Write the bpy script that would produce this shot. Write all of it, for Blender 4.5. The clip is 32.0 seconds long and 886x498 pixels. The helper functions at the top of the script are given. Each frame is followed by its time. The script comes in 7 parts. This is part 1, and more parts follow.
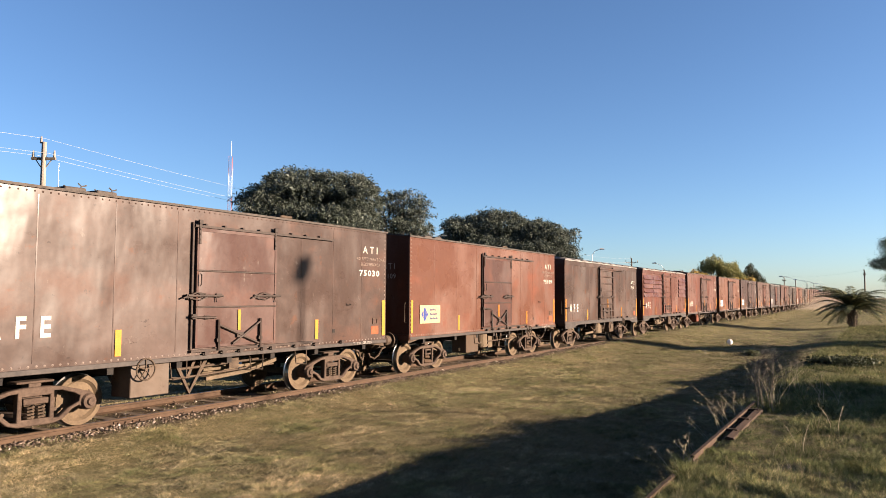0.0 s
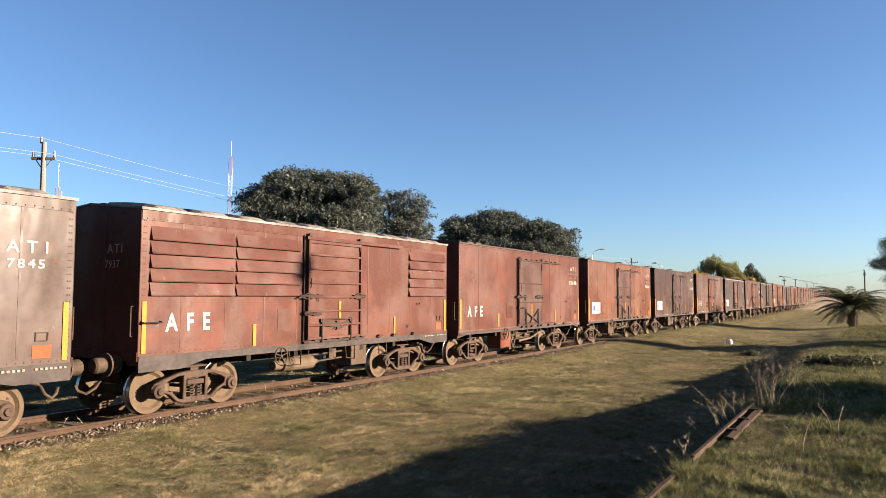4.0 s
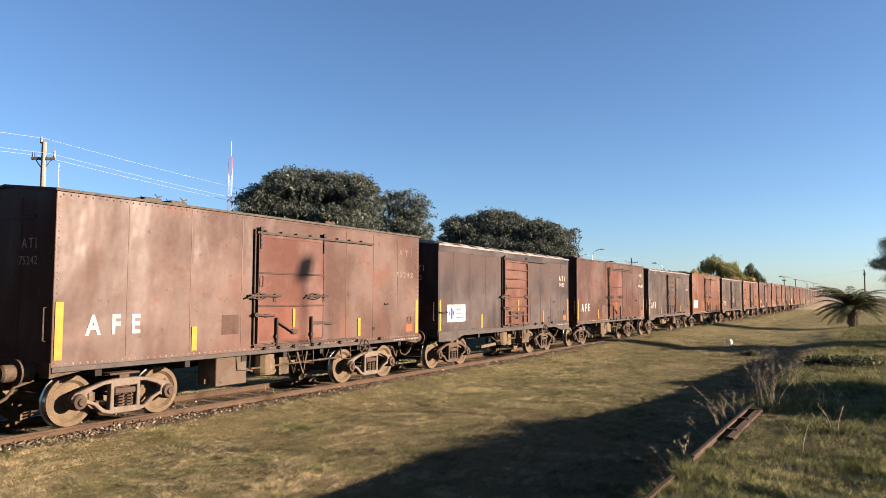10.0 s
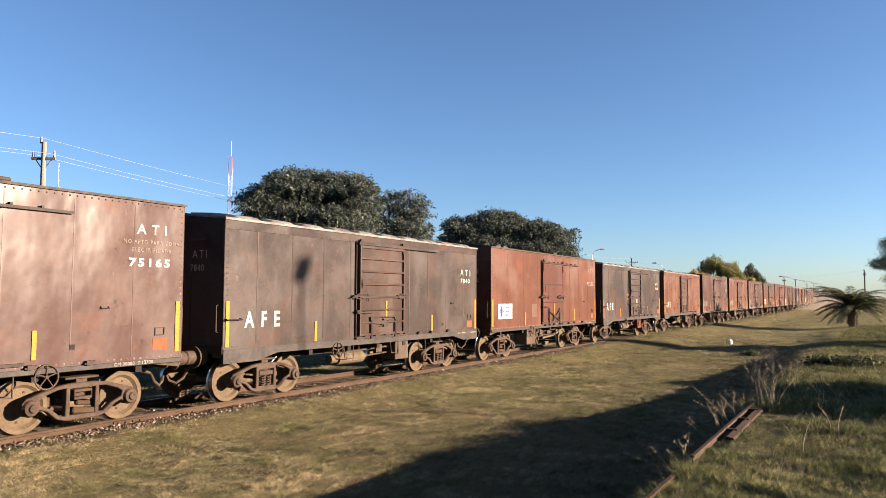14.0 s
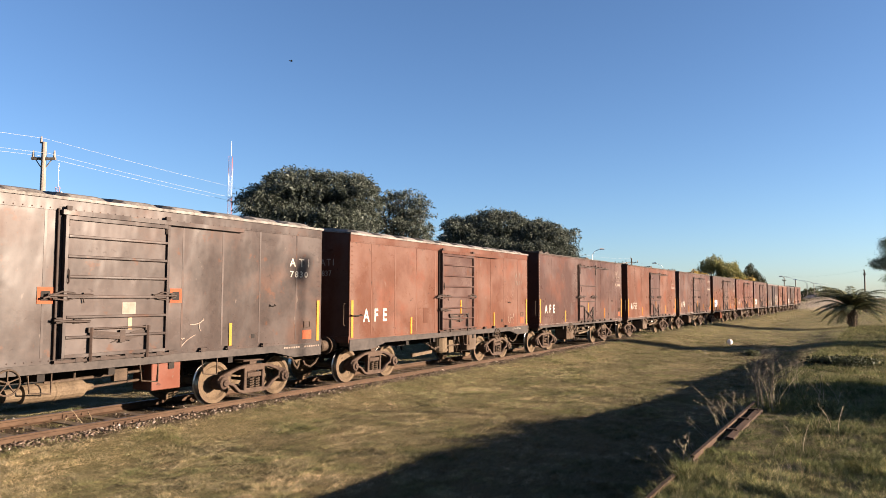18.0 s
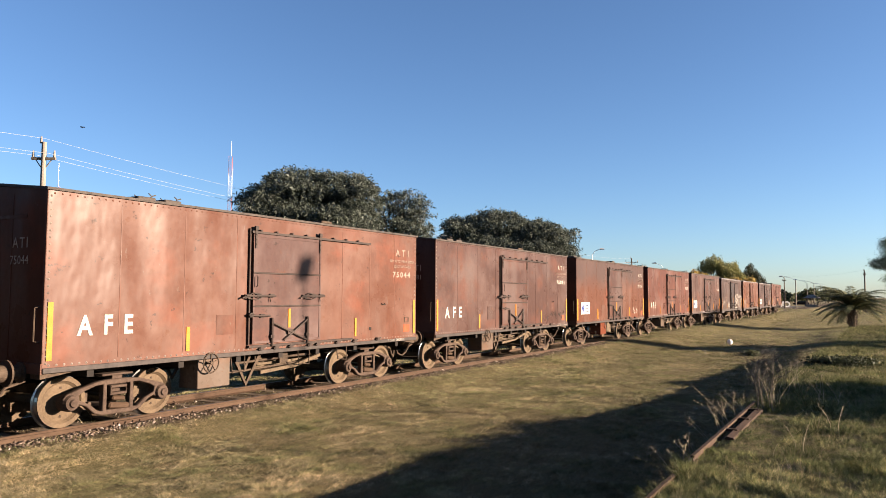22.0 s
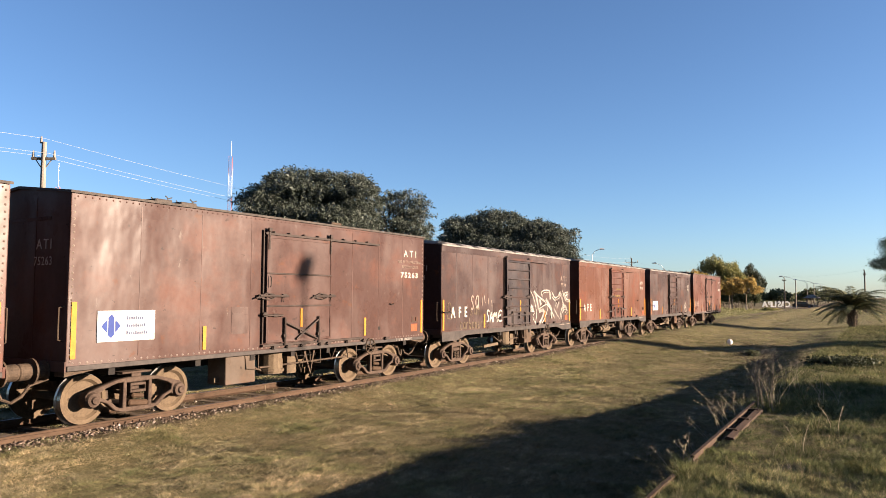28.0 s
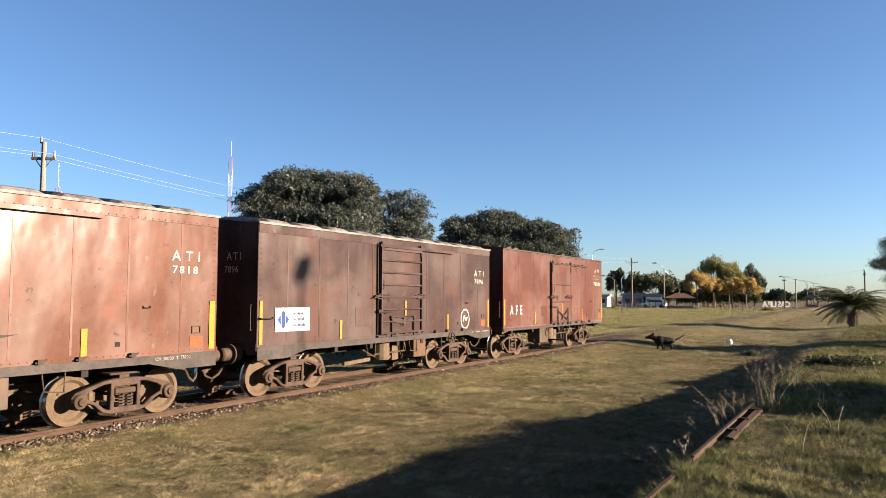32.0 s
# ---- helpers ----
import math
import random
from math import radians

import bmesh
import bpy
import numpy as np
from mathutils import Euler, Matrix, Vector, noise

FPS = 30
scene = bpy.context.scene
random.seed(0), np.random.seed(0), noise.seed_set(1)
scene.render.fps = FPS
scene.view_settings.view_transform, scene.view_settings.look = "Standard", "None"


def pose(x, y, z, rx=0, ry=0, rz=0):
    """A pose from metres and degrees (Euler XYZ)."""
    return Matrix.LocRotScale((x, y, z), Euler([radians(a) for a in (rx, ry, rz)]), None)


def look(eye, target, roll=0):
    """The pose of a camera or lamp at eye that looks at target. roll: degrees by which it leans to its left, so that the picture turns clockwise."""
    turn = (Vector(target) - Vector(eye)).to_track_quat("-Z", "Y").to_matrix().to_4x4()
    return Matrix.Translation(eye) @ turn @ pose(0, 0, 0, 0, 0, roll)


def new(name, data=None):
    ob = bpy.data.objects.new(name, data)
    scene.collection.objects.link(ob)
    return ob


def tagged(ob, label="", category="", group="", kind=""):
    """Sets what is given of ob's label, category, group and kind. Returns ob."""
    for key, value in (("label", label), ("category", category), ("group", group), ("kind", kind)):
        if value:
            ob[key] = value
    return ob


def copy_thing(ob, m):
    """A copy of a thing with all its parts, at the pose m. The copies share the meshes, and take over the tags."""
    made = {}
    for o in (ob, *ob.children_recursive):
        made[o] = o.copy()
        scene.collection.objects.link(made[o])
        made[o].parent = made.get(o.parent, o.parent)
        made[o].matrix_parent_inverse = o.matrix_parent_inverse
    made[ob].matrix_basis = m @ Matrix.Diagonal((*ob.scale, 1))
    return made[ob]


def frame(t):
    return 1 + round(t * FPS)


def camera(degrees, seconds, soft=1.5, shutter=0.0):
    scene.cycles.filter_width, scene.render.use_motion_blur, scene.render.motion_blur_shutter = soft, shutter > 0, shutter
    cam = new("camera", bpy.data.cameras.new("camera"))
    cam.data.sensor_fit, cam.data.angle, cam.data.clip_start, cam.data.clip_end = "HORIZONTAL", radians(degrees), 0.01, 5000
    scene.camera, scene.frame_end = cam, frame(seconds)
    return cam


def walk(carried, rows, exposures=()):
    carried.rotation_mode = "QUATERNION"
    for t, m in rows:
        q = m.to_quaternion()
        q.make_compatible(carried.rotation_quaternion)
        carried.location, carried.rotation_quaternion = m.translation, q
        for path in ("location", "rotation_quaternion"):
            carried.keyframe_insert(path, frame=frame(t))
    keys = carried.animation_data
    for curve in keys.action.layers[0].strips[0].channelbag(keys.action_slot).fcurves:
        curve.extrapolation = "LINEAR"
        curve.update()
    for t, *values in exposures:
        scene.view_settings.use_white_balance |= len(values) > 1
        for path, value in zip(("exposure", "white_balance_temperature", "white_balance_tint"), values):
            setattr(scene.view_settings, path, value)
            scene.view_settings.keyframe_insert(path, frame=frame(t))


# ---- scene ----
cam = camera(62.49, 32.0, soft=0.65)
# one fixed standpoint on the overgrown platform, looking across the track
_yaw, _pitch, _roll = radians(30.512), radians(3.662), radians(0.227)
_f = Vector((math.cos(_yaw) * math.cos(_pitch), math.sin(_yaw) * math.cos(_pitch), math.sin(_pitch)))
_r0 = Vector((math.sin(_yaw), -math.cos(_yaw), 0))
_u0 = _r0.cross(_f)
_r = _r0 * math.cos(_roll) + _u0 * math.sin(_roll)
_u = _u0 * math.cos(_roll) - _r0 * math.sin(_roll)
EYE = Matrix(((_r.x, _u.x, -_f.x, 0), (_r.y, _u.y, -_f.y, 0), (_r.z, _u.z, -_f.z, 2.189), (0, 0, 0, 1)))
walk(cam, [(0, EYE), (32, EYE)], exposures=[(0, 2.60, 6420, 15.0), (32, 2.60, 6420, 15.0)])

# ---- sky and sun ----
SUN_AZ, SUN_EL = radians(-68), radians(11)
world = bpy.data.worlds.new("sky")
scene.world = world
world.use_nodes = True
_n = world.node_tree.nodes
_sky = _n.new("ShaderNodeTexSky")
_sky.sky_type, _sky.sun_disc = "NISHITA", False
_sky.sun_elevation, _sky.sun_rotation = SUN_EL, radians(158)
_sky.air_density, _sky.dust_density, _sky.ozone_density = 0.8, 0.45, 3.4
_n["Background"].inputs["Strength"].default_value = 0.0358
world.node_tree.links.new(_sky.outputs[0], _n["Background"].inputs["Color"])
_sd = bpy.data.lights.new("sun", "SUN")
_sd.energy, _sd.angle, _sd.color = 5.0, radians(0.55), (1.0, 0.81, 0.605)
_sv = Vector((math.cos(SUN_AZ) * math.cos(SUN_EL), math.sin(SUN_AZ) * math.cos(SUN_EL), math.sin(SUN_EL)))
sun = new("sun", _sd)
sun.matrix_world = look(_sv * 60, (0, 0, 0))


# ---- materials ----
def material(name):
    m = bpy.data.materials.new(name)
    m.use_nodes = True
    nt = m.node_tree
    return m, nt, nt.nodes["Principled BSDF"]


def node(nt, kind, **values):
    n = nt.nodes.new(kind)
    for key, value in values.items():
        n.inputs[key.replace("_", " ")].default_value = value
    return n


def ramp(nt, source, stops):
    n = nt.nodes.new("ShaderNodeValToRGB")
    e = n.color_ramp.elements
    while len(e) < len(stops):
        e.new(0.5)
    for el, (at, col) in zip(e, stops):
        el.position = at
        el.color = (*col, 1) if len(col) == 3 else col
    nt.links.new(source, n.inputs[0])
    return n.outputs[0]


def mix(nt, fac, a, b, mode="MIX"):
    n = nt.nodes.new("ShaderNodeMix")
    n.data_type, n.blend_type = "RGBA", mode
    for sock, v in ((n.inputs[0], fac), (n.inputs[6], a), (n.inputs[7], b)):
        if isinstance(v, bpy.types.NodeSocket):
            nt.links.new(v, sock)
        elif isinstance(v, (int, float)):
            sock.default_value = v
        else:
            sock.default_value = (*v, 1)
    return n.outputs[2]


def noise_tex(nt, coords, scale, detail=4, stretch=(1, 1, 1), rough=0.55):
    mp = nt.nodes.new("ShaderNodeMapping")
    mp.inputs["Scale"].default_value = stretch
    nt.links.new(coords, mp.inputs["Vector"])
    n = node(nt, "ShaderNodeTexNoise", Scale=scale, Detail=detail, Roughness=rough)
    nt.links.new(mp.outputs[0], n.inputs["Vector"])
    return n.outputs["Fac"]


def bump(nt, bsdf, height, strength=0.3, distance=0.02):
    b = node(nt, "ShaderNodeBump", Strength=strength, Distance=distance)
    nt.links.new(height, b.inputs["Height"])
    nt.links.new(b.outputs[0], bsdf.inputs["Normal"])


def simple(name, a, b, rough=0.7, metal=0.0, scale=6.0, relief=0.2, stretch=(1, 1, 1), dist=0.01):
    """Two tones mixed by noise at two scales, in object space."""
    m, nt, p = material(name)
    tc = nt.nodes.new("ShaderNodeTexCoord").outputs["Object"]
    n1 = noise_tex(nt, tc, scale, 5, stretch)
    n2 = noise_tex(nt, tc, scale * 7, 3, stretch)
    c = ramp(nt, n1, [(0.35, a), (0.65, b)])
    c = mix(nt, 0.35, c, ramp(nt, n2, [(0.3, tuple(x * 0.6 for x in a)), (0.7, tuple(min(1, x * 1.25) for x in b))]))
    nt.links.new(c, p.inputs["Base Color"])
    p.inputs["Roughness"].default_value, p.inputs["Metallic"].default_value = rough, metal
    p.inputs["Specular IOR Level"].default_value = 0.5 if rough < 0.55 else 0.12
    if relief:
        bump(nt, p, n2, relief, dist)
    return m


def wagon_paint(name="wagon_paint", sooty=False, gloss=0.215):
    """Faded freight paint: the tone comes with each wagon, streaks, rust, bleaching and painted grey glare on top."""
    m, nt, p = material(name)
    info = nt.nodes.new("ShaderNodeObjectInfo")
    tc = nt.nodes.new("ShaderNodeTexCoord").outputs["Object"]
    sh = nt.nodes.new("ShaderNodeVectorMath")
    sh.operation = "MULTIPLY_ADD"
    sh.inputs[1].default_value = (1, 1, 1)
    cb = nt.nodes.new("ShaderNodeCombineXYZ")
    mul = nt.nodes.new("ShaderNodeMath")
    mul.operation = "MULTIPLY"
    mul.inputs[1].default_value = 57.0
    nt.links.new(info.outputs["Random"], mul.inputs[0])
    for i in range(3):
        nt.links.new(mul.outputs[0], cb.inputs[i])
    nt.links.new(tc, sh.inputs[0])
    nt.links.new(cb.outputs[0], sh.inputs[2])
    v = sh.outputs[0]
    big = noise_tex(nt, v, 0.42, 5, (1, 1, 1.2), 0.6)
    mid = noise_tex(nt, v, 1.0, 6, (0.75, 1, 1.0), 0.62)
    streak = noise_tex(nt, v, 3.0, 5, (2.2, 1, 0.16))
    fine = noise_tex(nt, v, 16, 5)
    spots = noise_tex(nt, v, 3.6, 7, (1, 1, 0.8), 0.7)
    base = info.outputs["Color"]
    def level(src, lo, hi, top):
        return ramp(nt, src, [(lo, (0, 0, 0)), (hi, (top, top, top))])
    # pale patches here and in run: bleaching plus grey-white glare put into the colour
    c = mix(nt, level(big, 0.48, 0.64, 0.95), base, mix(nt, 0.40, mix(nt, 1.0, base, (1.75, 1.9, 2.0), "MULTIPLY"), (0.070, 0.053, 0.046)))
    c = mix(nt, level(mid, 0.52, 0.66, 0.75), c, mix(nt, 0.12, mix(nt, 1.0, base, (1.55, 1.10, 0.88), "MULTIPLY"), (0.075, 0.030, 0.016)))
    c = mix(nt, level(streak, 0.58, 0.82, 0.20), c, mix(nt, 0.8, base, (0.45, 0.40, 0.40), "MULTIPLY"))
    run = noise_tex(nt, v, 1.15, 3, (1.0, 1, 0.28), 0.5)
    c = mix(nt, level(run, 0.52, 0.66, 0.55), c, mix(nt, 0.50, mix(nt, 1.0, base, (1.6, 1.85, 2.05), "MULTIPLY"), (0.072, 0.060, 0.053)))
    c = mix(nt, level(spots, 0.64, 0.74, 0.35), c, mix(nt, 0.6, base, (0.027, 0.016, 0.012)))
    chip = noise_tex(nt, v, 4.2, 7, (1.3, 1, 0.6), 0.72)
    c = mix(nt, level(chip, 0.655, 0.675, 0.6), c, (0.092, 0.075, 0.064))
    rusty = noise_tex(nt, v, 3.3, 7, (0.8, 1, 0.9), 0.72)
    c = mix(nt, level(rusty, 0.605, 0.645, 0.55), c, (0.062, 0.024, 0.011))
    bare = noise_tex(nt, v, 4.8, 7, (0.9, 1, 1.2), 0.7)
    c = mix(nt, level(bare, 0.64, 0.66, 0.7), c, (0.013, 0.009, 0.008))
    c = mix(nt, 0.16, c, ramp(nt, fine, [(0.3, (0.010, 0.007, 0.006)), (0.7, (0.058, 0.037, 0.028))]))
    if sooty:
        sep = nt.nodes.new("ShaderNodeSeparateXYZ")
        nt.links.new(tc, sep.inputs[0])
        add = nt.nodes.new("ShaderNodeMath")
        add.operation = "MULTIPLY_ADD"
        add.inputs[1].default_value = 1.6
        nt.links.new(big, add.inputs[0])
        nt.links.new(sep.outputs[2], add.inputs[2])
        mr = node(nt, "ShaderNodeMapRange")
        for i, x in enumerate((3.15, 3.95, 0.0, 0.85)):
            mr.inputs[i + 1].default_value = x
        nt.links.new(add.outputs[0], mr.inputs[0])
        c = mix(nt, mr.outputs[0], c, (0.038, 0.026, 0.023))
    nt.links.new(c, p.inputs["Base Color"])
    rr = ramp(nt, mid, [(0.36, (0.25, 0.25, 0.25)), (0.66, (0.43, 0.43, 0.43))])
    nt.links.new(rr, p.inputs["Roughness"])
    p.inputs["Specular IOR Level"].default_value = gloss
    dent = noise_tex(nt, v, 0.95, 1.5, (1.0, 1, 0.42), 0.45)
    h = nt.nodes.new("ShaderNodeMath")
    h.operation = "MULTIPLY_ADD"
    h.inputs[1].default_value = 0.0025
    nt.links.new(fine, h.inputs[0])
    ripple = noise_tex(nt, v, 2.1, 2, (1.0, 1, 0.6), 0.5)
    hh = nt.nodes.new("ShaderNodeMath")
    hh.operation = "MULTIPLY_ADD"
    hh.inputs[1].default_value = 0.22
    nt.links.new(ripple, hh.inputs[0])
    nt.links.new(dent, hh.inputs[2])
    nt.links.new(hh.outputs[0], h.inputs[2])
    bump(nt, p, h.outputs[0], 0.5, 0.15)
    chalk = nt.nodes.new("ShaderNodeBsdfDiffuse")
    nt.links.new(c, chalk.inputs["Color"])
    both = nt.nodes.new("ShaderNodeMixShader")
    both.inputs[0].default_value = 0.55
    nt.links.new(p.outputs[0], both.inputs[1])
    nt.links.new(chalk.outputs[0], both.inputs[2])
    nt.links.new(both.outputs[0], nt.nodes["Material Output"].inputs["Surface"])
    return m


PAINT = wagon_paint()
SOOTY = wagon_paint("sooty_wagon_paint", True)
ENDPAINT = wagon_paint("dull_end_paint", False, 0.04)
BLACK = simple("black_underframe", (0.0065, 0.0056, 0.0052), (0.015, 0.012, 0.010), 0.75)
SILL = simple("dusty_black_sill", (0.017, 0.0138, 0.0125), (0.038, 0.031, 0.0275), 0.6, 0.0, 2, 0.15)
DOORSTEEL = simple("dark_brown_door_steel", (0.012, 0.0085, 0.0072), (0.030, 0.0195, 0.0150), 0.6, 0.0, 4, 0.15)
DUSTY = simple("dusty_cast_steel", (0.024, 0.0156, 0.0115), (0.054, 0.037, 0.0275), 0.85, 0.0, 5, 0.35)
PALEFRAME = simple("pale_dusty_casting", (0.060, 0.046, 0.036), (0.095, 0.076, 0.062), 0.85, 0.0, 5, 0.3)
GEAR = simple("dusty_brake_gear", (0.02074, 0.01452, 0.01037), (0.05702, 0.0394, 0.02696), 0.8)
WHEEL = simple("dusty_wheel_plate", (0.046, 0.032, 0.020), (0.078, 0.055, 0.034), 0.8, 0.0, 4, 0.2)
TREAD = simple("worn_tread", (0.2419, 0.2304, 0.2189), (0.3341, 0.3226, 0.3053), 0.28, 0.9, 20, 0.05)
YELLOW = simple("yellow_reflective", (0.225, 0.088, 0.008), (0.27, 0.115, 0.012), 0.6, 0.0, 8, 0.05)
WHITE = simple("white_lettering", (0.19, 0.172, 0.145), (0.28, 0.262, 0.23), 0.7, 0.0, 9, 0.03)
PALESPRAY = simple("pale_sprayed_paint", (0.09, 0.075, 0.066), (0.21, 0.19, 0.17), 0.7, 0.0, 3, 0)
GHOST = simple("worn_off_lettering", (0.055, 0.038, 0.031), (0.105, 0.082, 0.070), 0.8, 0.0, 9, 0.03)
FADED = simple("faded_lettering", (0.11, 0.082, 0.066), (0.18, 0.145, 0.122), 0.8, 0.0, 9, 0.03)
BOARD = simple("white_board", (0.27, 0.265, 0.25), (0.34, 0.335, 0.32), 0.6, 0.0, 3, 0.03)
CREAM = simple("cream_board", (0.20, 0.135, 0.075), (0.25, 0.175, 0.105), 0.6, 0.0, 3, 0.03)
BLUE = simple("blue_print", (0.010, 0.020, 0.095), (0.015, 0.030, 0.12), 0.6, 0.0, 6, 0)
INK = simple("dark_print", (0.01728, 0.02304, 0.05184), (0.03456, 0.04032, 0.07488), 0.6, 0.0, 6, 0)
ORANGE = simple("orange_stencil_patch", (0.13, 0.030, 0.012), (0.17, 0.046, 0.018), 0.7, 0.0, 6, 0)
DARKROOF = simple("tarred_roof", (0.0216, 0.01872, 0.01728), (0.0576, 0.0468, 0.0396), 0.8)
PALEROOF = simple("weathered_roof_sheet", (0.030, 0.025, 0.022), (0.165, 0.150, 0.136), 0.6, 0.0, 2.3, 0.3)
RAILSIDE = simple("rusty_rail", (0.025, 0.0146, 0.0088), (0.048, 0.0290, 0.0175), 0.8, 0.0, 4, 0.3, (0.4, 1, 1))
RAILTOP = simple("polished_rail_head", (0.04666, 0.03033, 0.01944), (0.07387, 0.05054, 0.03421), 0.5, 0.2, 6, 0.05, (0.1, 1, 1))
# pale tone: the sun highlights on the domes are put into the rivet colour
RIVET = simple("highlit_rivet_heads", (0.050, 0.034, 0.028), (0.15, 0.12, 0.10), 0.35, 0.0, 2, 0)
SLEEPER = simple("weathered_sleeper", (0.05832, 0.04212, 0.02916), (0.1296, 0.0972, 0.07128), 0.9, 0.0, 4, 0.5)
TAN = simple("tan_dusty_steel", (0.045, 0.032, 0.02), (0.085, 0.062, 0.04), 0.8, 0.0, 4, 0.2)


# ---- mesh tools ----
def part(name, bm, material, parent=None, label="", smooth=False, at=None):
    me = bpy.data.meshes.new(name)
    bm.to_mesh(me)
    bm.free()
    for mt in (material if isinstance(material, (list, tuple)) else (material,)):
        me.materials.append(mt)
    if smooth:
        me.shade_smooth()
    ob = new(name, me)
    if parent is not None:
        ob.parent = parent
    if at is not None:
        ob.matrix_basis = at
    if label:
        ob["label"] = label
    return ob


def thing(name, label, category, group="", kind="", at=None):
    e = new(name)
    e.empty_display_size = 0.2
    tagged(e, label, category, group, kind)
    if at is not None:
        e.matrix_basis = at
    return e


def box(bm, x0, x1, y0, y1, z0, z1, mat=0):
    v = [bm.verts.new((x, y, z)) for x in (x0, x1) for y in (y0, y1) for z in (z0, z1)]
    for a, b, c, d in ((0, 1, 3, 2), (4, 6, 7, 5), (0, 4, 5, 1), (2, 3, 7, 6), (0, 2, 6, 4), (1, 5, 7, 3)):
        f = bm.faces.new((v[a], v[b], v[c], v[d]))
        f.material_index = mat


def extrude(bm, pts, axis, a, b, mat=0):
    """A closed outline (two coordinates a point) swept along an axis from a to b."""
    def at(p, s):
        return {"x": (s, p[0], p[1]), "y": (p[0], s, p[1]), "z": (p[0], p[1], s)}[axis]
    lo, hi = [bm.verts.new(at(p, a)) for p in pts], [bm.verts.new(at(p, b)) for p in pts]
    n = len(pts)
    fs = [bm.faces.new(lo[::-1]), bm.faces.new(hi)]
    for i in range(n):
        fs.append(bm.faces.new((lo[i], lo[(i + 1) % n], hi[(i + 1) % n], hi[i])))
    for f in fs:
        f.material_index = mat
    return fs


def tube(bm, pts, r, n=6, r2=None, mat=0, caps=True):
    """A round bar through the points; r2: the radius at its end."""
    pts = [Vector(p) for p in pts]
    rings = []
    ref = Vector((0.31, 0.52, 0.79))
    for i, p in enumerate(pts):
        d = (pts[min(i + 1, len(pts) - 1)] - pts[max(i - 1, 0)]).normalized()
        a = d.cross(ref).normalized()
        b = d.cross(a)
        rr = r if r2 is None else r + (r2 - r) * i / (len(pts) - 1)
        rings.append([bm.verts.new(p + (a * math.cos(t) + b * math.sin(t)) * rr) for t in (math.tau * k / n for k in range(n))])
    for q, s in zip(rings, rings[1:]):
        for k in range(n):
            bm.faces.new((q[k], q[(k + 1) % n], s[(k + 1) % n], s[k])).material_index = mat
    if caps:
        bm.faces.new(rings[0][::-1]).material_index = mat
        bm.faces.new(rings[-1]).material_index = mat


def lathe(bm, prof, c, n=24, mats=None):
    """A profile of (radius, y) turned about the y axis through c."""
    rings = []
    for r, y in prof:
        if r < 1e-6:
            rings.append([bm.verts.new((c[0], c[1] + y, c[2]))])
        else:
            rings.append([bm.verts.new((c[0] + r * math.cos(t), c[1] + y, c[2] + r * math.sin(t))) for t in (math.tau * k / n for k in range(n))])
    for i, (q, s) in enumerate(zip(rings, rings[1:])):
        for k in range(n):
            k2 = (k + 1) % n
            if len(q) == 1:
                vs = (q[0], s[k2], s[k])
            elif len(s) == 1:
                vs = (q[k], q[k2], s[0])
            else:
                vs = (q[k], q[k2], s[k2], s[k])
            f = bm.faces.new(vs)
            if mats:
                f.material_index = mats[i]


def strap(bm, pts, w, y0, y1, closed=False):
    """A flat bar of width w in the xz plane through the points, y0 to y1 thick."""
    pts = [Vector(p) for p in pts]
    n = len(pts)
    left, right = [], []
    for i, p in enumerate(pts):
        a = pts[i - 1] if i or closed else p
        b = pts[(i + 1) % n] if i < n - 1 or closed else p
        d = (b - a).normalized()
        o = Vector((-d.y, d.x)) * w / 2
        left.append(p + o)
        right.append(p - o)
    vs = [[bm.verts.new((q.x, y, q.y)) for q in side] for side in (left, right) for y in (y0, y1)]
    for i in range(n if closed else n - 1):
        j = (i + 1) % n
        for a, b in ((0, 1), (3, 2), (2, 0), (1, 3)):
            bm.faces.new((vs[a][i], vs[a][j], vs[b][j], vs[b][i]))
    if not closed:
        for i in (0, n - 1):
            bm.faces.new((vs[0][i], vs[1][i], vs[3][i], vs[2][i]))


def bevel(bm, w, seg=1):
    bmesh.ops.bevel(bm, geom=bm.edges[:] + bm.verts[:], offset=w, segments=seg, affect="EDGES", clamp_overlap=True)


def fresh():
    return bmesh.new()


_texts = {}


def words(text, size, spacing=1.0, bold=0.0):
    """The text as thin meshes in the xy plane from the origin, one for each letter (small text in one)."""
    key = (text, size, spacing, bold)
    if key not in _texts:
        cu = bpy.data.curves.new("lettering", "FONT")
        cu.body, cu.size, cu.space_character, cu.extrude, cu.offset, cu.resolution_u = text, size, spacing, 0.0015, bold, 2
        tmp = bpy.data.objects.new("lettering", cu)
        whole = bpy.data.meshes.new_from_object(tmp)
        bpy.data.objects.remove(tmp)
        bpy.data.curves.remove(cu)
        if size < 0.1:
            _texts[key] = [whole]
            return _texts[key]
        bm = fresh()
        bm.from_mesh(whole)
        bm.verts.ensure_lookup_table()
        left, out = set(bm.verts), []
        while left:
            todo, island = [left.pop()], []
            while todo:
                v = todo.pop()
                island.append(v)
                for e in v.link_edges:
                    w = e.other_vert(v)
                    if w in left:
                        left.discard(w)
                        todo.append(w)
            out.append(island)
        out.sort(key=lambda isl: min(v.co.x for v in isl))
        _texts[key] = []
        for isl in out:
            num = {v: i for i, v in enumerate(isl)}
            me = bpy.data.meshes.new("letter")
            faces = {f for v in isl for f in v.link_faces}
            me.from_pydata([v.co[:] for v in isl], [], sorted([num[v] for v in f.verts] for f in faces))
            _texts[key].append(me)
        bm.free()
    return _texts[key]


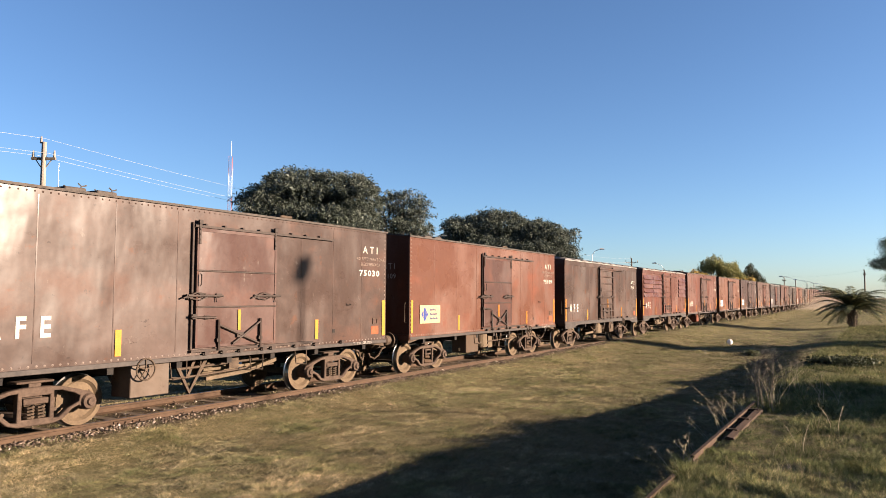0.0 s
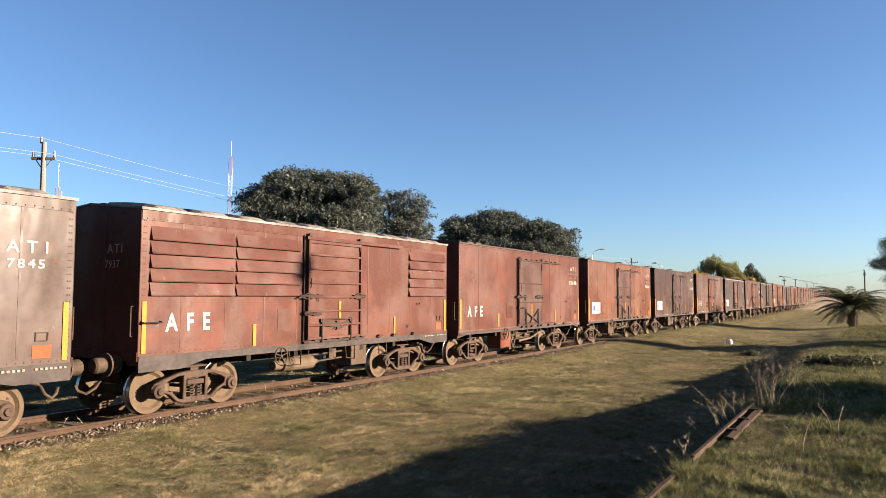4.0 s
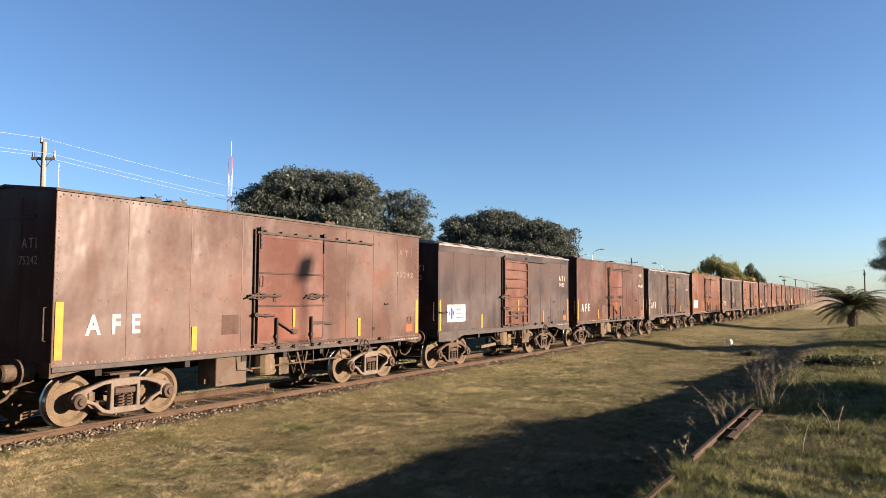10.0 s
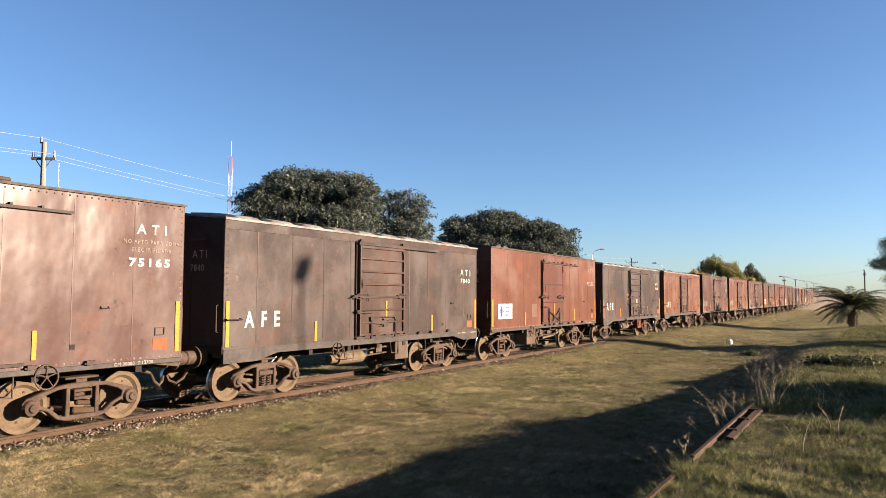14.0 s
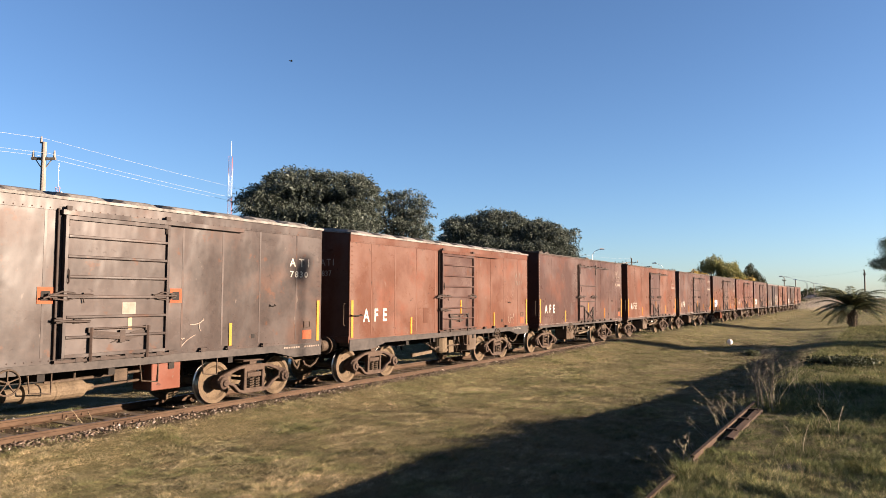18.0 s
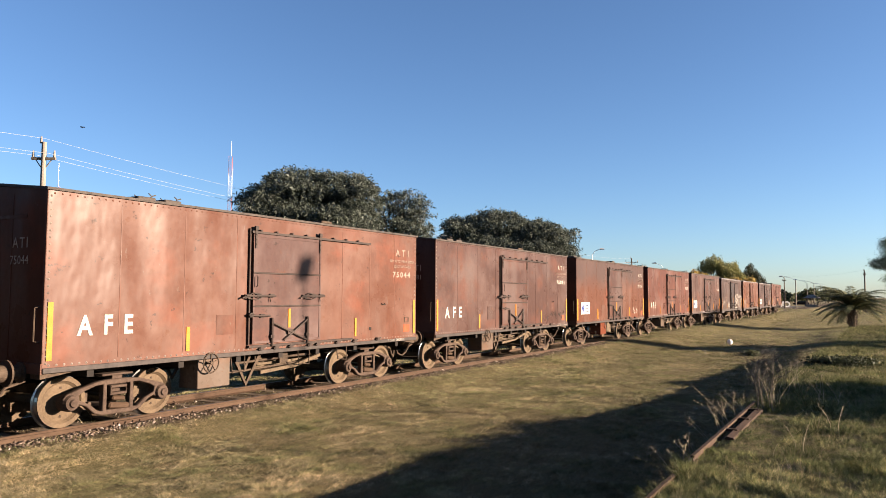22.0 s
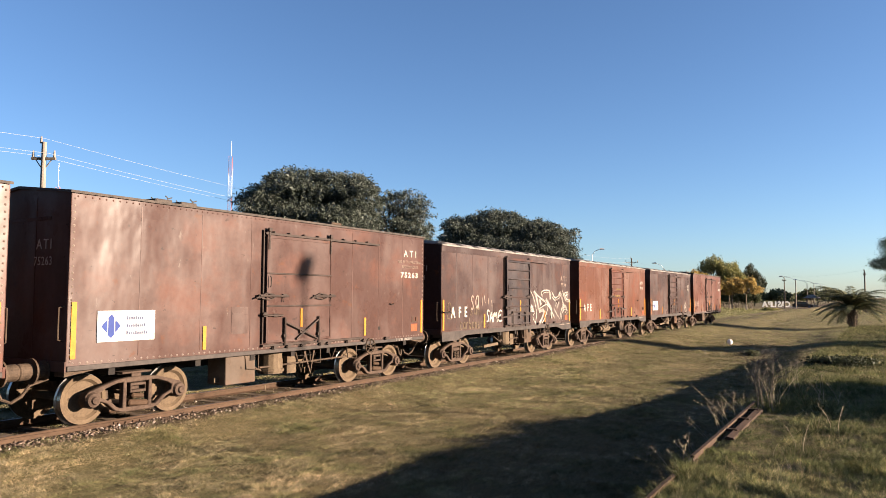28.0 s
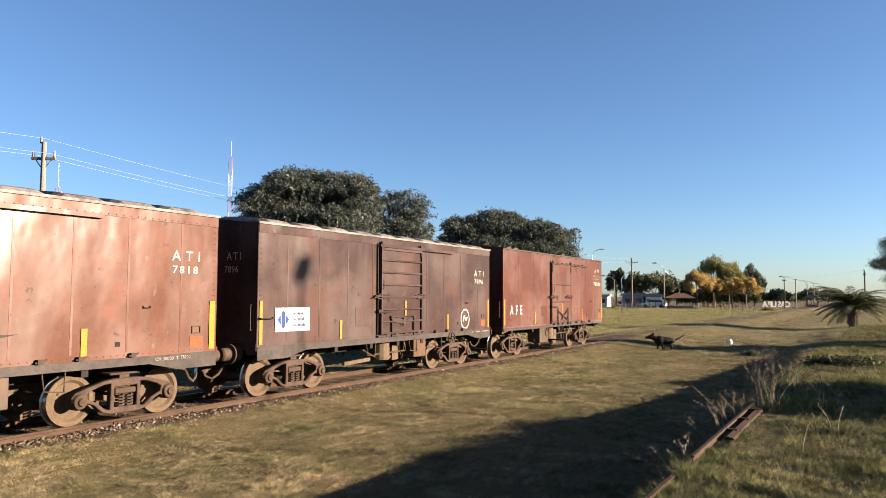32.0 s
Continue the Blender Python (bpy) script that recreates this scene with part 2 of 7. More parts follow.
def letter(text, size, mat, parent, at, spacing=1.0, bold=0.0, label=""):
    made = words(text, size, spacing, bold)
    for me in made:
        if not me.materials:
            me.materials.append(mat)
        ob = new("letter" if len(made) > 1 else "lettering", me)
        ob.parent, ob.matrix_basis = parent, at
        if me.materials[0] != mat:
            ob.material_slots[0].link = "OBJECT"
            ob.material_slots[0].material = mat
        if len(made) == 1:
            ob["kind"] = "stuff"
        if label:
            ob["label"] = label


def letter_in(text, mat, parent, x0, x1, z0, z1, y, bold=0.0, label="", small=False, spacing=1.3):
    """The text on the near side, stretched to fill a rectangle."""
    size = 0.09 if small else 0.2
    made = words(text, size, spacing, bold)
    co = [v.co for me in made for v in me.vertices]
    a, b = min(c.x for c in co), max(c.x for c in co)
    c, d = min(c.y for c in co), max(c.y for c in co)
    kx, kz = (x1 - x0) / (b - a), (z1 - z0) / (d - c)
    letter(text, size, mat, parent, pose(x0 - a * kx, y, z0 - c * kz, 90) @ Matrix.Diagonal((kx, kz, 1, 1)), spacing, bold, label)


# ---- ground ----
TRACK_Y = 12.324
GROUND_Z = -0.30


def platform_top(x):
    return float(np.interp(x, (-60, 12, 16, 22, 33, 50, 70, 100), (0.575, 0.575, 0.46, 0.27, 0.09, -0.06, -0.16, GROUND_Z)))


def ground_z(x, y):
    z = GROUND_Z
    d = abs(y - TRACK_Y)
    far = min(1.0, max(0.0, (x - 26) / 14))
    z += ((0.19 if d > 0.70 else 0.15) + 0.115 * far) * min(1.0, max(0.0, (2.6 + 1.5 * far - d) / (1.0 + 1.5 * far)))
    z += 0.55 * min(1.0, max(0.0, (y - 15.5) / 9)) * min(1.0, max(0.0, (x - 60) / 30)) * min(1.0, max(0.0, (230 - x) / 110))
    edge, run = 1.60, 0.12 if x < 11.9 else min(2.4, 0.3 + 0.12 * (x - 11.9))
    k = min(1.0, max(0.0, (edge + run - y) / run))
    k = k * k * (3 - 2 * k)
    fade = min(1.0, max(0.0, (y + 40) / 25))
    z += (platform_top(x) - GROUND_Z) * k * fade
    if d > 2.4 + 1.5 * far and abs(x) < 150 and abs(y) < 80:
        z += (0.05 + 0.05 * far) * noise.noise((x * 0.22, y * 0.30, 0)) + 0.025 * noise.noise((x * 1.1, y * 1.1, 3))
    return z


def ground_material():
    m, nt, p = material("dry_mown_grass_ground")
    tc = nt.nodes.new("ShaderNodeTexCoord").outputs["Object"]
    a = noise_tex(nt, tc, 0.35, 4)
    b = noise_tex(nt, tc, 3.0, 6)
    c = noise_tex(nt, tc, 34.0, 6, (1, 1, 1), 0.75)
    col = ramp(nt, a, [(0.36, (0.050, 0.056, 0.021)), (0.52, (0.090, 0.080, 0.037)), (0.68, (0.122, 0.101, 0.052))])
    col = mix(nt, 0.5, col, ramp(nt, b, [(0.35, (0.043, 0.047, 0.019)), (0.65, (0.130, 0.108, 0.058))]))
    col = mix(nt, 0.6, col, ramp(nt, c, [(0.38, (0.022, 0.019, 0.008)), (0.50, (0.10, 0.077, 0.036)), (0.62, (0.24, 0.18, 0.095))]))
    # bare brown soil along the track bed
    sep = nt.nodes.new("ShaderNodeSeparateXYZ")
    nt.links.new(tc, sep.inputs[0])
    sub = nt.nodes.new("ShaderNodeMath")
    sub.operation = "SUBTRACT"
    sub.inputs[1].default_value = TRACK_Y
    nt.links.new(sep.outputs[1], sub.inputs[0])
    ab = nt.nodes.new("ShaderNodeMath")
    ab.operation = "ABSOLUTE"
    nt.links.new(sub.outputs[0], ab.inputs[0])
    wob = nt.nodes.new("ShaderNodeMath")
    wob.operation = "MULTIPLY_ADD"
    wob.inputs[1].default_value = 1.6
    nt.links.new(b, wob.inputs[0])
    nt.links.new(ab.outputs[0], wob.inputs[2])
    mr = node(nt, "ShaderNodeMapRange")
    for i, x in enumerate((1.75, 2.55, 1.0, 0.0)):
        mr.inputs[i + 1].default_value = x
    nt.links.new(wob.outputs[0], mr.inputs[0])
    col = mix(nt, mr.outputs[0], col, ramp(nt, c, [(0.3, (0.026, 0.0175, 0.0105)), (0.7, (0.074, 0.052, 0.032))]))
    nt.links.new(col, p.inputs["Base Color"])
    p.inputs["Roughness"].default_value = 0.95
    p.inputs["Specular IOR Level"].default_value = 0.1
    bump(nt, p, c, 1.0, 0.07)
    return m


def spread(*runs):
    out = []
    for a, b, s in runs:
        out += list(np.arange(a, b, s))
    return out


def build_ground():
    xs = spread((-3000, -200, 700), (-200, -40, 20), (-40, 3, 1.0), (3, 34, 0.2), (34, 120, 1.0), (120, 400, 10), (400, 4200, 400))
    ys = spread((-3000, -200, 700), (-200, -30, 17), (-30, -2, 0.7), (-2, 14.6, 0.14), (14.6, 60, 1.2), (60, 400, 20), (400, 4200, 400))
    nx, ny = len(xs), len(ys)
    verts = [(x, y, ground_z(x, y)) for x in xs for y in ys]
    faces = [(i * ny + j, (i + 1) * ny + j, (i + 1) * ny + j + 1, i * ny + j + 1) for i in range(nx - 1) for j in range(ny - 1)]
    me = bpy.data.meshes.new("ground")
    me.from_pydata(verts, [], faces)
    me.materials.append(ground_material())
    me.shade_smooth()
    tagged(new("ground", me), "dry patchy mown grass ground beside the railway", "ground", kind="structure")


build_ground()


# ---- track ----
def build_track():
    track = thing("railway_track", "single railway track with rusty rails and buried sleepers", "track", kind="structure")
    prof = [(-0.065, -0.15), (0.065, -0.15), (0.065, -0.137), (0.012, -0.115), (0.010, -0.045), (0.034, -0.035), (0.034, -0.006), (0.026, 0.0), (-0.026, 0.0), (-0.034, -0.006), (-0.034, -0.035), (-0.010, -0.045), (-0.012, -0.115), (-0.065, -0.137)]
    for side in (-1, 1):
        y = TRACK_Y + side * 0.7515
        bm = fresh()
        for a, b in ((-60, 8.55), (8.556, 400)):
            fs = extrude(bm, [(y + p, z) for p, z in prof], "x", a, b)
            fs[2 + 7].material_index = 1
        part("rail", bm, (RAILSIDE, RAILTOP), track)
        for s2 in (-1, 1):
            bm = fresh()
            box(bm, 8.25, 8.86, y + s2 * 0.012, y + s2 * 0.034, -0.118, -0.045)
            for k in range(4):
                cx = 8.33 + k * 0.148
                tube(bm, [(cx, y + s2 * 0.03, -0.08), (cx, y + s2 * 0.062, -0.08)], 0.019, 6)
            part("fishplate", bm, RAILSIDE, track)
    bm = fresh()
    box(bm, -0.12, 0.12, -1.25, 1.25, -0.29, -0.137)
    bevel(bm, 0.015)
    first = part("sleeper", bm, SLEEPER, track)
    for i in range(150):
        ob = first if i == 0 else new("sleeper", first.data)
        ob.parent = track
        ob.matrix_basis = pose(-12 + i * 0.65 + random.uniform(-0.03, 0.03), TRACK_Y + random.uniform(-0.03, 0.03), random.uniform(-0.01, 0.004), 0, 0, random.uniform(-1, 1))


build_track()


# ---- wagons ----
HALF, SIDE = 5.237, 1.436
PITCH = 11.530
ROLL = (-110.071, -123.248, 2.300, -0.629, -0.456)
# small surges of the train's speed: seconds and metres
SURGE_T = (0, 1, 2, 3, 6, 7, 8, 9, 10, 11, 12, 13, 14, 17, 18, 19, 20, 21, 22, 23, 24, 25, 28, 29, 30, 31, 32)
SURGE = (0.04, -0.04, 0.01, 0.02, 0.31, 0.13, -0.14, -0.05, -0.09, -0.12, -0.02, -0.02, -0.06, -0.02, 0.10, -0.01, -0.02, 0.02, 0.02, -0.02, 0.04, 0.01, -0.01, -0.02, -0.01, -0.04, -0.09)


def bolts(rows, r=0.024):
    """Rivet heads: small eight-sided domes; rows of (start, end, step, outward)."""
    bm = fresh()
    for a, b, step, out in rows:
        a, b, out = Vector(a), Vector(b), Vector(out)
        n = max(1, int((b - a).length / step))
        s1 = (b - a).normalized()
        s2 = s1.cross(out)
        for i in range(n + 1):
            c = a + (b - a) * i / n
            base = [bm.verts.new(c + (s1 * math.cos(t) + s2 * math.sin(t)) * r) for t in (math.tau * k / 6 for k in range(6))]
            top = bm.verts.new(c + out * r * 0.66)
            for k in range(6):
                bm.faces.new((base[k], base[(k + 1) % 6], top))
    return bm


def wheelset_mesh():
    bm = fresh()
    prof = [(0.0, -0.10), (0.075, -0.10), (0.085, -0.055), (0.13, -0.03), (0.30, -0.018), (0.335, -0.055), (0.345, -0.068), (0.415, -0.068), (0.421, -0.055), (0.424, 0.04), (0.448, 0.052), (0.448, 0.066), (0.345, 0.068), (0.30, 0.03), (0.12, 0.03), (0.08, 0.07), (0.0, 0.07)]
    mats = [0, 0, 0, 0, 0, 0, 0, 0, 1, 1, 1, 0, 0, 0, 0, 0]
    for s in (-1, 1):
        c = (0, s * 0.725, 0)
        lathe(bm, [(r, y if s < 0 else -y) for r, y in prof], c, 40, mats)
        for t in (0.6, 3.74):
            x, z = 0.235 * math.cos(t), 0.235 * math.sin(t)
            tube(bm, [(x, c[1] - s * 0.01, z), (x, c[1] + s * 0.03, z)], 0.022, 8, mat=2)
    tube(bm, [(0, -1.0, 0), (0, 1.0, 0)], 0.075, 12)
    bmesh.ops.recalc_face_normals(bm, faces=bm.faces)
    return bm


def spring_bm(x, y, z0, z1, r=0.068):
    bm = fresh()
    pts = [(x + r * math.cos(t), y + r * math.sin(t), z0 + (z1 - z0) * k / 36) for k, t in ((k, k * math.tau / 8) for k in range(37))]
    tube(bm, pts, 0.019, 5)
    return bm


_meshes = {}


def solid_bolster(s):
    """The hollow bolster end that shows in the middle opening of a frame."""
    bm = fresh()
    strap(bm, [(-0.15, 0.49), (-0.15, 0.61), (0.15, 0.61), (0.15, 0.49)], 0.05, *sorted((s * 0.92, s * 1.04)), True)
    bevel(bm, 0.010)
    return bm


def side_casting(style):
    """The cast side frame: a bow with two slanted windows and a middle opening, edges rounded."""
    key = "casting_" + style
    if key not in _meshes:
        half = [(0.28, 0.150), (0.44, 0.195), (0.60, 0.335), (0.72, 0.385), (0.78, 0.335), (0.95, 0.335), (1.005, 0.40), (1.00, 0.50), (0.93, 0.565), (0.70, 0.635), (0.42, 0.71), (0.20, 0.735)]
        outline = half + [(-x, z) for x, z in half[::-1]]
        window = [(0.285, 0.215), (0.385, 0.225), (0.53, 0.352), (0.725, 0.440), (0.735, 0.535), (0.63, 0.592), (0.42, 0.660), (0.285, 0.670)]
        middle = [(-0.23, 0.245), (0.23, 0.245), (0.23, 0.61), (-0.23, 0.61)] if style == "coil" else [(-0.23, 0.215), (0.23, 0.215), (0.23, 0.66), (-0.23, 0.66)]
        cu = bpy.data.curves.new("casting", "CURVE")
        cu.dimensions, cu.fill_mode, cu.extrude, cu.bevel_depth, cu.bevel_resolution, cu.offset = "2D", "BOTH", 0.048, 0.018, 1, -0.012
        for loop in (outline, window, [(-x, z) for x, z in window[::-1]], middle):
            sp = cu.splines.new("POLY")
            sp.points.add(len(loop) - 1)
            for p, (px, pz) in zip(sp.points, loop):
                p.co = (px, pz, 0, 1)
            sp.use_cyclic_u = True
        tmp = bpy.data.objects.new("casting", cu)
        me = bpy.data.meshes.new_from_object(tmp)
        bpy.data.objects.remove(tmp)
        bpy.data.curves.remove(cu)
        me.transform(Matrix.Rotation(math.pi / 2, 4, "X"))
        me.materials.append(DUSTY)
        _meshes[key] = me
    return _meshes[key]


def build_bogie(car, x, style):
    bm = fresh()
    box(bm, -0.16, 0.16, -0.92, 0.92, 0.50, 0.72)
    box(bm, -0.19, 0.19, -0.88, 0.88, 0.20, 0.26)
    box(bm, -0.30, 0.30, -1.0, -0.72, 0.80, 0.835)
    box(bm, -0.30, 0.30, 0.72, 1.0, 0.80, 0.835)
    box(bm, -0.10, 0.10, -0.98, -0.76, 0.72, 0.80)
    box(bm, -0.10, 0.10, 0.76, 0.98, 0.72, 0.80)
    bevel(bm, 0.008)
    bogie = part("bogie", bm, DUSTY, car, "dust-covered cast steel bogie", at=pose(x, 0, 0))
    for s in (-1, 1):
        y0, y1 = sorted((s * 0.90, s * 1.04))
        ob = new("side_frame", side_casting(style))
        ob.parent, ob.matrix_basis = bogie, pose(0, s * 0.97, 0)
        if style == "solid":
            bm = fresh()
            box(bm, -0.20, 0.20, *sorted((s * 0.88, s * 1.03)), 0.225, 0.33)
            box(bm, -0.13, 0.13, *sorted((s * 0.90, s * 1.00)), 0.36, 0.44)
            bevel(bm, 0.025)
            part("bolster_end", solid_bolster(s), DUSTY, bogie)
            part("friction_wedge", bm, RAILSIDE, bogie, "rusty friction wedge", at=pose(0, 0, 0, 0, 6, 0))
        else:
            for c in (-0.085, 0.085):
                part("spring", spring_bm(c, s * 0.98, 0.245, 0.47), GEAR, bogie)
            bm = fresh()
            box(bm, -0.20, 0.20, *sorted((s * 0.86, s * 1.03)), 0.475, 0.57)
            bevel(bm, 0.012)
            part("bolster_end", bm, DUSTY, bogie)
        for c in (-0.875, 0.875):
            bm = fresh()
            lathe(bm, [(0.0, 0.0), (0.055, 0.0), (0.07, 0.03), (0.115, 0.045), (0.14, 0.10), (0.14, 0.28), (0.0, 0.28)], (c, -1.13, 0.421), 14)
            if s > 0:
                bmesh.ops.rotate(bm, verts=bm.verts, cent=(c, 0, 0), matrix=Matrix.Rotation(math.pi, 3, "Z"))
            bmesh.ops.recalc_face_normals(bm, faces=bm.faces)
            part("axle_box", bm, DUSTY, bogie)
    # brake shoes and beam
    bm = fresh()
    for c in (-0.42, 0.42):
        tube(bm, [(c, -0.85, 0.34), (c, 0.85, 0.34)], 0.035, 6)
        for s in (-0.725, 0.725):
            box(bm, c - 0.035 + (-0.03 if c < 0 else 0.03), c + 0.035 + (-0.03 if c < 0 else 0.03), s - 0.05, s + 0.05, 0.24, 0.52)
    part("brake_beam", bm, GEAR, bogie)
    for c in (-0.875, 0.875):
        me = _meshes.get("wheelset")
        if me is None:
            ob = part("wheelset", wheelset_mesh(), (WHEEL, TREAD, GEAR), bogie, "tan dust-coated steel wheels on one axle")
            _meshes["wheelset"] = ob.data
        else:
            ob = new("wheelset", me)
            ob.parent = bogie
            ob["label"] = "tan dust-coated steel wheels on one axle"
        ob.matrix_basis = pose(c, 0, 0.421)
    return bogie


def handwheel(car, x, y, z):
    bm = fresh()
    ring = [(x + 0.185 * math.cos(t), y, z + 0.185 * math.sin(t)) for t in (math.tau * k / 20 for k in range(21))]
    tube(bm, ring, 0.015, 6, caps=False)
    for k in range(5):
        t = math.tau * k / 5 + 0.3
        tube(bm, [(x, y, z), (x + 0.185 * math.cos(t), y, z + 0.185 * math.sin(t))], 0.012, 5)
    tube(bm, [(x, y - 0.02, z), (x, y + 0.35, z)], 0.03, 8)
    return part("brake_wheel", bm, GEAR, car, "spoked hand brake wheel")


def lathe_x(bm, prof, y, z):
    """A profile of (radius, x) turned about a line along x."""
    rings = [[bm.verts.new((x, y + r * math.cos(t), z + r * math.sin(t))) for t in (math.tau * k / 14 for k in range(14))] for r, x in ((max(r, 0.004), x) for r, x in prof)]
    for q, s in zip(rings, rings[1:]):
        for k in range(14):
            bm.faces.new((q[k], q[(k + 1) % 14], s[(k + 1) % 14], s[k]))


def build_boxcar(kind, config, bogies, crank):
    car = thing("boxcar", "boxcar", "boxcar", "train of boxcars")
    plain = kind == "P"
    z0, ze, zr = (1.03, 3.81, 3.95) if plain else (1.10, 3.69, 3.83)
    # shell
    bm = fresh()
    extrude(bm, [(-SIDE, z0), (SIDE, z0), (SIDE, ze), (0, zr), (-SIDE, ze)], "x", -HALF, HALF)
    bmesh.ops.recalc_face_normals(bm, faces=bm.faces)
    for f in bm.faces:
        f.material_index = 1 if abs(f.normal.x) > 0.9 else 0
    part("body", bm, (PAINT, ENDPAINT), car)
    seams = (-3.95, -2.62, -1.35, 2.0, 3.1, 4.2) if plain else (-4.35, -3.3, -2.25, -1.25, 1.35, 2.3, 3.3, 4.4)
    for s in (-1, 1):
        y0, y1 = sorted((s * SIDE, s * (SIDE + 0.004)))
        for sx in seams:
            bm = fresh()
            box(bm, sx - (0.009 if plain else 0.02), sx + (0.009 if plain else 0.02), y0, y1, z0 + 0.12, ze - 0.10)
            part("panel_strip", bm, PAINT, car)
        rv = [((-HALF + 0.1, s * SIDE, z0 + 0.07), (HALF - 0.1, s * SIDE, z0 + 0.07), 0.125, (0, s, 0)),
              ((-HALF + 0.1, s * SIDE, ze - 0.06), (HALF - 0.1, s * SIDE, ze - 0.06), 0.125, (0, s, 0))]
        for e in (-1, 1):
            rv.append(((e * (HALF - 0.05), s * SIDE, z0 + 0.1), (e * (HALF - 0.05), s * SIDE, ze - 0.1), 0.105, (0, s, 0)))
        if not plain:
            for e in (-1, 1):
                rv.append(((e * (HALF - 0.09), s * SIDE, z0 + 0.1), (e * (HALF - 0.09), s * SIDE, ze - 0.1), 0.105, (0, s, 0)))
            rv.append(((-HALF + 0.1, s * (SIDE + 0.012), 3.52), (HALF - 0.1, s * (SIDE + 0.012), 3.52), 0.14, (0, s, 0)))
        if plain:
            tagged(part("rivets", bolts(rv[1:2], 0.018), PAINT, car), kind="stuff")
            rv = rv[:1] + rv[2:]
        tagged(part("rivets", bolts(rv, 0.022 if plain else 0.014), RIVET if plain else PAINT, car), kind="stuff")
        bm = fresh()
        if plain:
            box(bm, -HALF, HALF, y0 - (0.02 if s < 0 else 0), y1 + (0.02 if s > 0 else 0), z0 - 0.05, z0 + 0.035)
            bevel(bm, 0.008)
            part("side_sill", bm, SILL, car)
        else:
            out = [(-HALF, 0.85), (-4.35, 0.85), (-3.75, 0.985), (3.75, 0.985), (4.35, 0.85), (HALF, 0.85), (HALF, 1.125), (-HALF, 1.125)]
            a, b = sorted((s * (SIDE - 0.03), s * (SIDE + 0.02)))
            extrude(bm, out, "y", a, b)
            bmesh.ops.recalc_face_normals(bm, faces=bm.faces)
            part("side_sill", bm, SILL, car, "deep black-painted side sill")
            bm = fresh()
            a, b = sorted((s * SIDE, s * (SIDE + 0.012)))
            box(bm, -HALF, HALF, a, b, 3.49, ze)
            part("letter_band", bm, PAINT, car)
    # ends: corner posts and pressed ribs
    for e in (-1, 1):
        bm = fresh()
        x0, x1 = sorted((e * HALF, e * (HALF + 0.03)))
        for yy in (-SIDE, SIDE - 0.05):
            box(bm, *sorted((e * HALF, e * (HALF + 0.012))), yy, yy + 0.05, z0, ze - 0.02)
        for yy in (-0.50, 0.48):
            box(bm, *sorted((e * HALF, e * (HALF + 0.006))), yy, yy + 0.025, z0 + 0.12, ze - 0.04)
        box(bm, *sorted((e * HALF, e * (HALF + 0.008))), -0.9, 0.9, ze - 0.42, ze - 0.36)
        box(bm, x0, x1 + (0.02 if e > 0 else 0), -SIDE, SIDE, z0 - 0.06, z0 + 0.10)
        bevel(bm, 0.004)
        part("end_frame", bm, ENDPAINT, car)
        # buffers, coupler, hose
        for s in (-1, 1):
            bm = fresh()
            b0 = HALF + 0.03
            prof = [(0.0, 0.0), (0.16, 0.0), (0.16, 0.03), (0.11, 0.05), (0.11, 0.20), (0.205, 0.205), (0.205, 0.235), (0.13, 0.24), (0.135, 0.44), (0.11, 0.475), (0.0, 0.48)]
            lathe(bm, prof, (0, 0, 0), 18)
            bmesh.ops.rotate(bm, verts=bm.verts, cent=(0, 0, 0), matrix=Matrix.Rotation(-math.pi / 2 * e, 3, "Z"))
            bmesh.ops.translate(bm, verts=bm.verts, vec=(e * b0, s * 0.92, 0.98))
            bmesh.ops.recalc_face_normals(bm, faces=bm.faces)
            part("buffer", bm, GEAR, car, "round steel buffer", smooth=False)
        bm = fresh()
        box(bm, *sorted((e * (HALF - 0.3), e * (HALF + 0.40))), -0.09, 0.09, 0.80, 0.95)
        box(bm, *sorted((e * (HALF + 0.28), e * (HALF + 0.46))), -0.15, 0.15, 0.76, 0.99)
        bevel(bm, 0.03)
        part("coupler", bm, GEAR, car)
        bm = fresh()
        q = [(e * (HALF - 0.25), -0.55, 0.80), (e * (HALF + 0.05), -0.55, 0.72), (e * (HALF + 0.16), -0.52, 0.55), (e * (HALF + 0.30), -0.48, 0.46), (e * (HALF + 0.42), -0.42, 0.52), (e * (HALF + 0.46), -0.40, 0.62)]
        tube(bm, q, 0.028, 7)
        part("brake_hose", bm, GEAR, car)
        bm = fresh()
        gx = e * (HALF + 0.09)
        tube(bm, [(e * HALF, -1.33, 1.45), (gx, -1.33, 1.47), (gx, -1.33, 1.98), (e * HALF, -1.33, 2.0)], 0.013, 6)
        part("grab_iron", bm, GEAR, car)
        bm = fresh()
        extrude(bm, [(e * HALF, z0), (e * HALF, z0 - 0.14), (e * (HALF - 0.62), z0 - 0.05), (e * (HALF - 0.62), z0)], "y", -SIDE + 0.05, -SIDE + 0.30)
        bmesh.ops.recalc_face_normals(bm, faces=bm.faces)
        part("corner_bracket", bm, GEAR, car)
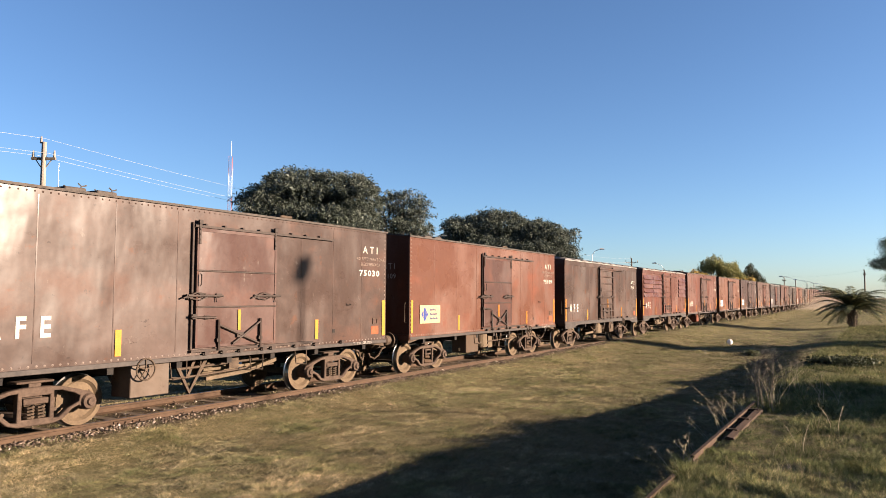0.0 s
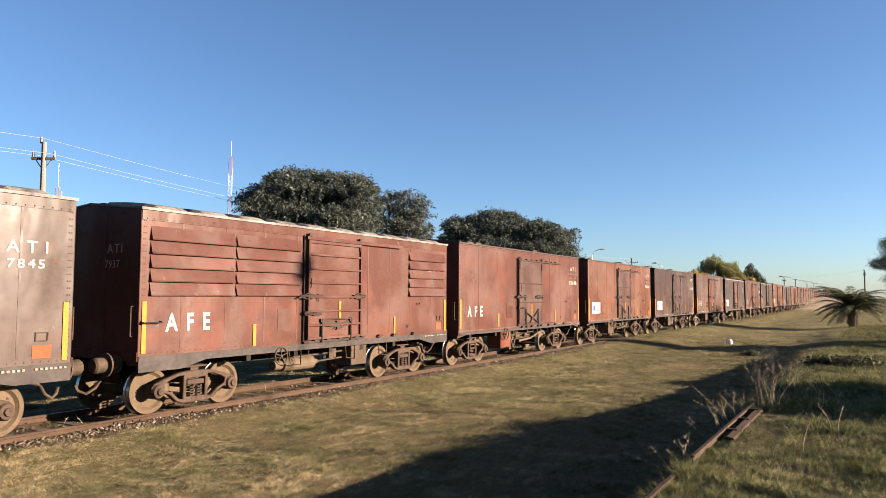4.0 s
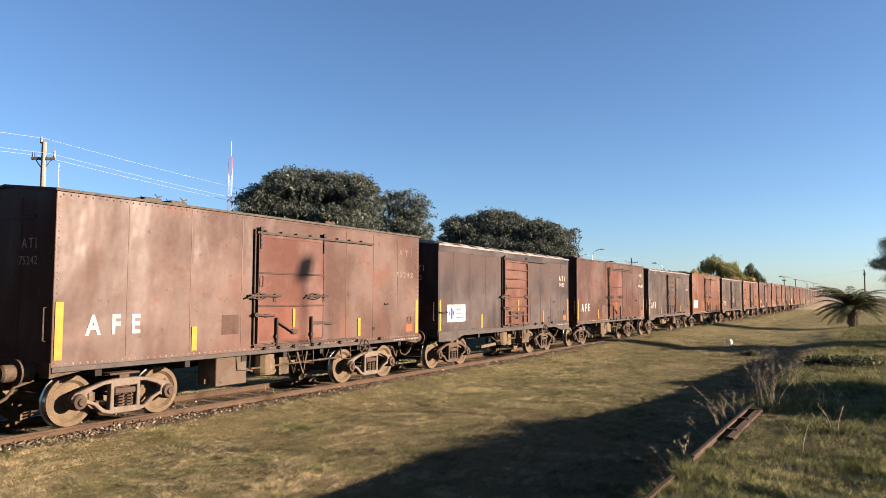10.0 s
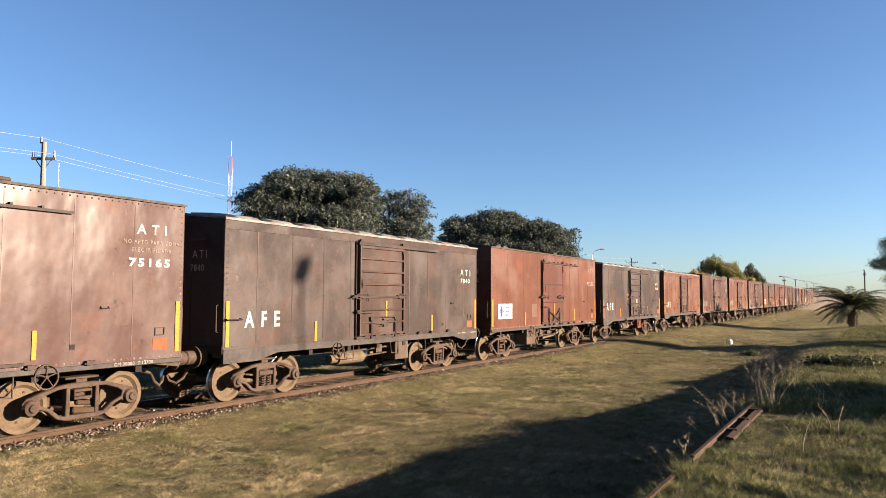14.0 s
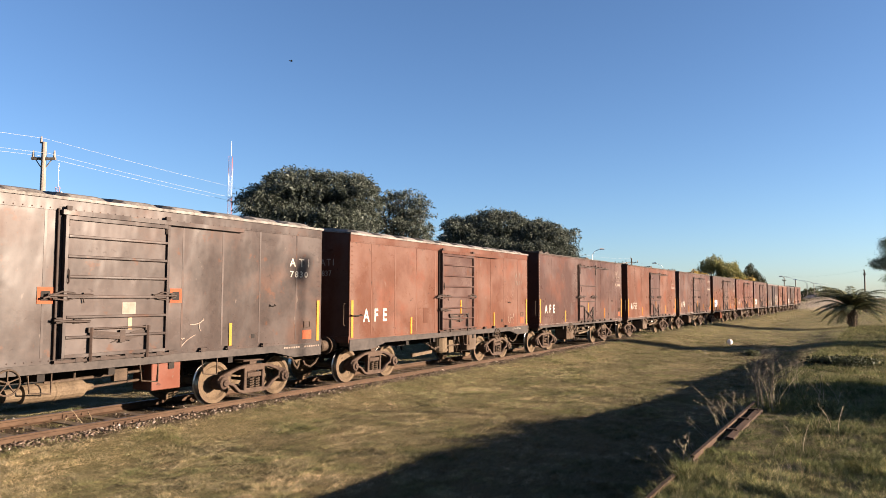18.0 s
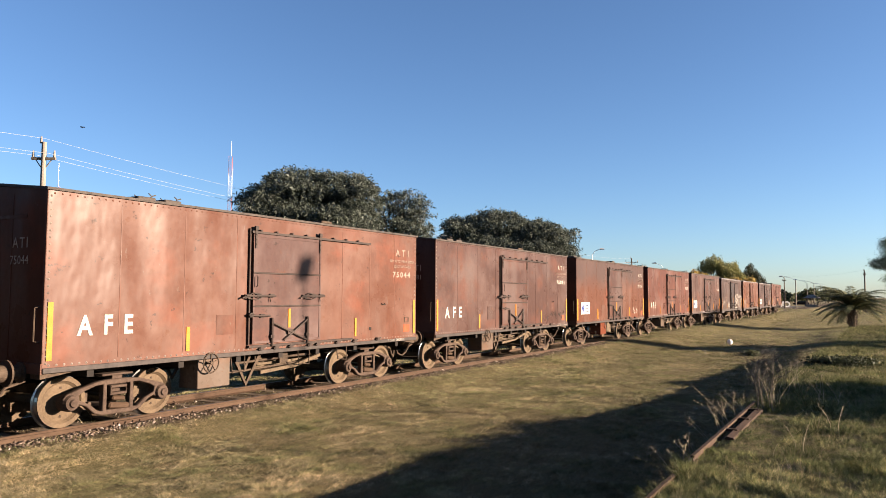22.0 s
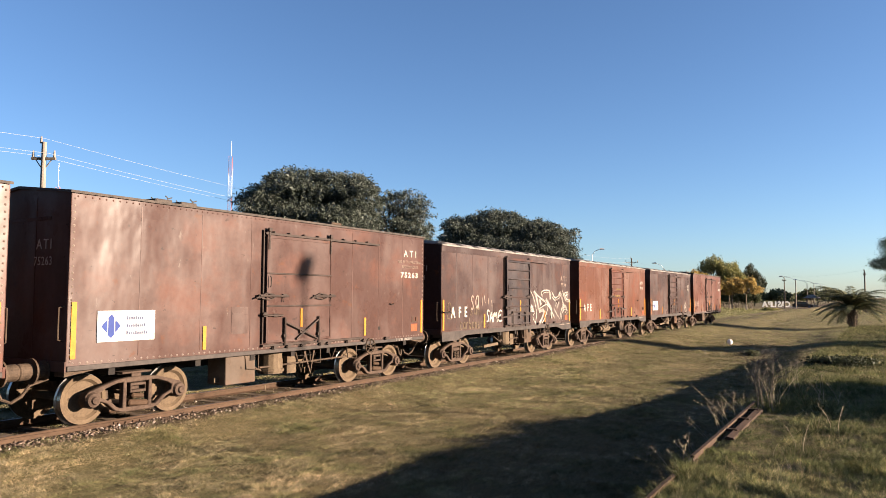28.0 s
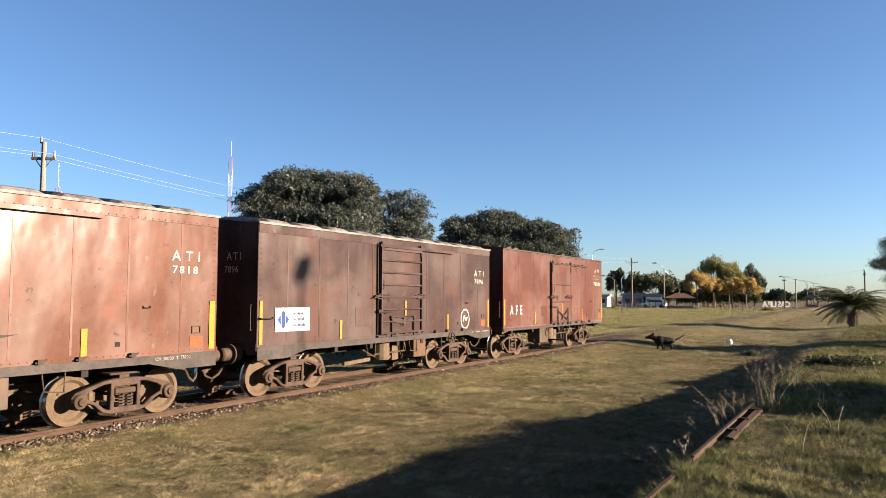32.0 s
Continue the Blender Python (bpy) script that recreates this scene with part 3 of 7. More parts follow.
    # roof
    if plain:
        bm = fresh()
        w = SIDE + 0.035
        extrude(bm, [(-w, ze - 0.012), (0, zr + 0.004), (w, ze - 0.012), (w, ze + 0.03), (0, zr + 0.05), (-w, ze + 0.03)], "x", -HALF - 0.04, HALF + 0.04)
        bmesh.ops.recalc_face_normals(bm, faces=bm.faces)
        part("roof", bm, DARKROOF, car)
        for hx in (-2.75, -2.15):
            bm = fresh()
            box(bm, hx - 0.2, hx + 0.2, -0.5, 0.1, zr + 0.0, zr + 0.09)
            bevel(bm, 0.02)
            for yy in (-0.42, 0.0):
                tube(bm, [(hx + 0.1, yy, zr + 0.06), (hx + 0.15, yy, zr + 0.12), (hx + 0.24, yy, zr + 0.15)], 0.012, 5)
                tube(bm, [(hx + 0.15, yy, zr + 0.12), (hx + 0.08, yy, zr + 0.17)], 0.011, 5)
            part("roof_hatch", bm, DARKROOF, car)
        bm = fresh()
        box(bm, 2.1, 2.5, -0.7, -0.2, zr + 0.0, zr + 0.07)
        bevel(bm, 0.02)
        part("roof_hatch", bm, GEAR, car)
    else:
        bm = fresh()
        w = SIDE + 0.03
        extrude(bm, [(-w, ze - 0.01), (0, zr + 0.003), (w, ze - 0.01), (w, ze + 0.025), (0, zr + 0.03), (-w, ze + 0.025)], "x", -HALF - 0.03, HALF + 0.03)
        bmesh.ops.recalc_face_normals(bm, faces=bm.faces)
        part("roof", bm, PALEROOF, car)
        for s in (-1, 1):
            for i in range(10):
                c = -HALF + 0.62 + i * 1.01
                bm = fresh()
                lo, hi = [], []
                for yy, up in ((0.1, 0.055), (0.7, 0.075), (1.15, 0.07), (1.36, 0.045), (1.45, 0.0)):
                    zz = zr + 0.03 - (zr - ze) * yy / SIDE
                    h = 0.40 if yy < 1.3 else 0.36
                    lo.append([bm.verts.new((c + dx, s * yy, zz + (up if abs(dx) < 0.39 else -0.01))) for dx in (-h, -h + 0.07, h - 0.07, h)])
                    for vtx, dx in zip(lo[-1], (-h, -h + 0.07, h - 0.07, h)):
                        vtx.co.z = zz - 0.01 if dx in (-h, h) else zz + up
                for q, r in zip(lo, lo[1:]):
                    for k in range(3):
                        bm.faces.new((q[k], q[k + 1], r[k + 1], r[k]))
                bmesh.ops.recalc_face_normals(bm, faces=bm.faces)
                part("roof_panel", bm, PALEROOF, car)
            bm = fresh()
            a, b = sorted((s * (SIDE + 0.012), s * (SIDE + 0.04)))
            box(bm, -HALF - 0.03, HALF + 0.03, a, b, ze - 0.022, ze + 0.020)
            part("eave_strip", bm, PALEROOF, car)
    # sliding door with its rail, posts and latches, near side and far side
    for s in (-1, 1):
        def slab(bm, x0, x1, d0, d1, za, zb):
            box(bm, x0, x1, *sorted((s * (SIDE + d0 * 0.65), s * (SIDE + d1 * 0.65))), za, zb)
        dx0, dx1, dz0, dz1 = (-0.95, 1.15, 1.20, 3.44) if plain else (-0.98, 0.98, 1.20, 3.42)
        bm = fresh()
        slab(bm, dx0, dx1, 0.035, 0.075, dz0, dz1)
        door = part("door", bm, PAINT, car)
        for a, b, za, zb in ((dx0, dx0 + 0.05, dz0, dz1), (dx1 - 0.05, dx1, dz0, dz1), (dx0 + 0.052, dx1 - 0.052, dz0, dz0 + 0.05), (dx0 + 0.052, dx1 - 0.052, dz1 - 0.06, dz1)):
            bm = fresh()
            slab(bm, a, b, 0.075, 0.09 if plain else 0.145, za, zb)
            part("door_edge", bm, PAINT, door)
        ribs = (1.96, 2.64) if plain else [dz0 + (dz1 - dz0) * k / 7 for k in range(1, 7)]
        for zz in ribs:
            bm = fresh()
            slab(bm, dx0 if plain else dx0 + 0.052, dx1 if plain else dx1 - 0.052, 0.075, 0.10 if plain else 0.155, zz - (0.018 if plain else 0.024), zz + (0.018 if plain else 0.020))
            bevel(bm, 0.008)
            part("door_rib", bm, DOORSTEEL if plain else PAINT, door)
        for bx in (dx0 + 0.05, dx1 - 0.05):
            bm = fresh()
            slab(bm, bx - 0.026, bx + 0.026, 0.075, 0.12, dz1 - 0.30 if plain else dz1 - 0.16, dz1 + 0.13)
            slab(bm, bx - 0.045, bx + 0.045, 0.08, 0.15, dz1 + 0.07, dz1 + 0.15)
            for bz in (dz1 - 0.22, dz1 - 0.12, dz1 - 0.02) if plain else (dz1 - 0.08,):
                slab(bm, bx - 0.016, bx + 0.016, 0.12, 0.134, bz - 0.016, bz + 0.016)
            bevel(bm, 0.01)
            part("door_hanger", bm, DOORSTEEL, door)
        # latch bars
        zl = 2.17
        for a, b in (((dx0 - 0.22, dx0 + 0.62), (dx1 - 0.62, dx1 + 0.10)) if plain else ((dx0 - 0.22, dx0 + 0.5), (dx1 - 0.3, dx1 + 0.16))):
            bm = fresh()
            yb = s * (SIDE + 0.085)
            tube(bm, [(a, yb, zl), (b, yb, zl)], 0.024, 6)
            slab(bm, a - 0.02, a + 0.12, 0.07, 0.14, zl - 0.035, zl + 0.03)
            tube(bm, [(a - 0.1, yb, zl - 0.045), (a + 0.2, yb, zl + 0.06), (a + 0.42, yb, zl + 0.03)], 0.017, 5)
            tube(bm, [(a + 0.05, yb, zl - 0.05), (a + 0.30, yb, zl - 0.075), (a + 0.46, yb, zl - 0.02)], 0.014, 5)
            slab(bm, a + 0.28, a + 0.36, 0.07, 0.14, zl - 0.03, zl + 0.03)
            slab(bm, b - 0.16, b - 0.04, 0.07, 0.14, zl - 0.03, zl + 0.045)
            tube(bm, [(b - 0.18, yb, zl), (b - 0.15, yb, zl - 0.12)], 0.01, 5)
            part("latch_bar", bm, DOORSTEEL, door)
        bm = fresh()
        yb = s * (SIDE + 0.09)
        if plain:
            for bx in (-0.42, 0.68):
                tube(bm, [(bx, yb, 1.14), (bx, yb, 1.72)], 0.028, 6)
                slab(bm, bx - 0.05, bx + 0.05, 0.08, 0.16, 1.30, 1.36)
            if crank == "cross":
                tube(bm, [(-0.42, yb, 1.62), (0.64, yb, 1.22)], 0.022, 6)
                tube(bm, [(-0.06, yb, 1.24), (0.68, yb, 1.66)], 0.022, 6)
            else:
                tube(bm, [(-0.42, yb, 1.64), (0.16, yb, 1.36)], 0.022, 6)
                extrude(bm, [(0.68, 1.52), (0.68, 1.62), (1.02, 1.60), (1.52, 1.55), (1.52, 1.53), (1.02, 1.54)], "y", *sorted((s * (SIDE + 0.075), s * (SIDE + 0.10))))
            slab(bm, 0.05, 0.22, 0.09, 0.15, 1.36, 1.46)
        else:
            for bx in (-0.50, 0.56):
                tube(bm, [(bx, yb, 1.12), (bx, yb, 1.66)], 0.028, 6)
                slab(bm, bx - 0.05, bx + 0.05, 0.08, 0.16, 1.58, 1.66)
            if crank == "lever":
                extrude(bm, [(-1.50, 1.44), (-1.50, 1.47), (-0.85, 1.53), (-0.50, 1.60), (-0.50, 1.50), (-0.85, 1.46)], "y", *sorted((s * (SIDE + 0.075), s * (SIDE + 0.10))))
                extrude(bm, [(0.56, 1.52), (0.56, 1.62), (1.15, 1.60), (1.42, 1.60), (1.15, 1.55)], "y", *sorted((s * (SIDE + 0.075), s * (SIDE + 0.10))))
            else:
                extrude(bm, [(-0.50, 1.50), (-0.50, 1.62), (0.02, 1.56), (0.26, 1.42), (-0.06, 1.46)], "y", *sorted((s * (SIDE + 0.075), s * (SIDE + 0.10))))
                extrude(bm, [(0.56, 1.50), (0.56, 1.62), (0.28, 1.56), (-0.12, 1.40), (0.24, 1.44)], "y", *sorted((s * (SIDE + 0.058), s * (SIDE + 0.073))))
            slab(bm, 0.02, 0.12, 0.09, 0.16, 1.40, 1.60)
            tube(bm, [(-0.50, yb, 1.64), (0.56, yb, 1.64)], 0.016, 6)
        part("door_crank", bm, DOORSTEEL, door)
        bm = fresh()
        tube(bm, [(dx0 - 0.14, yb, 1.79), (dx0 + 0.05, yb, 1.77), (dx0 + 0.46, yb, 1.76)], 0.022, 6)
        slab(bm, dx0 - 0.10, dx0 + 0.0, 0.07, 0.14, 1.74, 1.83)
        slab(bm, dx0 + 0.20, dx0 + 0.32, 0.07, 0.13, 1.73, 1.80)
        part("lever", bm, DOORSTEEL, door)
        bm = fresh()
        tube(bm, [(dx0 + 0.06, yb, 2.36), (dx0 + 0.06, yb + s * 0.03, 2.38), (dx0 + 0.06, yb + s * 0.03, 2.56), (dx0 + 0.06, yb, 2.58)], 0.012, 6)
        part("handle", bm, DOORSTEEL, door)
        bm = fresh()
        slab(bm, dx0 - 0.105, dx0 - 0.055, 0.0, 0.05, dz0 - 0.02, dz1 + 0.10)
        slab(bm, dx0 - 0.105, dx0 - 0.09, 0.05, 0.075, dz0 - 0.02, dz1 + 0.10)
        bevel(bm, 0.006)
        part("door_post", bm, DOORSTEEL, car, "dark brown steel door post")
        bm = fresh()
        slab(bm, dx0 - 0.05, 3.05 if plain else 2.75, 0.0, 0.10 if plain else 0.15, dz1 + 0.01, dz1 + (0.055 if plain else 0.085))
        for k in range(8):
            bx = dx0 + 0.2 + k * (3.0 - dx0) / 8.4
            if plain:
                slab(bm, bx - 0.02, bx + 0.02, 0.0, 0.11, dz1 + 0.05, dz1 + 0.09)
        part("door_rail", bm, DOORSTEEL if plain else PAINT, car)
        bm = fresh()
        slab(bm, dx0 - 0.1, dx1 + (1.2 if plain else 0.1), 0.0, 0.11, dz0 - 0.075, dz0 - 0.03)
        part("door_track", bm, DOORSTEEL, car)
        for k, (bx, bz) in enumerate(((3.13, 1.36), (3.72, 1.96))):
            bm = fresh()
            if k == 0:
                slab(bm, bx - 0.045, bx + 0.045, 0.0, 0.012, bz - 0.04, bz + 0.04)
            else:
                yy = s * (SIDE + 0.035)
                tube(bm, [(bx - 0.12, s * SIDE, bz + 0.03), (bx - 0.12, yy, bz), (bx + 0.02, yy, bz), (bx + 0.02, s * SIDE, bz + 0.03)], 0.01, 5)
            part("cover_plate" if k == 0 else "hook", bm, BLACK, car)
    # underframe
    bm = fresh()
    box(bm, -HALF + 0.1, HALF - 0.1, -0.28, 0.28, 0.72, z0 + 0.01)
    for cx in (-4.4, -2.6, -1.2, 0, 1.2, 2.6, 4.4):
        box(bm, cx - 0.06, cx + 0.06, -1.38, 1.38, 0.86, z0 + 0.01)
    box(bm, -HALF + 0.06, HALF - 0.06, -1.38, 1.38, z0 - 0.03, z0 + 0.005)
    part("underframe", bm, BLACK, car)
    for s in (-1, 1):
        bm = fresh()
        y = s * 1.12
        if config == "a":
            tube(bm, [(-1.3, y, 0.62), (1.5, y, 0.72)], 0.022, 6)
            tube(bm, [(-1.0, y, 0.80), (1.3, y, 0.86)], 0.025, 6)
            if plain:
                strap(bm, [(-1.12, 1.0), (-0.76, 0.36), (-0.34, 1.0)], 0.085, y - 0.03, y + 0.02)
                strap(bm, [(-0.80, 0.62), (-0.62, 0.98)], 0.06, y - 0.01, y + 0.03)
            tube(bm, [(-0.5, y, 0.72), (-0.5, y + s * 0.02, 1.0)], 0.02, 6)
            box(bm, 0.2, 0.45, y - 0.05, y + 0.05, 0.72, 0.92)
        else:
            tube(bm, [(-0.75, y, 0.66), (2.2, y, 0.70)], 0.022, 6)
            strap(bm, [(0.62, 1.0), (0.86, 0.42), (1.0, 0.98)], 0.06, y - 0.02, y + 0.02)
            tube(bm, [(0.35, y, 0.95), (0.55, y, 0.46), (0.7, y, 0.95)], 0.018, 6)
            tube(bm, [(-1.35, y, 0.86), (-0.7, y, 0.60)], 0.02, 6)
            tube(bm, [(1.5, y, 0.96), (1.62, y, 0.66), (1.8, y, 0.96)], 0.016, 6)
        part("brake_rigging", bm, GEAR, car)
    bm = fresh()
    if config == "a":
        if plain:
            tube(bm, [(-0.2, -0.70, 0.70), (0.75, -0.70, 0.70)], 0.15, 14)
            strap(bm, [(-0.45, 0.58), (0.6, 0.64), (1.45, 0.82)], 0.07, -1.25, -1.18)
            strap(bm, [(-0.3, 0.72), (1.1, 0.74)], 0.05, -1.0, -0.95)
        else:
            lathe_x(bm, [(0.0, -1.62), (0.10, -1.60), (0.10, -1.36), (0.145, -1.34), (0.15, -0.86), (0.16, -0.84), (0.16, -0.80), (0.15, -0.78), (0.15, -0.36), (0.07, -0.26), (0.05, -0.14), (0.0, -0.14)], -1.08, 0.66)
    else:
        tube(bm, [(-0.25, -0.95, 0.50), (-0.25, -0.95, 0.96)], 0.27, 16)
        tube(bm, [(-0.25, -0.95, 0.54), (-0.25, -0.95, 0.60)], 0.30, 16)
        strap(bm, [(-2.0, 0.52), (-0.95, 0.56)], 0.09, -1.16, -1.10)
        box(bm, 0.12, 0.42, -1.1, -0.8, 0.46, 0.98)
    bmesh.ops.recalc_face_normals(bm, faces=bm.faces)
    part("brake_cylinder", bm, TAN, car, "tan dust-coated brake cylinder")
    bm = fresh()
    bx0 = (-2.20 if config == "a" else -1.90) if plain else 0.80
    box(bm, bx0, bx0 + (0.80 if plain else 0.62), -1.36, -0.85, 0.42 if plain else 0.50, 1.0)
    bevel(bm, 0.012)
    part("equipment_box", bm, PAINT, car)
    handwheel(car, *(((-1.98 if plain else -1.75), -1.47, 0.90) if config == "a" else (2.72, -1.47, 0.93)))
    if not plain:
        bm = fresh()
        yy = -SIDE - 0.08
        tube(bm, [(-HALF + 0.03, -SIDE, 1.72), (-HALF + 0.03, yy, 1.70), (-HALF + 0.42, yy, 1.70), (-HALF + 0.42, -SIDE, 1.72)], 0.014, 6)
        part("grab_iron", bm, BLACK, car)
    # pipe hangers and small brackets along the sill
    for bx in (-1.4, 0.55, 1.9):
        bm = fresh()
        tube(bm, [(bx, -1.36, 1.0), (bx + 0.03, -1.38, 0.70), (bx + 0.36, -1.38, 0.66), (bx + 0.38, -1.36, 1.0)], 0.014, 5)
        part("pipe_hanger", bm, GEAR, car)
    for bx in (-0.68, -0.25, 0.2, 0.82, 1.08, 1.8, 2.45, 3.4):
        bm = fresh()
        box(bm, bx - 0.05, bx + 0.05, -SIDE - 0.075, -SIDE - 0.005, z0 + 0.03, z0 + 0.10)
        tube(bm, [(bx - 0.08, -SIDE - 0.05, z0 + 0.05), (bx + 0.10, -SIDE - 0.06, z0 + 0.09)], 0.016, 5)
        part("sill_bracket", bm, DOORSTEEL, car)
    for bx in (-3.62, 3.62):
        build_bogie(car, bx, bogies)
    return car


DOORYELLOW = simple("faded_yellow_stencil", (0.095, 0.064, 0.022), (0.15, 0.105, 0.036), 0.7, 0.0, 9, 0)
COLOURS = {"faded": (0.043, 0.025, 0.0205), "tan": (0.0443, 0.025, 0.0222), "dusk": (0.029, 0.019, 0.0158), "brown": (0.0378, 0.0205, 0.0174), "orange": (0.060, 0.0252, 0.0163), "red": (0.052, 0.0213, 0.0160), "dark": (0.0187, 0.0164, 0.0178), "umber": (0.0271, 0.0174, 0.0165), "slate": (0.0255, 0.0203, 0.0188)}
TRAIN = [  # kind, fitting side, fleet number, body, door, mark
    ("P", "a", "75030", "dusk", "brown", "AFE"), ("P", "b", "75109", "orange", "brown", "cream"), ("R", "b", "7845", "dusk", "dusk", "AFE"),
    ("L", "a", "7937", "red", "red", "AFE"), ("P", "a", "75148", "red", "brown", "AFE"), ("P", "a", "75058", "orange", "brown", "board"),
    ("P", "b", "75194", "umber", "umber", "board"), ("P", "b", "75242", "faded", "red", "AFE"), ("R", "b", "7822", "dark", "red", "board"),
    ("P", "b", "75165", "brown", "red", "AFE"), ("R", "a", "7840", "slate", "dusk", "AFE"), ("P", "a", "75222", "orange", "red", "board"),
    ("R", "a", "7830", "slate", "slate", "AFE"), ("R", "b", "7837", "orange", "brown", "AFE"), ("P", "a", "75096", "brown", "tan", "AFE"),
    ("P", "a", "75044", "orange", "tan", "AFE"), ("P", "a", "75081", "brown", "brown", "AFE"), ("P", "b", "75156", "orange", "brown", "board"),
    ("P", "a", "75202", "red", "red", "AFE"), ("P", "b", "75263", "brown", "brown", "board"), ("R", "b", "7934", "umber", "dark", "AFE"),
    ("R", "a", "7818", "orange", "red", "AFE"), ("R", "b", "7896", "umber", "umber", "board"), ("P", "b", "75031", "red", "red", "AFE")]
TONE = {"faded": "patchy faded red", "dusk": "dusty grey-brown", "tan": "sun-bleached tan", "brown": "dull brown", "orange": "faded orange", "red": "rusty red", "dark": "sooty dark grey", "umber": "dusty umber", "slate": "dull grey-brown"}


def flat(car, name, mat, x0, x1, z0, z1, d=0.004, label=""):
    bm = fresh()
    box(bm, x0, x1, -SIDE - d - 0.003, -SIDE - d + 0.003, z0, z1)
    return part(name, bm, mat, car, label)


# slack in the couplings
DRIFT = {0: -0.13, 1: -0.04, 2: 0.02, 3: 0.19, 4: -0.10, 5: 0.05, 6: -0.02, 7: 0.03, 8: 0.05, 9: 0.02, 10: -0.04, 11: -0.05, 12: -0.03, 13: -0.02, 14: 0.02, 15: 0.04, 16: 0.04, 17: 0.13, 18: 0.03, 19: -0.05, 20: -0.09, 21: -0.03, 22: 0.01}


def dress(car, spec):
    """Paint, lettering and boards of one wagon."""
    kind, config, number, body, door, mark = spec
    plain = kind == "P"
    for ob in car.children_recursive:
        base = ob.name.split(".")[0]
        if base in ("door", "door_rib", "door_edge"):
            ob.color = (*COLOURS[door], 1)
        elif base == "panel_strip":
            ob.color = (*(c * 1.12 + 0.002 for c in COLOURS[body]), 1)
        elif base in ("body", "rivets", "end_frame", "letter_band", "door_rail", "louvre"):
            ob.color = (*COLOURS[body], 1)
        elif base == "equipment_box":
            ob.color = (0.075, 0.02, 0.01, 1) if number in ("75148", "7830", "75156") else (0.05, 0.036, 0.026, 1)
        if number == "75242" and base == "side_frame":
            ob.material_slots[0].link = "OBJECT"
            ob.material_slots[0].material = PALEFRAME
        if number in ("75156", "7822") and base in ("body", "rivets"):
            ob.material_slots[0].link = "OBJECT"
            ob.material_slots[0].material = SOOTY
    face = -SIDE - 0.0055
    broad = 0.155 if number in ("75030", "75156", "7818", "75242") else 0.105
    for x, w, za, zb in ((-5.145, broad, 1.17, 2.07), (-2.52, broad * 0.9, 1.16, 1.60), (2.52, broad * 0.8, 1.20, 1.64), (5.13, broad, 1.17, 2.07)):
        flat(car, "yellow_strip", YELLOW, x - w * 0.42, x + w * 0.42, za, zb, 0.012, "yellow reflective strip")
    if number == "7830":
        flat(car, "scrubbed_patch", FADED, 0.08, 0.34, 1.86, 2.06, 0.0525, "scrubbed pale patch")
        flat(car, "scrubbed_patch", CREAM, 0.20, 0.27, 1.60, 1.80, 0.0525, "scrubbed pale patch")
        for x in (-1.22, 1.20):
            socket = flat(car, "latch_socket", ORANGE, x - 0.13, x + 0.13, 2.04, 2.30, 0.006, "rusty latch socket plate")
            # the dark inside of the socket is a black patch set on the plate
            bm = fresh()
            box(bm, x - 0.075, x + 0.075, -SIDE - 0.0125, -SIDE - 0.004, 2.09, 2.24)
            part("socket_hole", bm, BLACK, socket)
    else:
        sx, sz = (0.09, 1.50) if plain else (0.14, 1.65)
        flat(car, "yellow_strip", YELLOW, sx, sx + 0.07, sz, sz + 0.40, 0.0625, "yellow reflective strip")
    if mark == "AFE":
        letter_in("AFE", WHITE, car, -4.70, -3.68, 1.53, 1.86, face, 0.006, "white painted railway initials", spacing=2.1)
    else:
        pm = CREAM if mark == "cream" else BOARD
        bm = fresh()
        box(bm, -4.74, -3.64, -SIDE - 0.018, -SIDE, 1.41, 1.92)
        board = part("sign_board", bm, pm, car, "white rectangular board with a blue emblem")
        bm = fresh()
        cx, cz, yy = -4.49, 1.665, -SIDE - 0.0185
        for pts in ([(cx - 0.055, cz + 0.15), (cx, cz + 0.195), (cx + 0.055, cz + 0.15), (cx + 0.055, cz - 0.15), (cx, cz - 0.195), (cx - 0.055, cz - 0.15)],
                    [(cx - 0.075, cz - 0.11), (cx - 0.075, cz + 0.11), (cx - 0.18, cz)], [(cx + 0.075, cz + 0.11), (cx + 0.075, cz - 0.11), (cx + 0.18, cz)]):
            extrude(bm, pts, "y", yy - 0.003, yy)
        bmesh.ops.recalc_face_normals(bm, faces=bm.faces)
        part("emblem", bm, BLUE, board)
        for i, wl in enumerate((0.36, 0.40, 0.46)):
            bm = fresh()
            zz = 1.79 - i * 0.125
            x = -4.20
            for seg in range(int(wl / 0.042)):
                box(bm, x, x + 0.028, yy - 0.003, yy, zz - 0.026, zz + (0.034 if seg % 4 == 0 else 0.018))
                x += 0.042
            part("text_line", bm, INK, board)["kind"] = "stuff"
    worn = GHOST if number in ("75242", "7837") else FADED if number in ("75044", "75096", "75222", "7934") else WHITE
    if plain:
        letter_in("ATI", worn, car, 4.24, 4.85, 3.235, 3.41, face, 0.003, spacing=1.8)
        letter_in(number, worn, car, 4.10, 4.94, 2.665, 2.82, face, 0.007)
        if number not in ("75222", "75242"):
            letter_in("NO APTO PARA ZONA", FADED, car, 3.99, 5.13, 3.06, 3.135, face, small=True)
            letter_in("ELECTRIFICADA", FADED, car, 4.16, 4.96, 2.925, 3.0, face, small=True)
    else:
        letter_in("ATI", worn, car, 4.18, 4.81, 2.81, 2.99, face, 0.003, spacing=1.8)
        letter_in(number, worn, car, 4.20, 4.77, 2.575, 2.715, face, 0.003)
    k = sum(map(int, number))
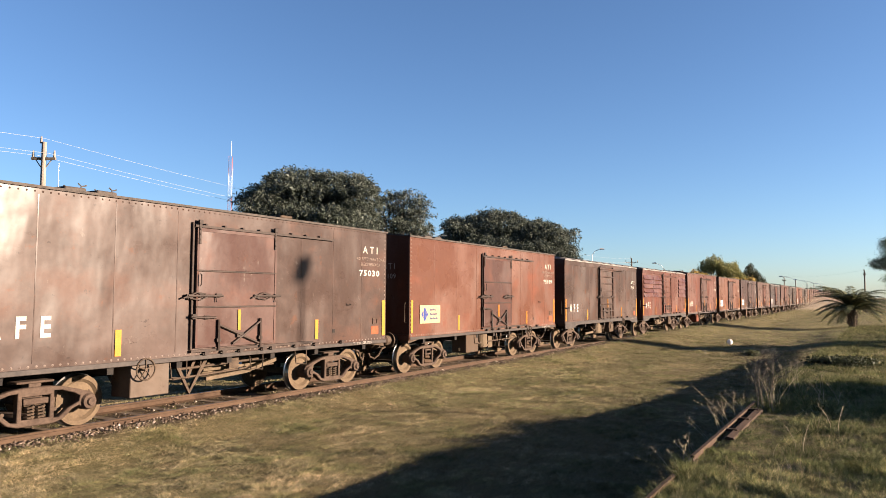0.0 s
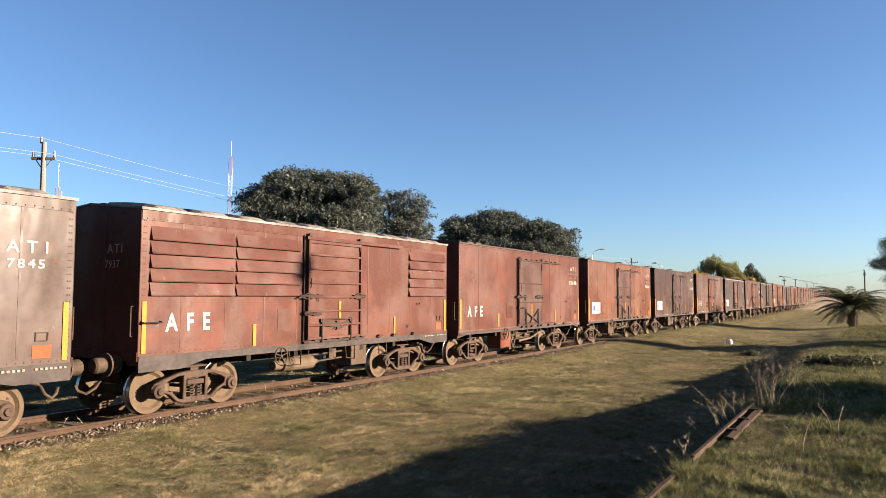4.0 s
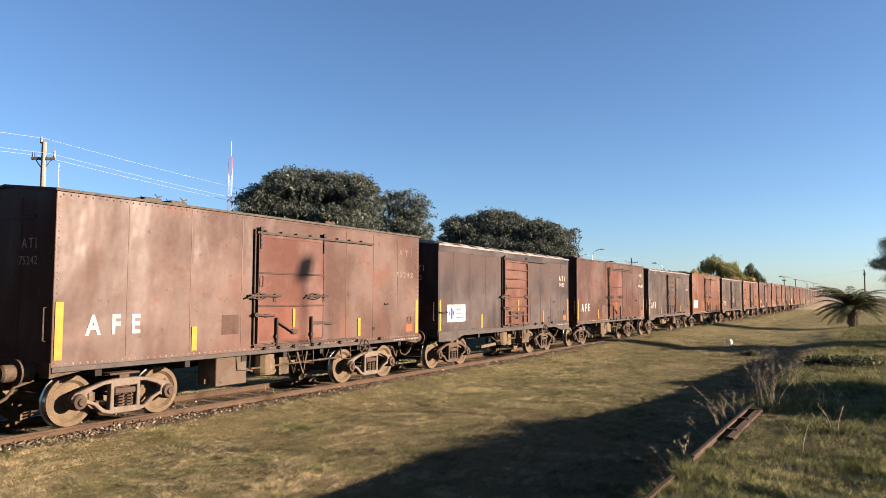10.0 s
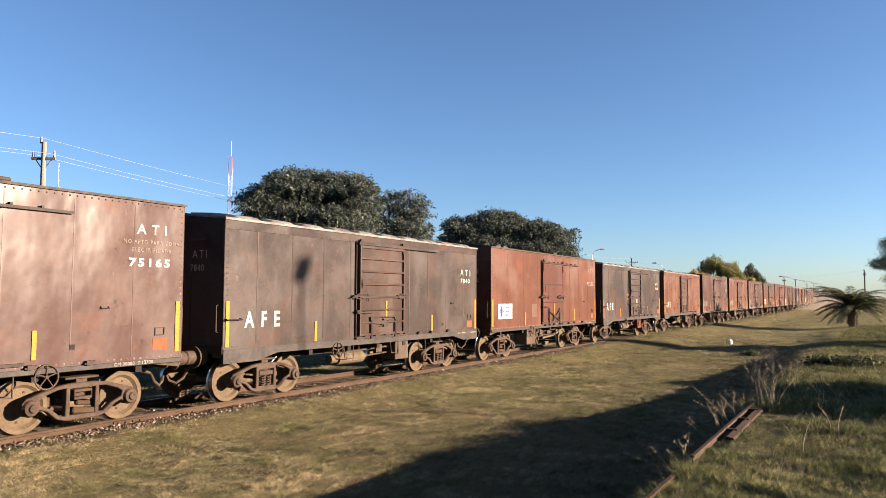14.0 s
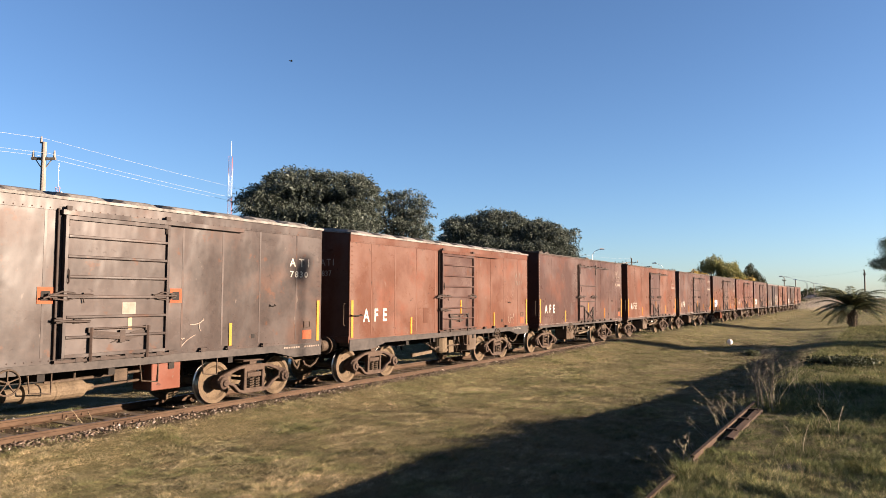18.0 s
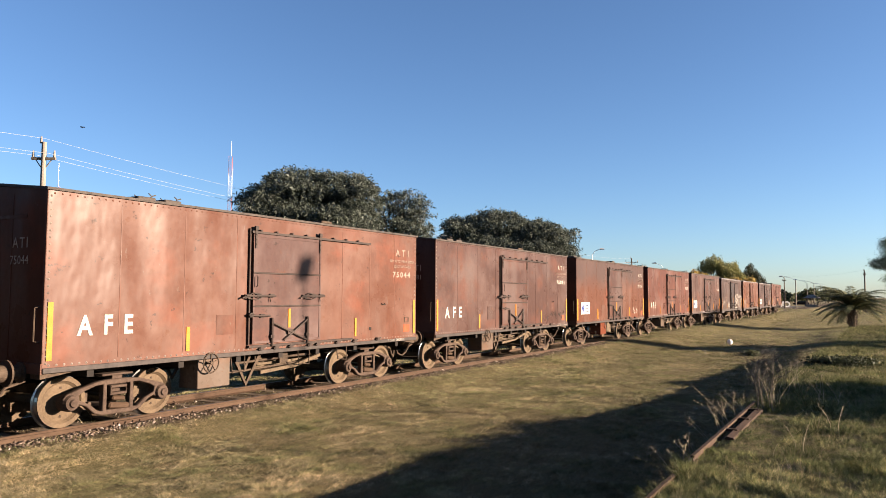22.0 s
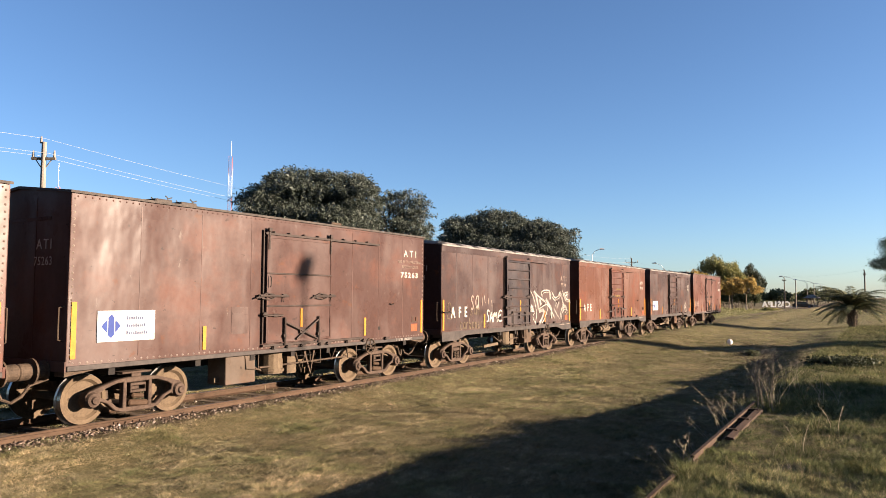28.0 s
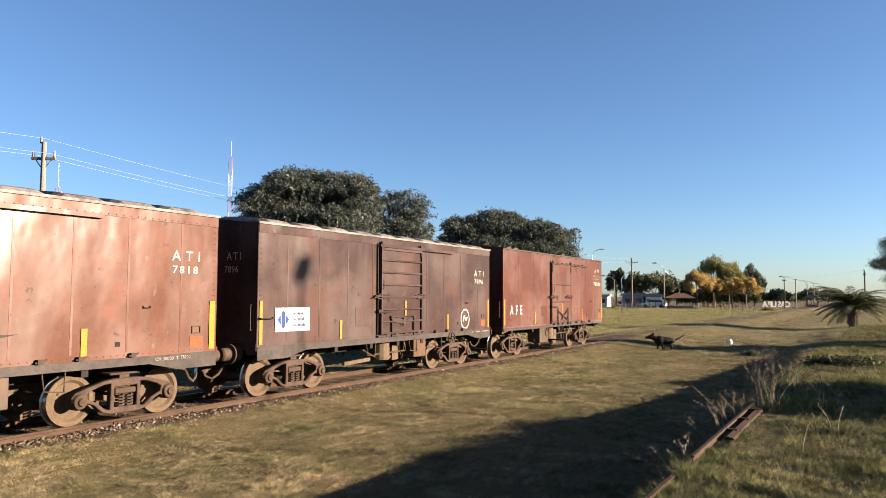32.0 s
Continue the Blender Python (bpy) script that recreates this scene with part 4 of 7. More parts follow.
    if mark != "cream" and body not in ("dark", "slate", "dusk"):
        ob = flat(car, "placard_patch", PAINT, -1.95 + 0.05 * (k % 3), -1.42, 1.42, 1.80 + 0.05 * (k % 4), 0.002, "dull patch where a placard was removed")
        ob.color = (*(c * (0.88 if k % 3 else 0.94) for c in COLOURS[body]), 1)
    bm = fresh()
    for x0, x1, za, zb in ((4.66, 4.86, 1.60, 1.615), (4.66, 4.86, 1.475, 1.49), (4.66, 4.675, 1.49, 1.60), (4.845, 4.86, 1.49, 1.60)):
        box(bm, x0, x1, -SIDE - 0.018, -SIDE - 0.002, za, zb)
    part("card_holder", bm, GEAR, car)
    if number == "7818":
        letter("IMPORTANTE", 0.105, DOORYELLOW, car, pose(-0.12, -SIDE - 0.052, 2.50, 90), 1.05, 0.002, "yellow stencilled word")
        for x0, x1, zz in ((-0.30, 0.46, 2.245), (-0.30, 0.54, 2.19), (-0.72, -0.52, 2.26), (-0.70, -0.54, 2.21), (-0.72, -0.50, 2.16)):
            bm = fresh()
            for i in range(int((x1 - x0) / 0.05)):
                if i % 5 != 4:
                    box(bm, x0 + i * 0.05, x0 + i * 0.05 + 0.034, -SIDE - 0.054, -SIDE - 0.049, zz - 0.017, zz + 0.017)
            part("text_line", bm, DOORYELLOW, car)["kind"] = "stuff"
    left = -HALF - 0.010
    letter("ATI", 0.24, WHITE, car, pose(left, -0.52, 2.92, 90, 0, -90), 1.3)
    letter(number, 0.2, WHITE, car, pose(left, -0.46, 2.66, 90, 0, -90), 1.05)
    flat(car, "stencil_patch", ORANGE, 4.62, 4.92, 1.22, 1.42, 0.003, "orange stencil patch")
    load = {"75030": "T.13700  CM 30000", "75109": "CM 30000  T.13200", "75058": "T 13250  CM 30000", "75165": "CM 30000  T.13700", "75222": "T 13550  CM 30000",
            "7837": "T 17850  CM 30000", "75044": "T 13700  CM 30000", "75263": "T 13700  CM 30000", "7818": "CM 30000  T 17600"}.get(number)
    if load:
        letter(load, 0.085, PALESPRAY, car, pose(3.86, -SIDE - 0.030, z_sill(plain) - 0.032, 90), 1.1, 0.002, "white stencilled load figures")
    else:
        bm = fresh()
        for k in range(14):
            x = 4.02 + k * 0.075 + (0.12 if k > 6 else 0)
            box(bm, x, x + 0.045, -SIDE - 0.032, -SIDE - 0.022, z_sill(plain) - 0.015, z_sill(plain) + 0.018)
        part("text_line", bm, FADED, car)["kind"] = "stuff"
    what = {"P": "smooth riveted steel boxcar", "R": "steel boxcar with ribbed doors", "L": "louvred steel boxcar"}[kind]
    extra = {"AFE": "white initials", "board": "white sign board", "cream": "cream sign board"}[mark]
    car["label"] = f"{TONE[body]} {what} with {extra}"


def z_sill(plain):
    return 1.03 if plain else 1.06


def add_louvres(car):
    for a, b in ((-5.05, -3.1), (-3.05, -1.15), (3.2, 5.1)):
        for i in range(5):
            bm = fresh()
            z = 2.18 + i * 0.245
            extrude(bm, [(-SIDE, z), (-SIDE - 0.075, z - 0.01), (-SIDE - 0.06, z + 0.012), (-SIDE, z + 0.235)], "x", a, b)
            bmesh.ops.recalc_face_normals(bm, faces=bm.faces)
            part("louvre", bm, PAINT, car, "pressed steel ventilation louvre")


CARS = []
_proto = {}
for _k, _spec in enumerate(TRAIN):
    _kind = "P" if _spec[0] == "P" else "R"
    _key = (_kind, _spec[1], "coil" if _kind == "R" or _k in (0, 7) else "solid", "lever" if _k in (5, 6, 7, 9, 20, 21) else "cross")
    if _key not in _proto:
        _proto[_key] = build_boxcar(*_key)
    CARS.append((copy_thing(_proto[_key], pose(0, 0, 0)), _spec))
for _ob in _proto.values():
    for _c in list(_ob.children_recursive):
        bpy.data.objects.remove(_c)
    bpy.data.objects.remove(_ob)
for _car, _spec in CARS:
    if _spec[0] == "L":
        add_louvres(_car)
    dress(_car, _spec)


def scribble(car, seed, x0, x1, z0, z1, n, w, mat, label):
    """Loose sprayed strokes inside a rectangle of the near side."""
    rng = np.random.default_rng(seed)
    for i in range(n):
        bm = fresh()
        cx, cz = x0 + (x1 - x0) * (i + 0.5) / n, rng.uniform(z0 + 0.2 * (z1 - z0), z1 - 0.2 * (z1 - z0))
        a = rng.uniform(0, math.tau)
        turn = rng.uniform(-3.4, 3.4)
        ln = (z1 - z0) * rng.uniform(0.5, 1.1)
        pts = [(cx, cz)]
        for k in range(9):
            a += turn / 9
            px, pz = pts[-1][0] + math.cos(a) * ln / 9, pts[-1][1] + math.sin(a) * ln / 9
            pts.append((min(max(px, x0), x1), min(max(pz, z0), z1)))
        pts = [p for k, p in enumerate(pts) if k == 0 or (Vector(p) - Vector(pts[k - 1])).length > 1e-4]
        if len(pts) > 2:
            yy = -SIDE - 0.012 - i * 0.0003
            strap(bm, pts, w * rng.uniform(0.6, 1.3), yy - 0.001, yy)
            part("paint_stroke", bm, mat, car, label)
        else:
            bm.free()


def spray(car, strokes, x0, x1, z0, z1, w, mat, label):
    """Sprayed lines given in a unit square, laid into a rectangle of the near side."""
    for i, line in enumerate(strokes):
        pts = [(x0 + (x1 - x0) * u, z0 + (z1 - z0) * v) for u, v in line]
        soft = [pts[0]]
        for p, q in zip(pts, pts[1:]):
            soft += [(p[0] * 0.75 + q[0] * 0.25, p[1] * 0.75 + q[1] * 0.25), (p[0] * 0.25 + q[0] * 0.75, p[1] * 0.25 + q[1] * 0.75)]
        soft.append(pts[-1])
        bm = fresh()
        yy = -SIDE - 0.012 - i * 0.0004
        strap(bm, soft, w, yy - 0.001, yy)
        part("paint_stroke", bm, mat, car, label)


_g = CARS[20][0]
_tag = "white sprayed graffiti stroke"
_name = [[(0.17, 0.85), (0.08, 1.0), (0.01, 0.8), (0.13, 0.45), (0.11, 0.12), (0.0, 0.15)], [(0.20, 0.05), (0.30, 1.0), (0.37, 0.05)], [(0.21, 0.35), (0.39, 0.42)],
         [(0.42, 0.05), (0.46, 0.9), (0.54, 0.35), (0.62, 0.95), (0.67, 0.05)], [(0.98, 0.85), (0.84, 0.95), (0.73, 0.5), (0.80, 0.05), (1.0, 0.15)], [(0.75, 0.5), (0.93, 0.58)]]
spray(_g, _name, -2.37, -1.22, 1.30, 1.74, 0.05, WHITE, _tag)
_wide = [[(0.09, 0.95), (0.15, 0.80), (0.20, 0.43)], [(0.22, 0.72), (0.26, 0.55)], [(0.03, 0.55), (0.08, 0.38)], [(0.21, 0.36), (0.34, 0.42), (0.29, 0.17), (0.21, 0.0)],
         [(0.37, 0.72), (0.44, 0.58), (0.52, 0.39)], [(0.47, 0.94), (0.48, 0.72)], [(0.50, 0.33), (0.51, 0.14)], [(0.73, 0.92), (0.69, 0.80)], [(0.71, 0.63), (0.65, 0.47)],
         [(0.84, 0.50), (0.91, 0.47), (0.89, 0.36)], [(0.80, 0.58), (0.83, 0.50)]]
_thin = [[(0.01, 0.98), (0.09, 0.76), (0.16, 0.31), (0.12, 0.0)], [(0.09, 0.96), (0.20, 0.80), (0.30, 0.72), (0.35, 0.65)], [(0.27, 0.83), (0.26, 0.94), (0.35, 1.0), (0.48, 0.98), (0.46, 0.86)],
         [(0.20, 0.42), (0.31, 0.53), (0.40, 0.57), (0.43, 0.47), (0.34, 0.14), (0.27, 0.0)], [(0.52, 0.96), (0.57, 0.78), (0.67, 0.78), (0.75, 0.96)], [(0.52, 0.80), (0.64, 0.62), (0.61, 0.50)]]
_line = [[(0.40, 0.57), (0.50, 0.39), (0.57, 0.18)], [(0.57, 0.44), (0.63, 0.28), (0.69, 0.17)], [(0.75, 0.92), (0.77, 0.75), (0.82, 0.53), (0.76, 0.39)], [(0.76, 0.10), (0.73, 0.30), (0.84, 0.50), (0.93, 0.39), (0.86, 0.28)],
         [(0.80, 0.99), (0.82, 0.86), (0.87, 0.67), (0.93, 0.72), (0.99, 0.67)], [(0.01, 0.39), (0.12, 0.36), (0.05, 0.22), (0.12, 0.03)]]
_ring = [[(u + 0.026 * math.cos(k * 0.9), v + 0.055 * math.sin(k * 0.9)) for k in range(8)] for u, v in ((0.875, 0.88), (0.925, 0.90), (0.90, 0.79), (0.04, 0.48))]
_piece = (1.10, 5.18, 1.15, 2.43)
spray(_g, _wide, *_piece, 0.12, PALESPRAY, "pale sprayed graffiti fill")
spray(_g, _thin + _line + _ring, *_piece, 0.034, WHITE, _tag)
spray(_g, [[(u + 0.03, v - 0.06) for u, v in line] for line in _thin + _line if min(v for _, v in line) > 0.08], *_piece, 0.020, WHITE, _tag)
OCHRE = simple("faded_ochre_spray", (0.058, 0.043, 0.028), (0.098, 0.074, 0.045), 0.7, 0.0, 5, 0)
_hand = {"c": [[(0.9, 0.8), (0.5, 1), (0.1, 0.6), (0.15, 0.15), (0.5, 0), (0.9, 0.2)]], "a": [[(0.85, 0.9), (0.4, 1), (0.1, 0.5), (0.4, 0), (0.8, 0.4)], [(0.85, 1.0), (0.82, 0.4), (0.95, 0)]],
         "r": [[(0.2, 1), (0.25, 0)], [(0.25, 0.6), (0.5, 0.95), (0.9, 0.9)]], "b": [[(0.2, 1.6), (0.2, 0), (0.6, 0), (0.85, 0.5), (0.5, 0.85), (0.2, 0.6)]], "s": [[(0.8, 0.9), (0.4, 1), (0.2, 0.7), (0.7, 0.35), (0.6, 0), (0.1, 0.1)]],
         "o": [[(0.5 + 0.4 * math.cos(k), 0.5 + 0.5 * math.sin(k)) for k in range(7)]], "n": [[(0.15, 1), (0.2, 0)], [(0.2, 0.6), (0.5, 1), (0.8, 0.7), (0.85, 0)]], "e": [[(0.15, 0.5), (0.8, 0.55), (0.6, 1), (0.15, 0.7), (0.2, 0.15), (0.6, 0), (0.9, 0.2)]]}


def scrawl(car, text, x0, x1, z0, z1, w, mat, label):
    """A hand-sprayed lower-case word between x0 and x1."""
    step = (x1 - x0) / len(text)
    for i, c in enumerate(text):
        spray(car, _hand[c], x0 + i * step, x0 + (i + 0.86) * step, z0, z1, w, mat, label)


scrawl(_g, "sa", -3.48, -2.86, 1.76, 2.20, 0.055, FADED, "half-worn white sprayed letter")
scrawl(_g, "carbonero", -4.15, -2.45, 1.16, 1.38, 0.024, OCHRE, "faded yellow sprayed letter")
scrawl(_g, "san", -3.52, -2.78, 1.58, 1.82, 0.024, OCHRE, "faded yellow sprayed letter")
spray(_g, [[(0.5, 0.1), (0.1, 0.15), (0.3, 0.4), (0.2, 0.9), (0.6, 1.0), (0.7, 0.5), (1.0, 0.2), (0.6, 0.05)]], -5.0, -4.55, 1.45, 2.0, 0.024, OCHRE, "faded yellow sprayed outline")
spray(_g, [[(0.1, 0.9), (0.12, 0.3)], [(0.3, 1.0), (0.34, 0.55), (0.40, 0.5)], [(0.62, 0.8), (0.66, 0.4)], [(0.92, 0.7), (0.95, 0.2)]], -2.78, -1.95, 1.74, 2.2, 0.04, FADED, "half-worn white sprayed stroke")
scribble(CARS[17][0], 6, 3.2, 3.9, 1.32, 1.6, 6, 0.03, WHITE, "white sprayed graffiti stroke")
scribble(CARS[16][0], 7, 3.3, 4.6, 1.3, 1.6, 9, 0.035, BLACK, "dark sprayed graffiti stroke")
for _k, _x in ((12, 1.35), (13, 3.6)):
    scribble(CARS[_k][0], 20 + _k, _x, _x + 0.5, 1.25, 1.75, 4, 0.018, FADED, "pale scuff mark")
spray(CARS[22][0], [[(0.5 + 0.5 * math.cos(k * 0.628), 0.5 + 0.5 * math.sin(k * 0.628)) for k in range(11)]], 3.30, 3.84, 1.18, 1.78, 0.05, WHITE, "white sprayed ring")
spray(CARS[22][0], [[(0.2, 0.3), (0.4, 0.8), (0.55, 0.4)], [(0.6, 0.35), (0.85, 0.6)]], 3.36, 3.78, 1.28, 1.70, 0.06, WHITE, "white sprayed stroke inside the ring")
_g["label"] = "dusty umber boxcar with ribbed doors, covered in white graffiti"


# ---- trees and surroundings ----
def leaf_material(name, a, b, c, through_light=0.3):
    m, nt, p = material(name)
    g = nt.nodes.new("ShaderNodeNewGeometry")
    col = ramp(nt, g.outputs["Random Per Island"], [(0.0, a), (0.5, b), (1.0, c)])
    nt.links.new(col, p.inputs["Base Color"])
    p.inputs["Roughness"].default_value = 0.6
    p.inputs["Specular IOR Level"].default_value = 0.12
    tr = nt.nodes.new("ShaderNodeBsdfTranslucent")
    nt.links.new(col, tr.inputs["Color"])
    mx = nt.nodes.new("ShaderNodeMixShader")
    mx.inputs[0].default_value = through_light
    nt.links.new(p.outputs[0], mx.inputs[1])
    nt.links.new(tr.outputs[0], mx.inputs[2])
    nt.links.new(mx.outputs[0], nt.nodes["Material Output"].inputs["Surface"])
    return m


# third tone puts the pale highlights on the crowns into the leaf colour
LEAF_DARK = leaf_material("dark_green_leaves", (0.017, 0.023, 0.015), (0.040, 0.049, 0.037), (0.105, 0.118, 0.100), 0.2)
LEAF_BUSH = leaf_material("dull_bush_leaves", (0.012, 0.016, 0.008), (0.026, 0.032, 0.015), (0.045, 0.050, 0.026), 0.2)
LEAF_GOLD = leaf_material("autumn_leaves", (0.24, 0.155, 0.045), (0.32, 0.22, 0.070), (0.19, 0.165, 0.070), 0.45)
LEAF_GREEN = leaf_material("yellow_green_leaves", (0.080, 0.090, 0.034), (0.145, 0.142, 0.052), (0.22, 0.195, 0.070), 0.4)
LEAF_FAR = leaf_material("far_leaves", (0.04, 0.048, 0.024), (0.068, 0.076, 0.036), (0.105, 0.108, 0.055))
BARK = simple("grey_bark", (0.0504, 0.0396, 0.0288), (0.1152, 0.0936, 0.072), 0.9, 0.0, 5, 0.6, (1, 1, 0.3))
CONCRETE = simple("pole_concrete", (0.12, 0.103, 0.086), (0.19, 0.165, 0.14), 0.9, 0.0, 3, 0.2)
WOODPOLE = simple("pole_timber", (0.0648, 0.05184, 0.03888), (0.1296, 0.1069, 0.08424), 0.9, 0.0, 4, 0.3, (1, 1, 0.2))
GALV = simple("galvanised_steel", (0.36, 0.37, 0.38), (0.5, 0.51, 0.52), 0.5, 0.6, 5, 0.05)
REDPAINT = simple("red_tower_paint", (0.30, 0.09, 0.075), (0.36, 0.13, 0.11), 0.6, 0.0, 2, 0)
WHITEPAINT = simple("white_wall_paint", (0.491, 0.4752, 0.4435), (0.6178, 0.6098, 0.5861), 0.8, 0.0, 1, 0.05)


def leaves_mesh(rng, lobes, count, size, droop=0.3):
    """Leaf sprays scattered through and over the lobes (centre, radii)."""
    vol = np.array([l[1][0] * l[1][1] * l[1][2] for l in lobes]) ** (2 / 3)
    pick = rng.choice(len(lobes), count, p=vol / vol.sum())
    cen = np.array([l[0] for l in lobes])[pick]
    rad = np.array([l[1] for l in lobes])[pick]
    d = rng.normal(size=(count, 3))
    d /= np.linalg.norm(d, axis=1)[:, None]
    r = rng.uniform(0.55, 1.0, count) ** 0.6 * (1 + 0.24 * rng.normal(size=count))
    # clumps: push each spray towards one of many twig ends
    tw = rng.normal(size=(len(lobes) * 46, 3))
    tw /= np.linalg.norm(tw, axis=1)[:, None]
    tsel = tw[pick * 46 + rng.integers(0, 46, count)]
    d = d * 0.35 + tsel * 0.65
    d /= np.linalg.norm(d, axis=1)[:, None]
    p = cen + d * rad * r[:, None]
    n = rng.normal(size=(count, 3)) + d * 0.8
    n /= np.linalg.norm(n, axis=1)[:, None]
    a = np.cross(n, rng.normal(size=(count, 3)))
    a /= np.linalg.norm(a, axis=1)[:, None]
    b = np.cross(n, a)
    s = size * rng.uniform(0.6, 1.4, count)[:, None]
    quad = np.stack([p - a * s, p - b * s * 0.45, p + a * s, p + b * s * 0.45], 1).reshape(-1, 3)
    return quad


def quads_to_mesh(name, quad, mat):
    n = len(quad) // 4
    me = bpy.data.meshes.new(name)
    me.vertices.add(len(quad))
    me.vertices.foreach_set("co", quad.astype(np.float32).ravel())
    me.loops.add(len(quad))
    me.loops.foreach_set("vertex_index", np.arange(len(quad), dtype=np.int32))
    me.polygons.add(n)
    me.polygons.foreach_set("loop_start", np.arange(0, len(quad), 4, dtype=np.int32))
    me.update(calc_edges=True)
    me.materials.append(mat)
    return me


def tree(seed, x, y, lobes, mat, label, count=9000, size=0.22, trunk=0.28, fork=0.35, name="tree", group=""):
    """Lobes are given in the tree's own space: (dx, dy, z, rx, ry, rz)."""
    rng = np.random.default_rng(seed)
    base = ground_z(x, y)
    t = thing(name, label, "tree", group, at=pose(x, y, base))
    ls = [((a, b, c), (p, q, r)) for a, b, c, p, q, r in lobes]
    me = quads_to_mesh("crown", leaves_mesh(rng, ls, count, size), mat)
    crown = new("crown", me)
    crown.parent = t
    bm = fresh()
    low = min(c - r for (_, _, c), (_, _, r) in ls)
    h = max(0.08 if name == "bush" else 0.8, low + 0.2 if name != "bush" else 0.0)
    cx, cy = ls[0][0][0] * fork, ls[0][0][1] * fork
    tube(bm, [(0, 0, -0.1), (0.04, 0.02, h * 0.4), (cx * 0.5, cy * 0.5, h)], trunk, 8, trunk * 0.75)
    part("trunk", bm, BARK, t)
    for (c, r) in ls:
        bm = fresh()
        c = Vector(c)
        s = Vector((cx * 0.5, cy * 0.5, h * 0.92))
        tube(bm, [s, s.lerp(c, 0.4) + Vector((0, 0, -0.15)), c], trunk * 0.5, 6, trunk * 0.12)
        for k in range(4):
            d = Vector(rng.normal(size=3)).normalized()
            e = c + Vector((d.x * r[0], d.y * r[1], abs(d.z) * r[2])) * 0.8
            tube(bm, [s.lerp(c, 0.6), s.lerp(c, 0.6).lerp(e, 0.6), e], trunk * 0.22, 5, trunk * 0.06)
        part("limb", bm, BARK, t)
    return t


def dome(rng, w, d, z0, z1, n=14, low=0.30, fine=1.0):
    """Lobes of a broad rounded crown, highest in the middle; fine: smaller, flatter lobes."""
    out = []
    for i in range(n):
        r = math.sqrt((i + 0.5) / n) * (0.80 if fine == 1.0 else 0.86)
        t = i * 2.399 + rng.uniform(-0.3, 0.3)
        z = z0 + (z1 - z0) * (low + (0.76 - low) * (1 - r * r) + rng.uniform(-0.06, 0.05) / fine)
        k = rng.uniform(0.26, 0.36) * fine
        out.append((math.cos(t) * r * w, math.sin(t) * r * d, z, w * k, d * k, (z1 - z0) * rng.uniform(0.20, 0.28) * fine * fine))
    return out


def spray_mesh(rng, lobes, count, size):
    """Feathery compound leaves: sprays of narrow leaflets that arch out of the lobes in tufts."""
    vol = np.array([l[3] * l[5] for l in lobes])
    tufts = max(60, count // 16)
    pick = rng.choice(len(lobes), tufts, p=vol / vol.sum())
    L = np.array(lobes)[pick]
    d = rng.normal(size=(tufts, 3))
    d[:, 2] += 0.35
    d /= np.linalg.norm(d, axis=1)[:, None]
    out = rng.uniform(0.35, 1.0, tufts) ** 0.5
    out[rng.random(tufts) < 0.14] *= 1.34
    c = L[:, :3] + d * L[:, 3:] * out[:, None]
    own = rng.integers(0, tufts, count)
    p = c[own] + rng.normal(size=(count, 3)) * size * 0.75
    a = d[own] * 0.7 + rng.normal(size=(count, 3)) * 0.65
    a[:, 2] -= 0.10
    a /= np.linalg.norm(a, axis=1)[:, None]
    b = np.cross(a, rng.normal(size=(count, 3)))
    b /= np.linalg.norm(b, axis=1)[:, None]
    s = size * rng.uniform(0.5, 1.35, count)[:, None]
    w = s * 0.20
    sag = np.zeros((count, 3))
    sag[:, 2] = -0.22 * s[:, 0]
    return np.stack([p - a * s * 0.2, p + a * s * 0.5 - b * w, p + a * s * 1.3 + sag, p + a * s * 0.5 + b * w], 1).reshape(-1, 3)


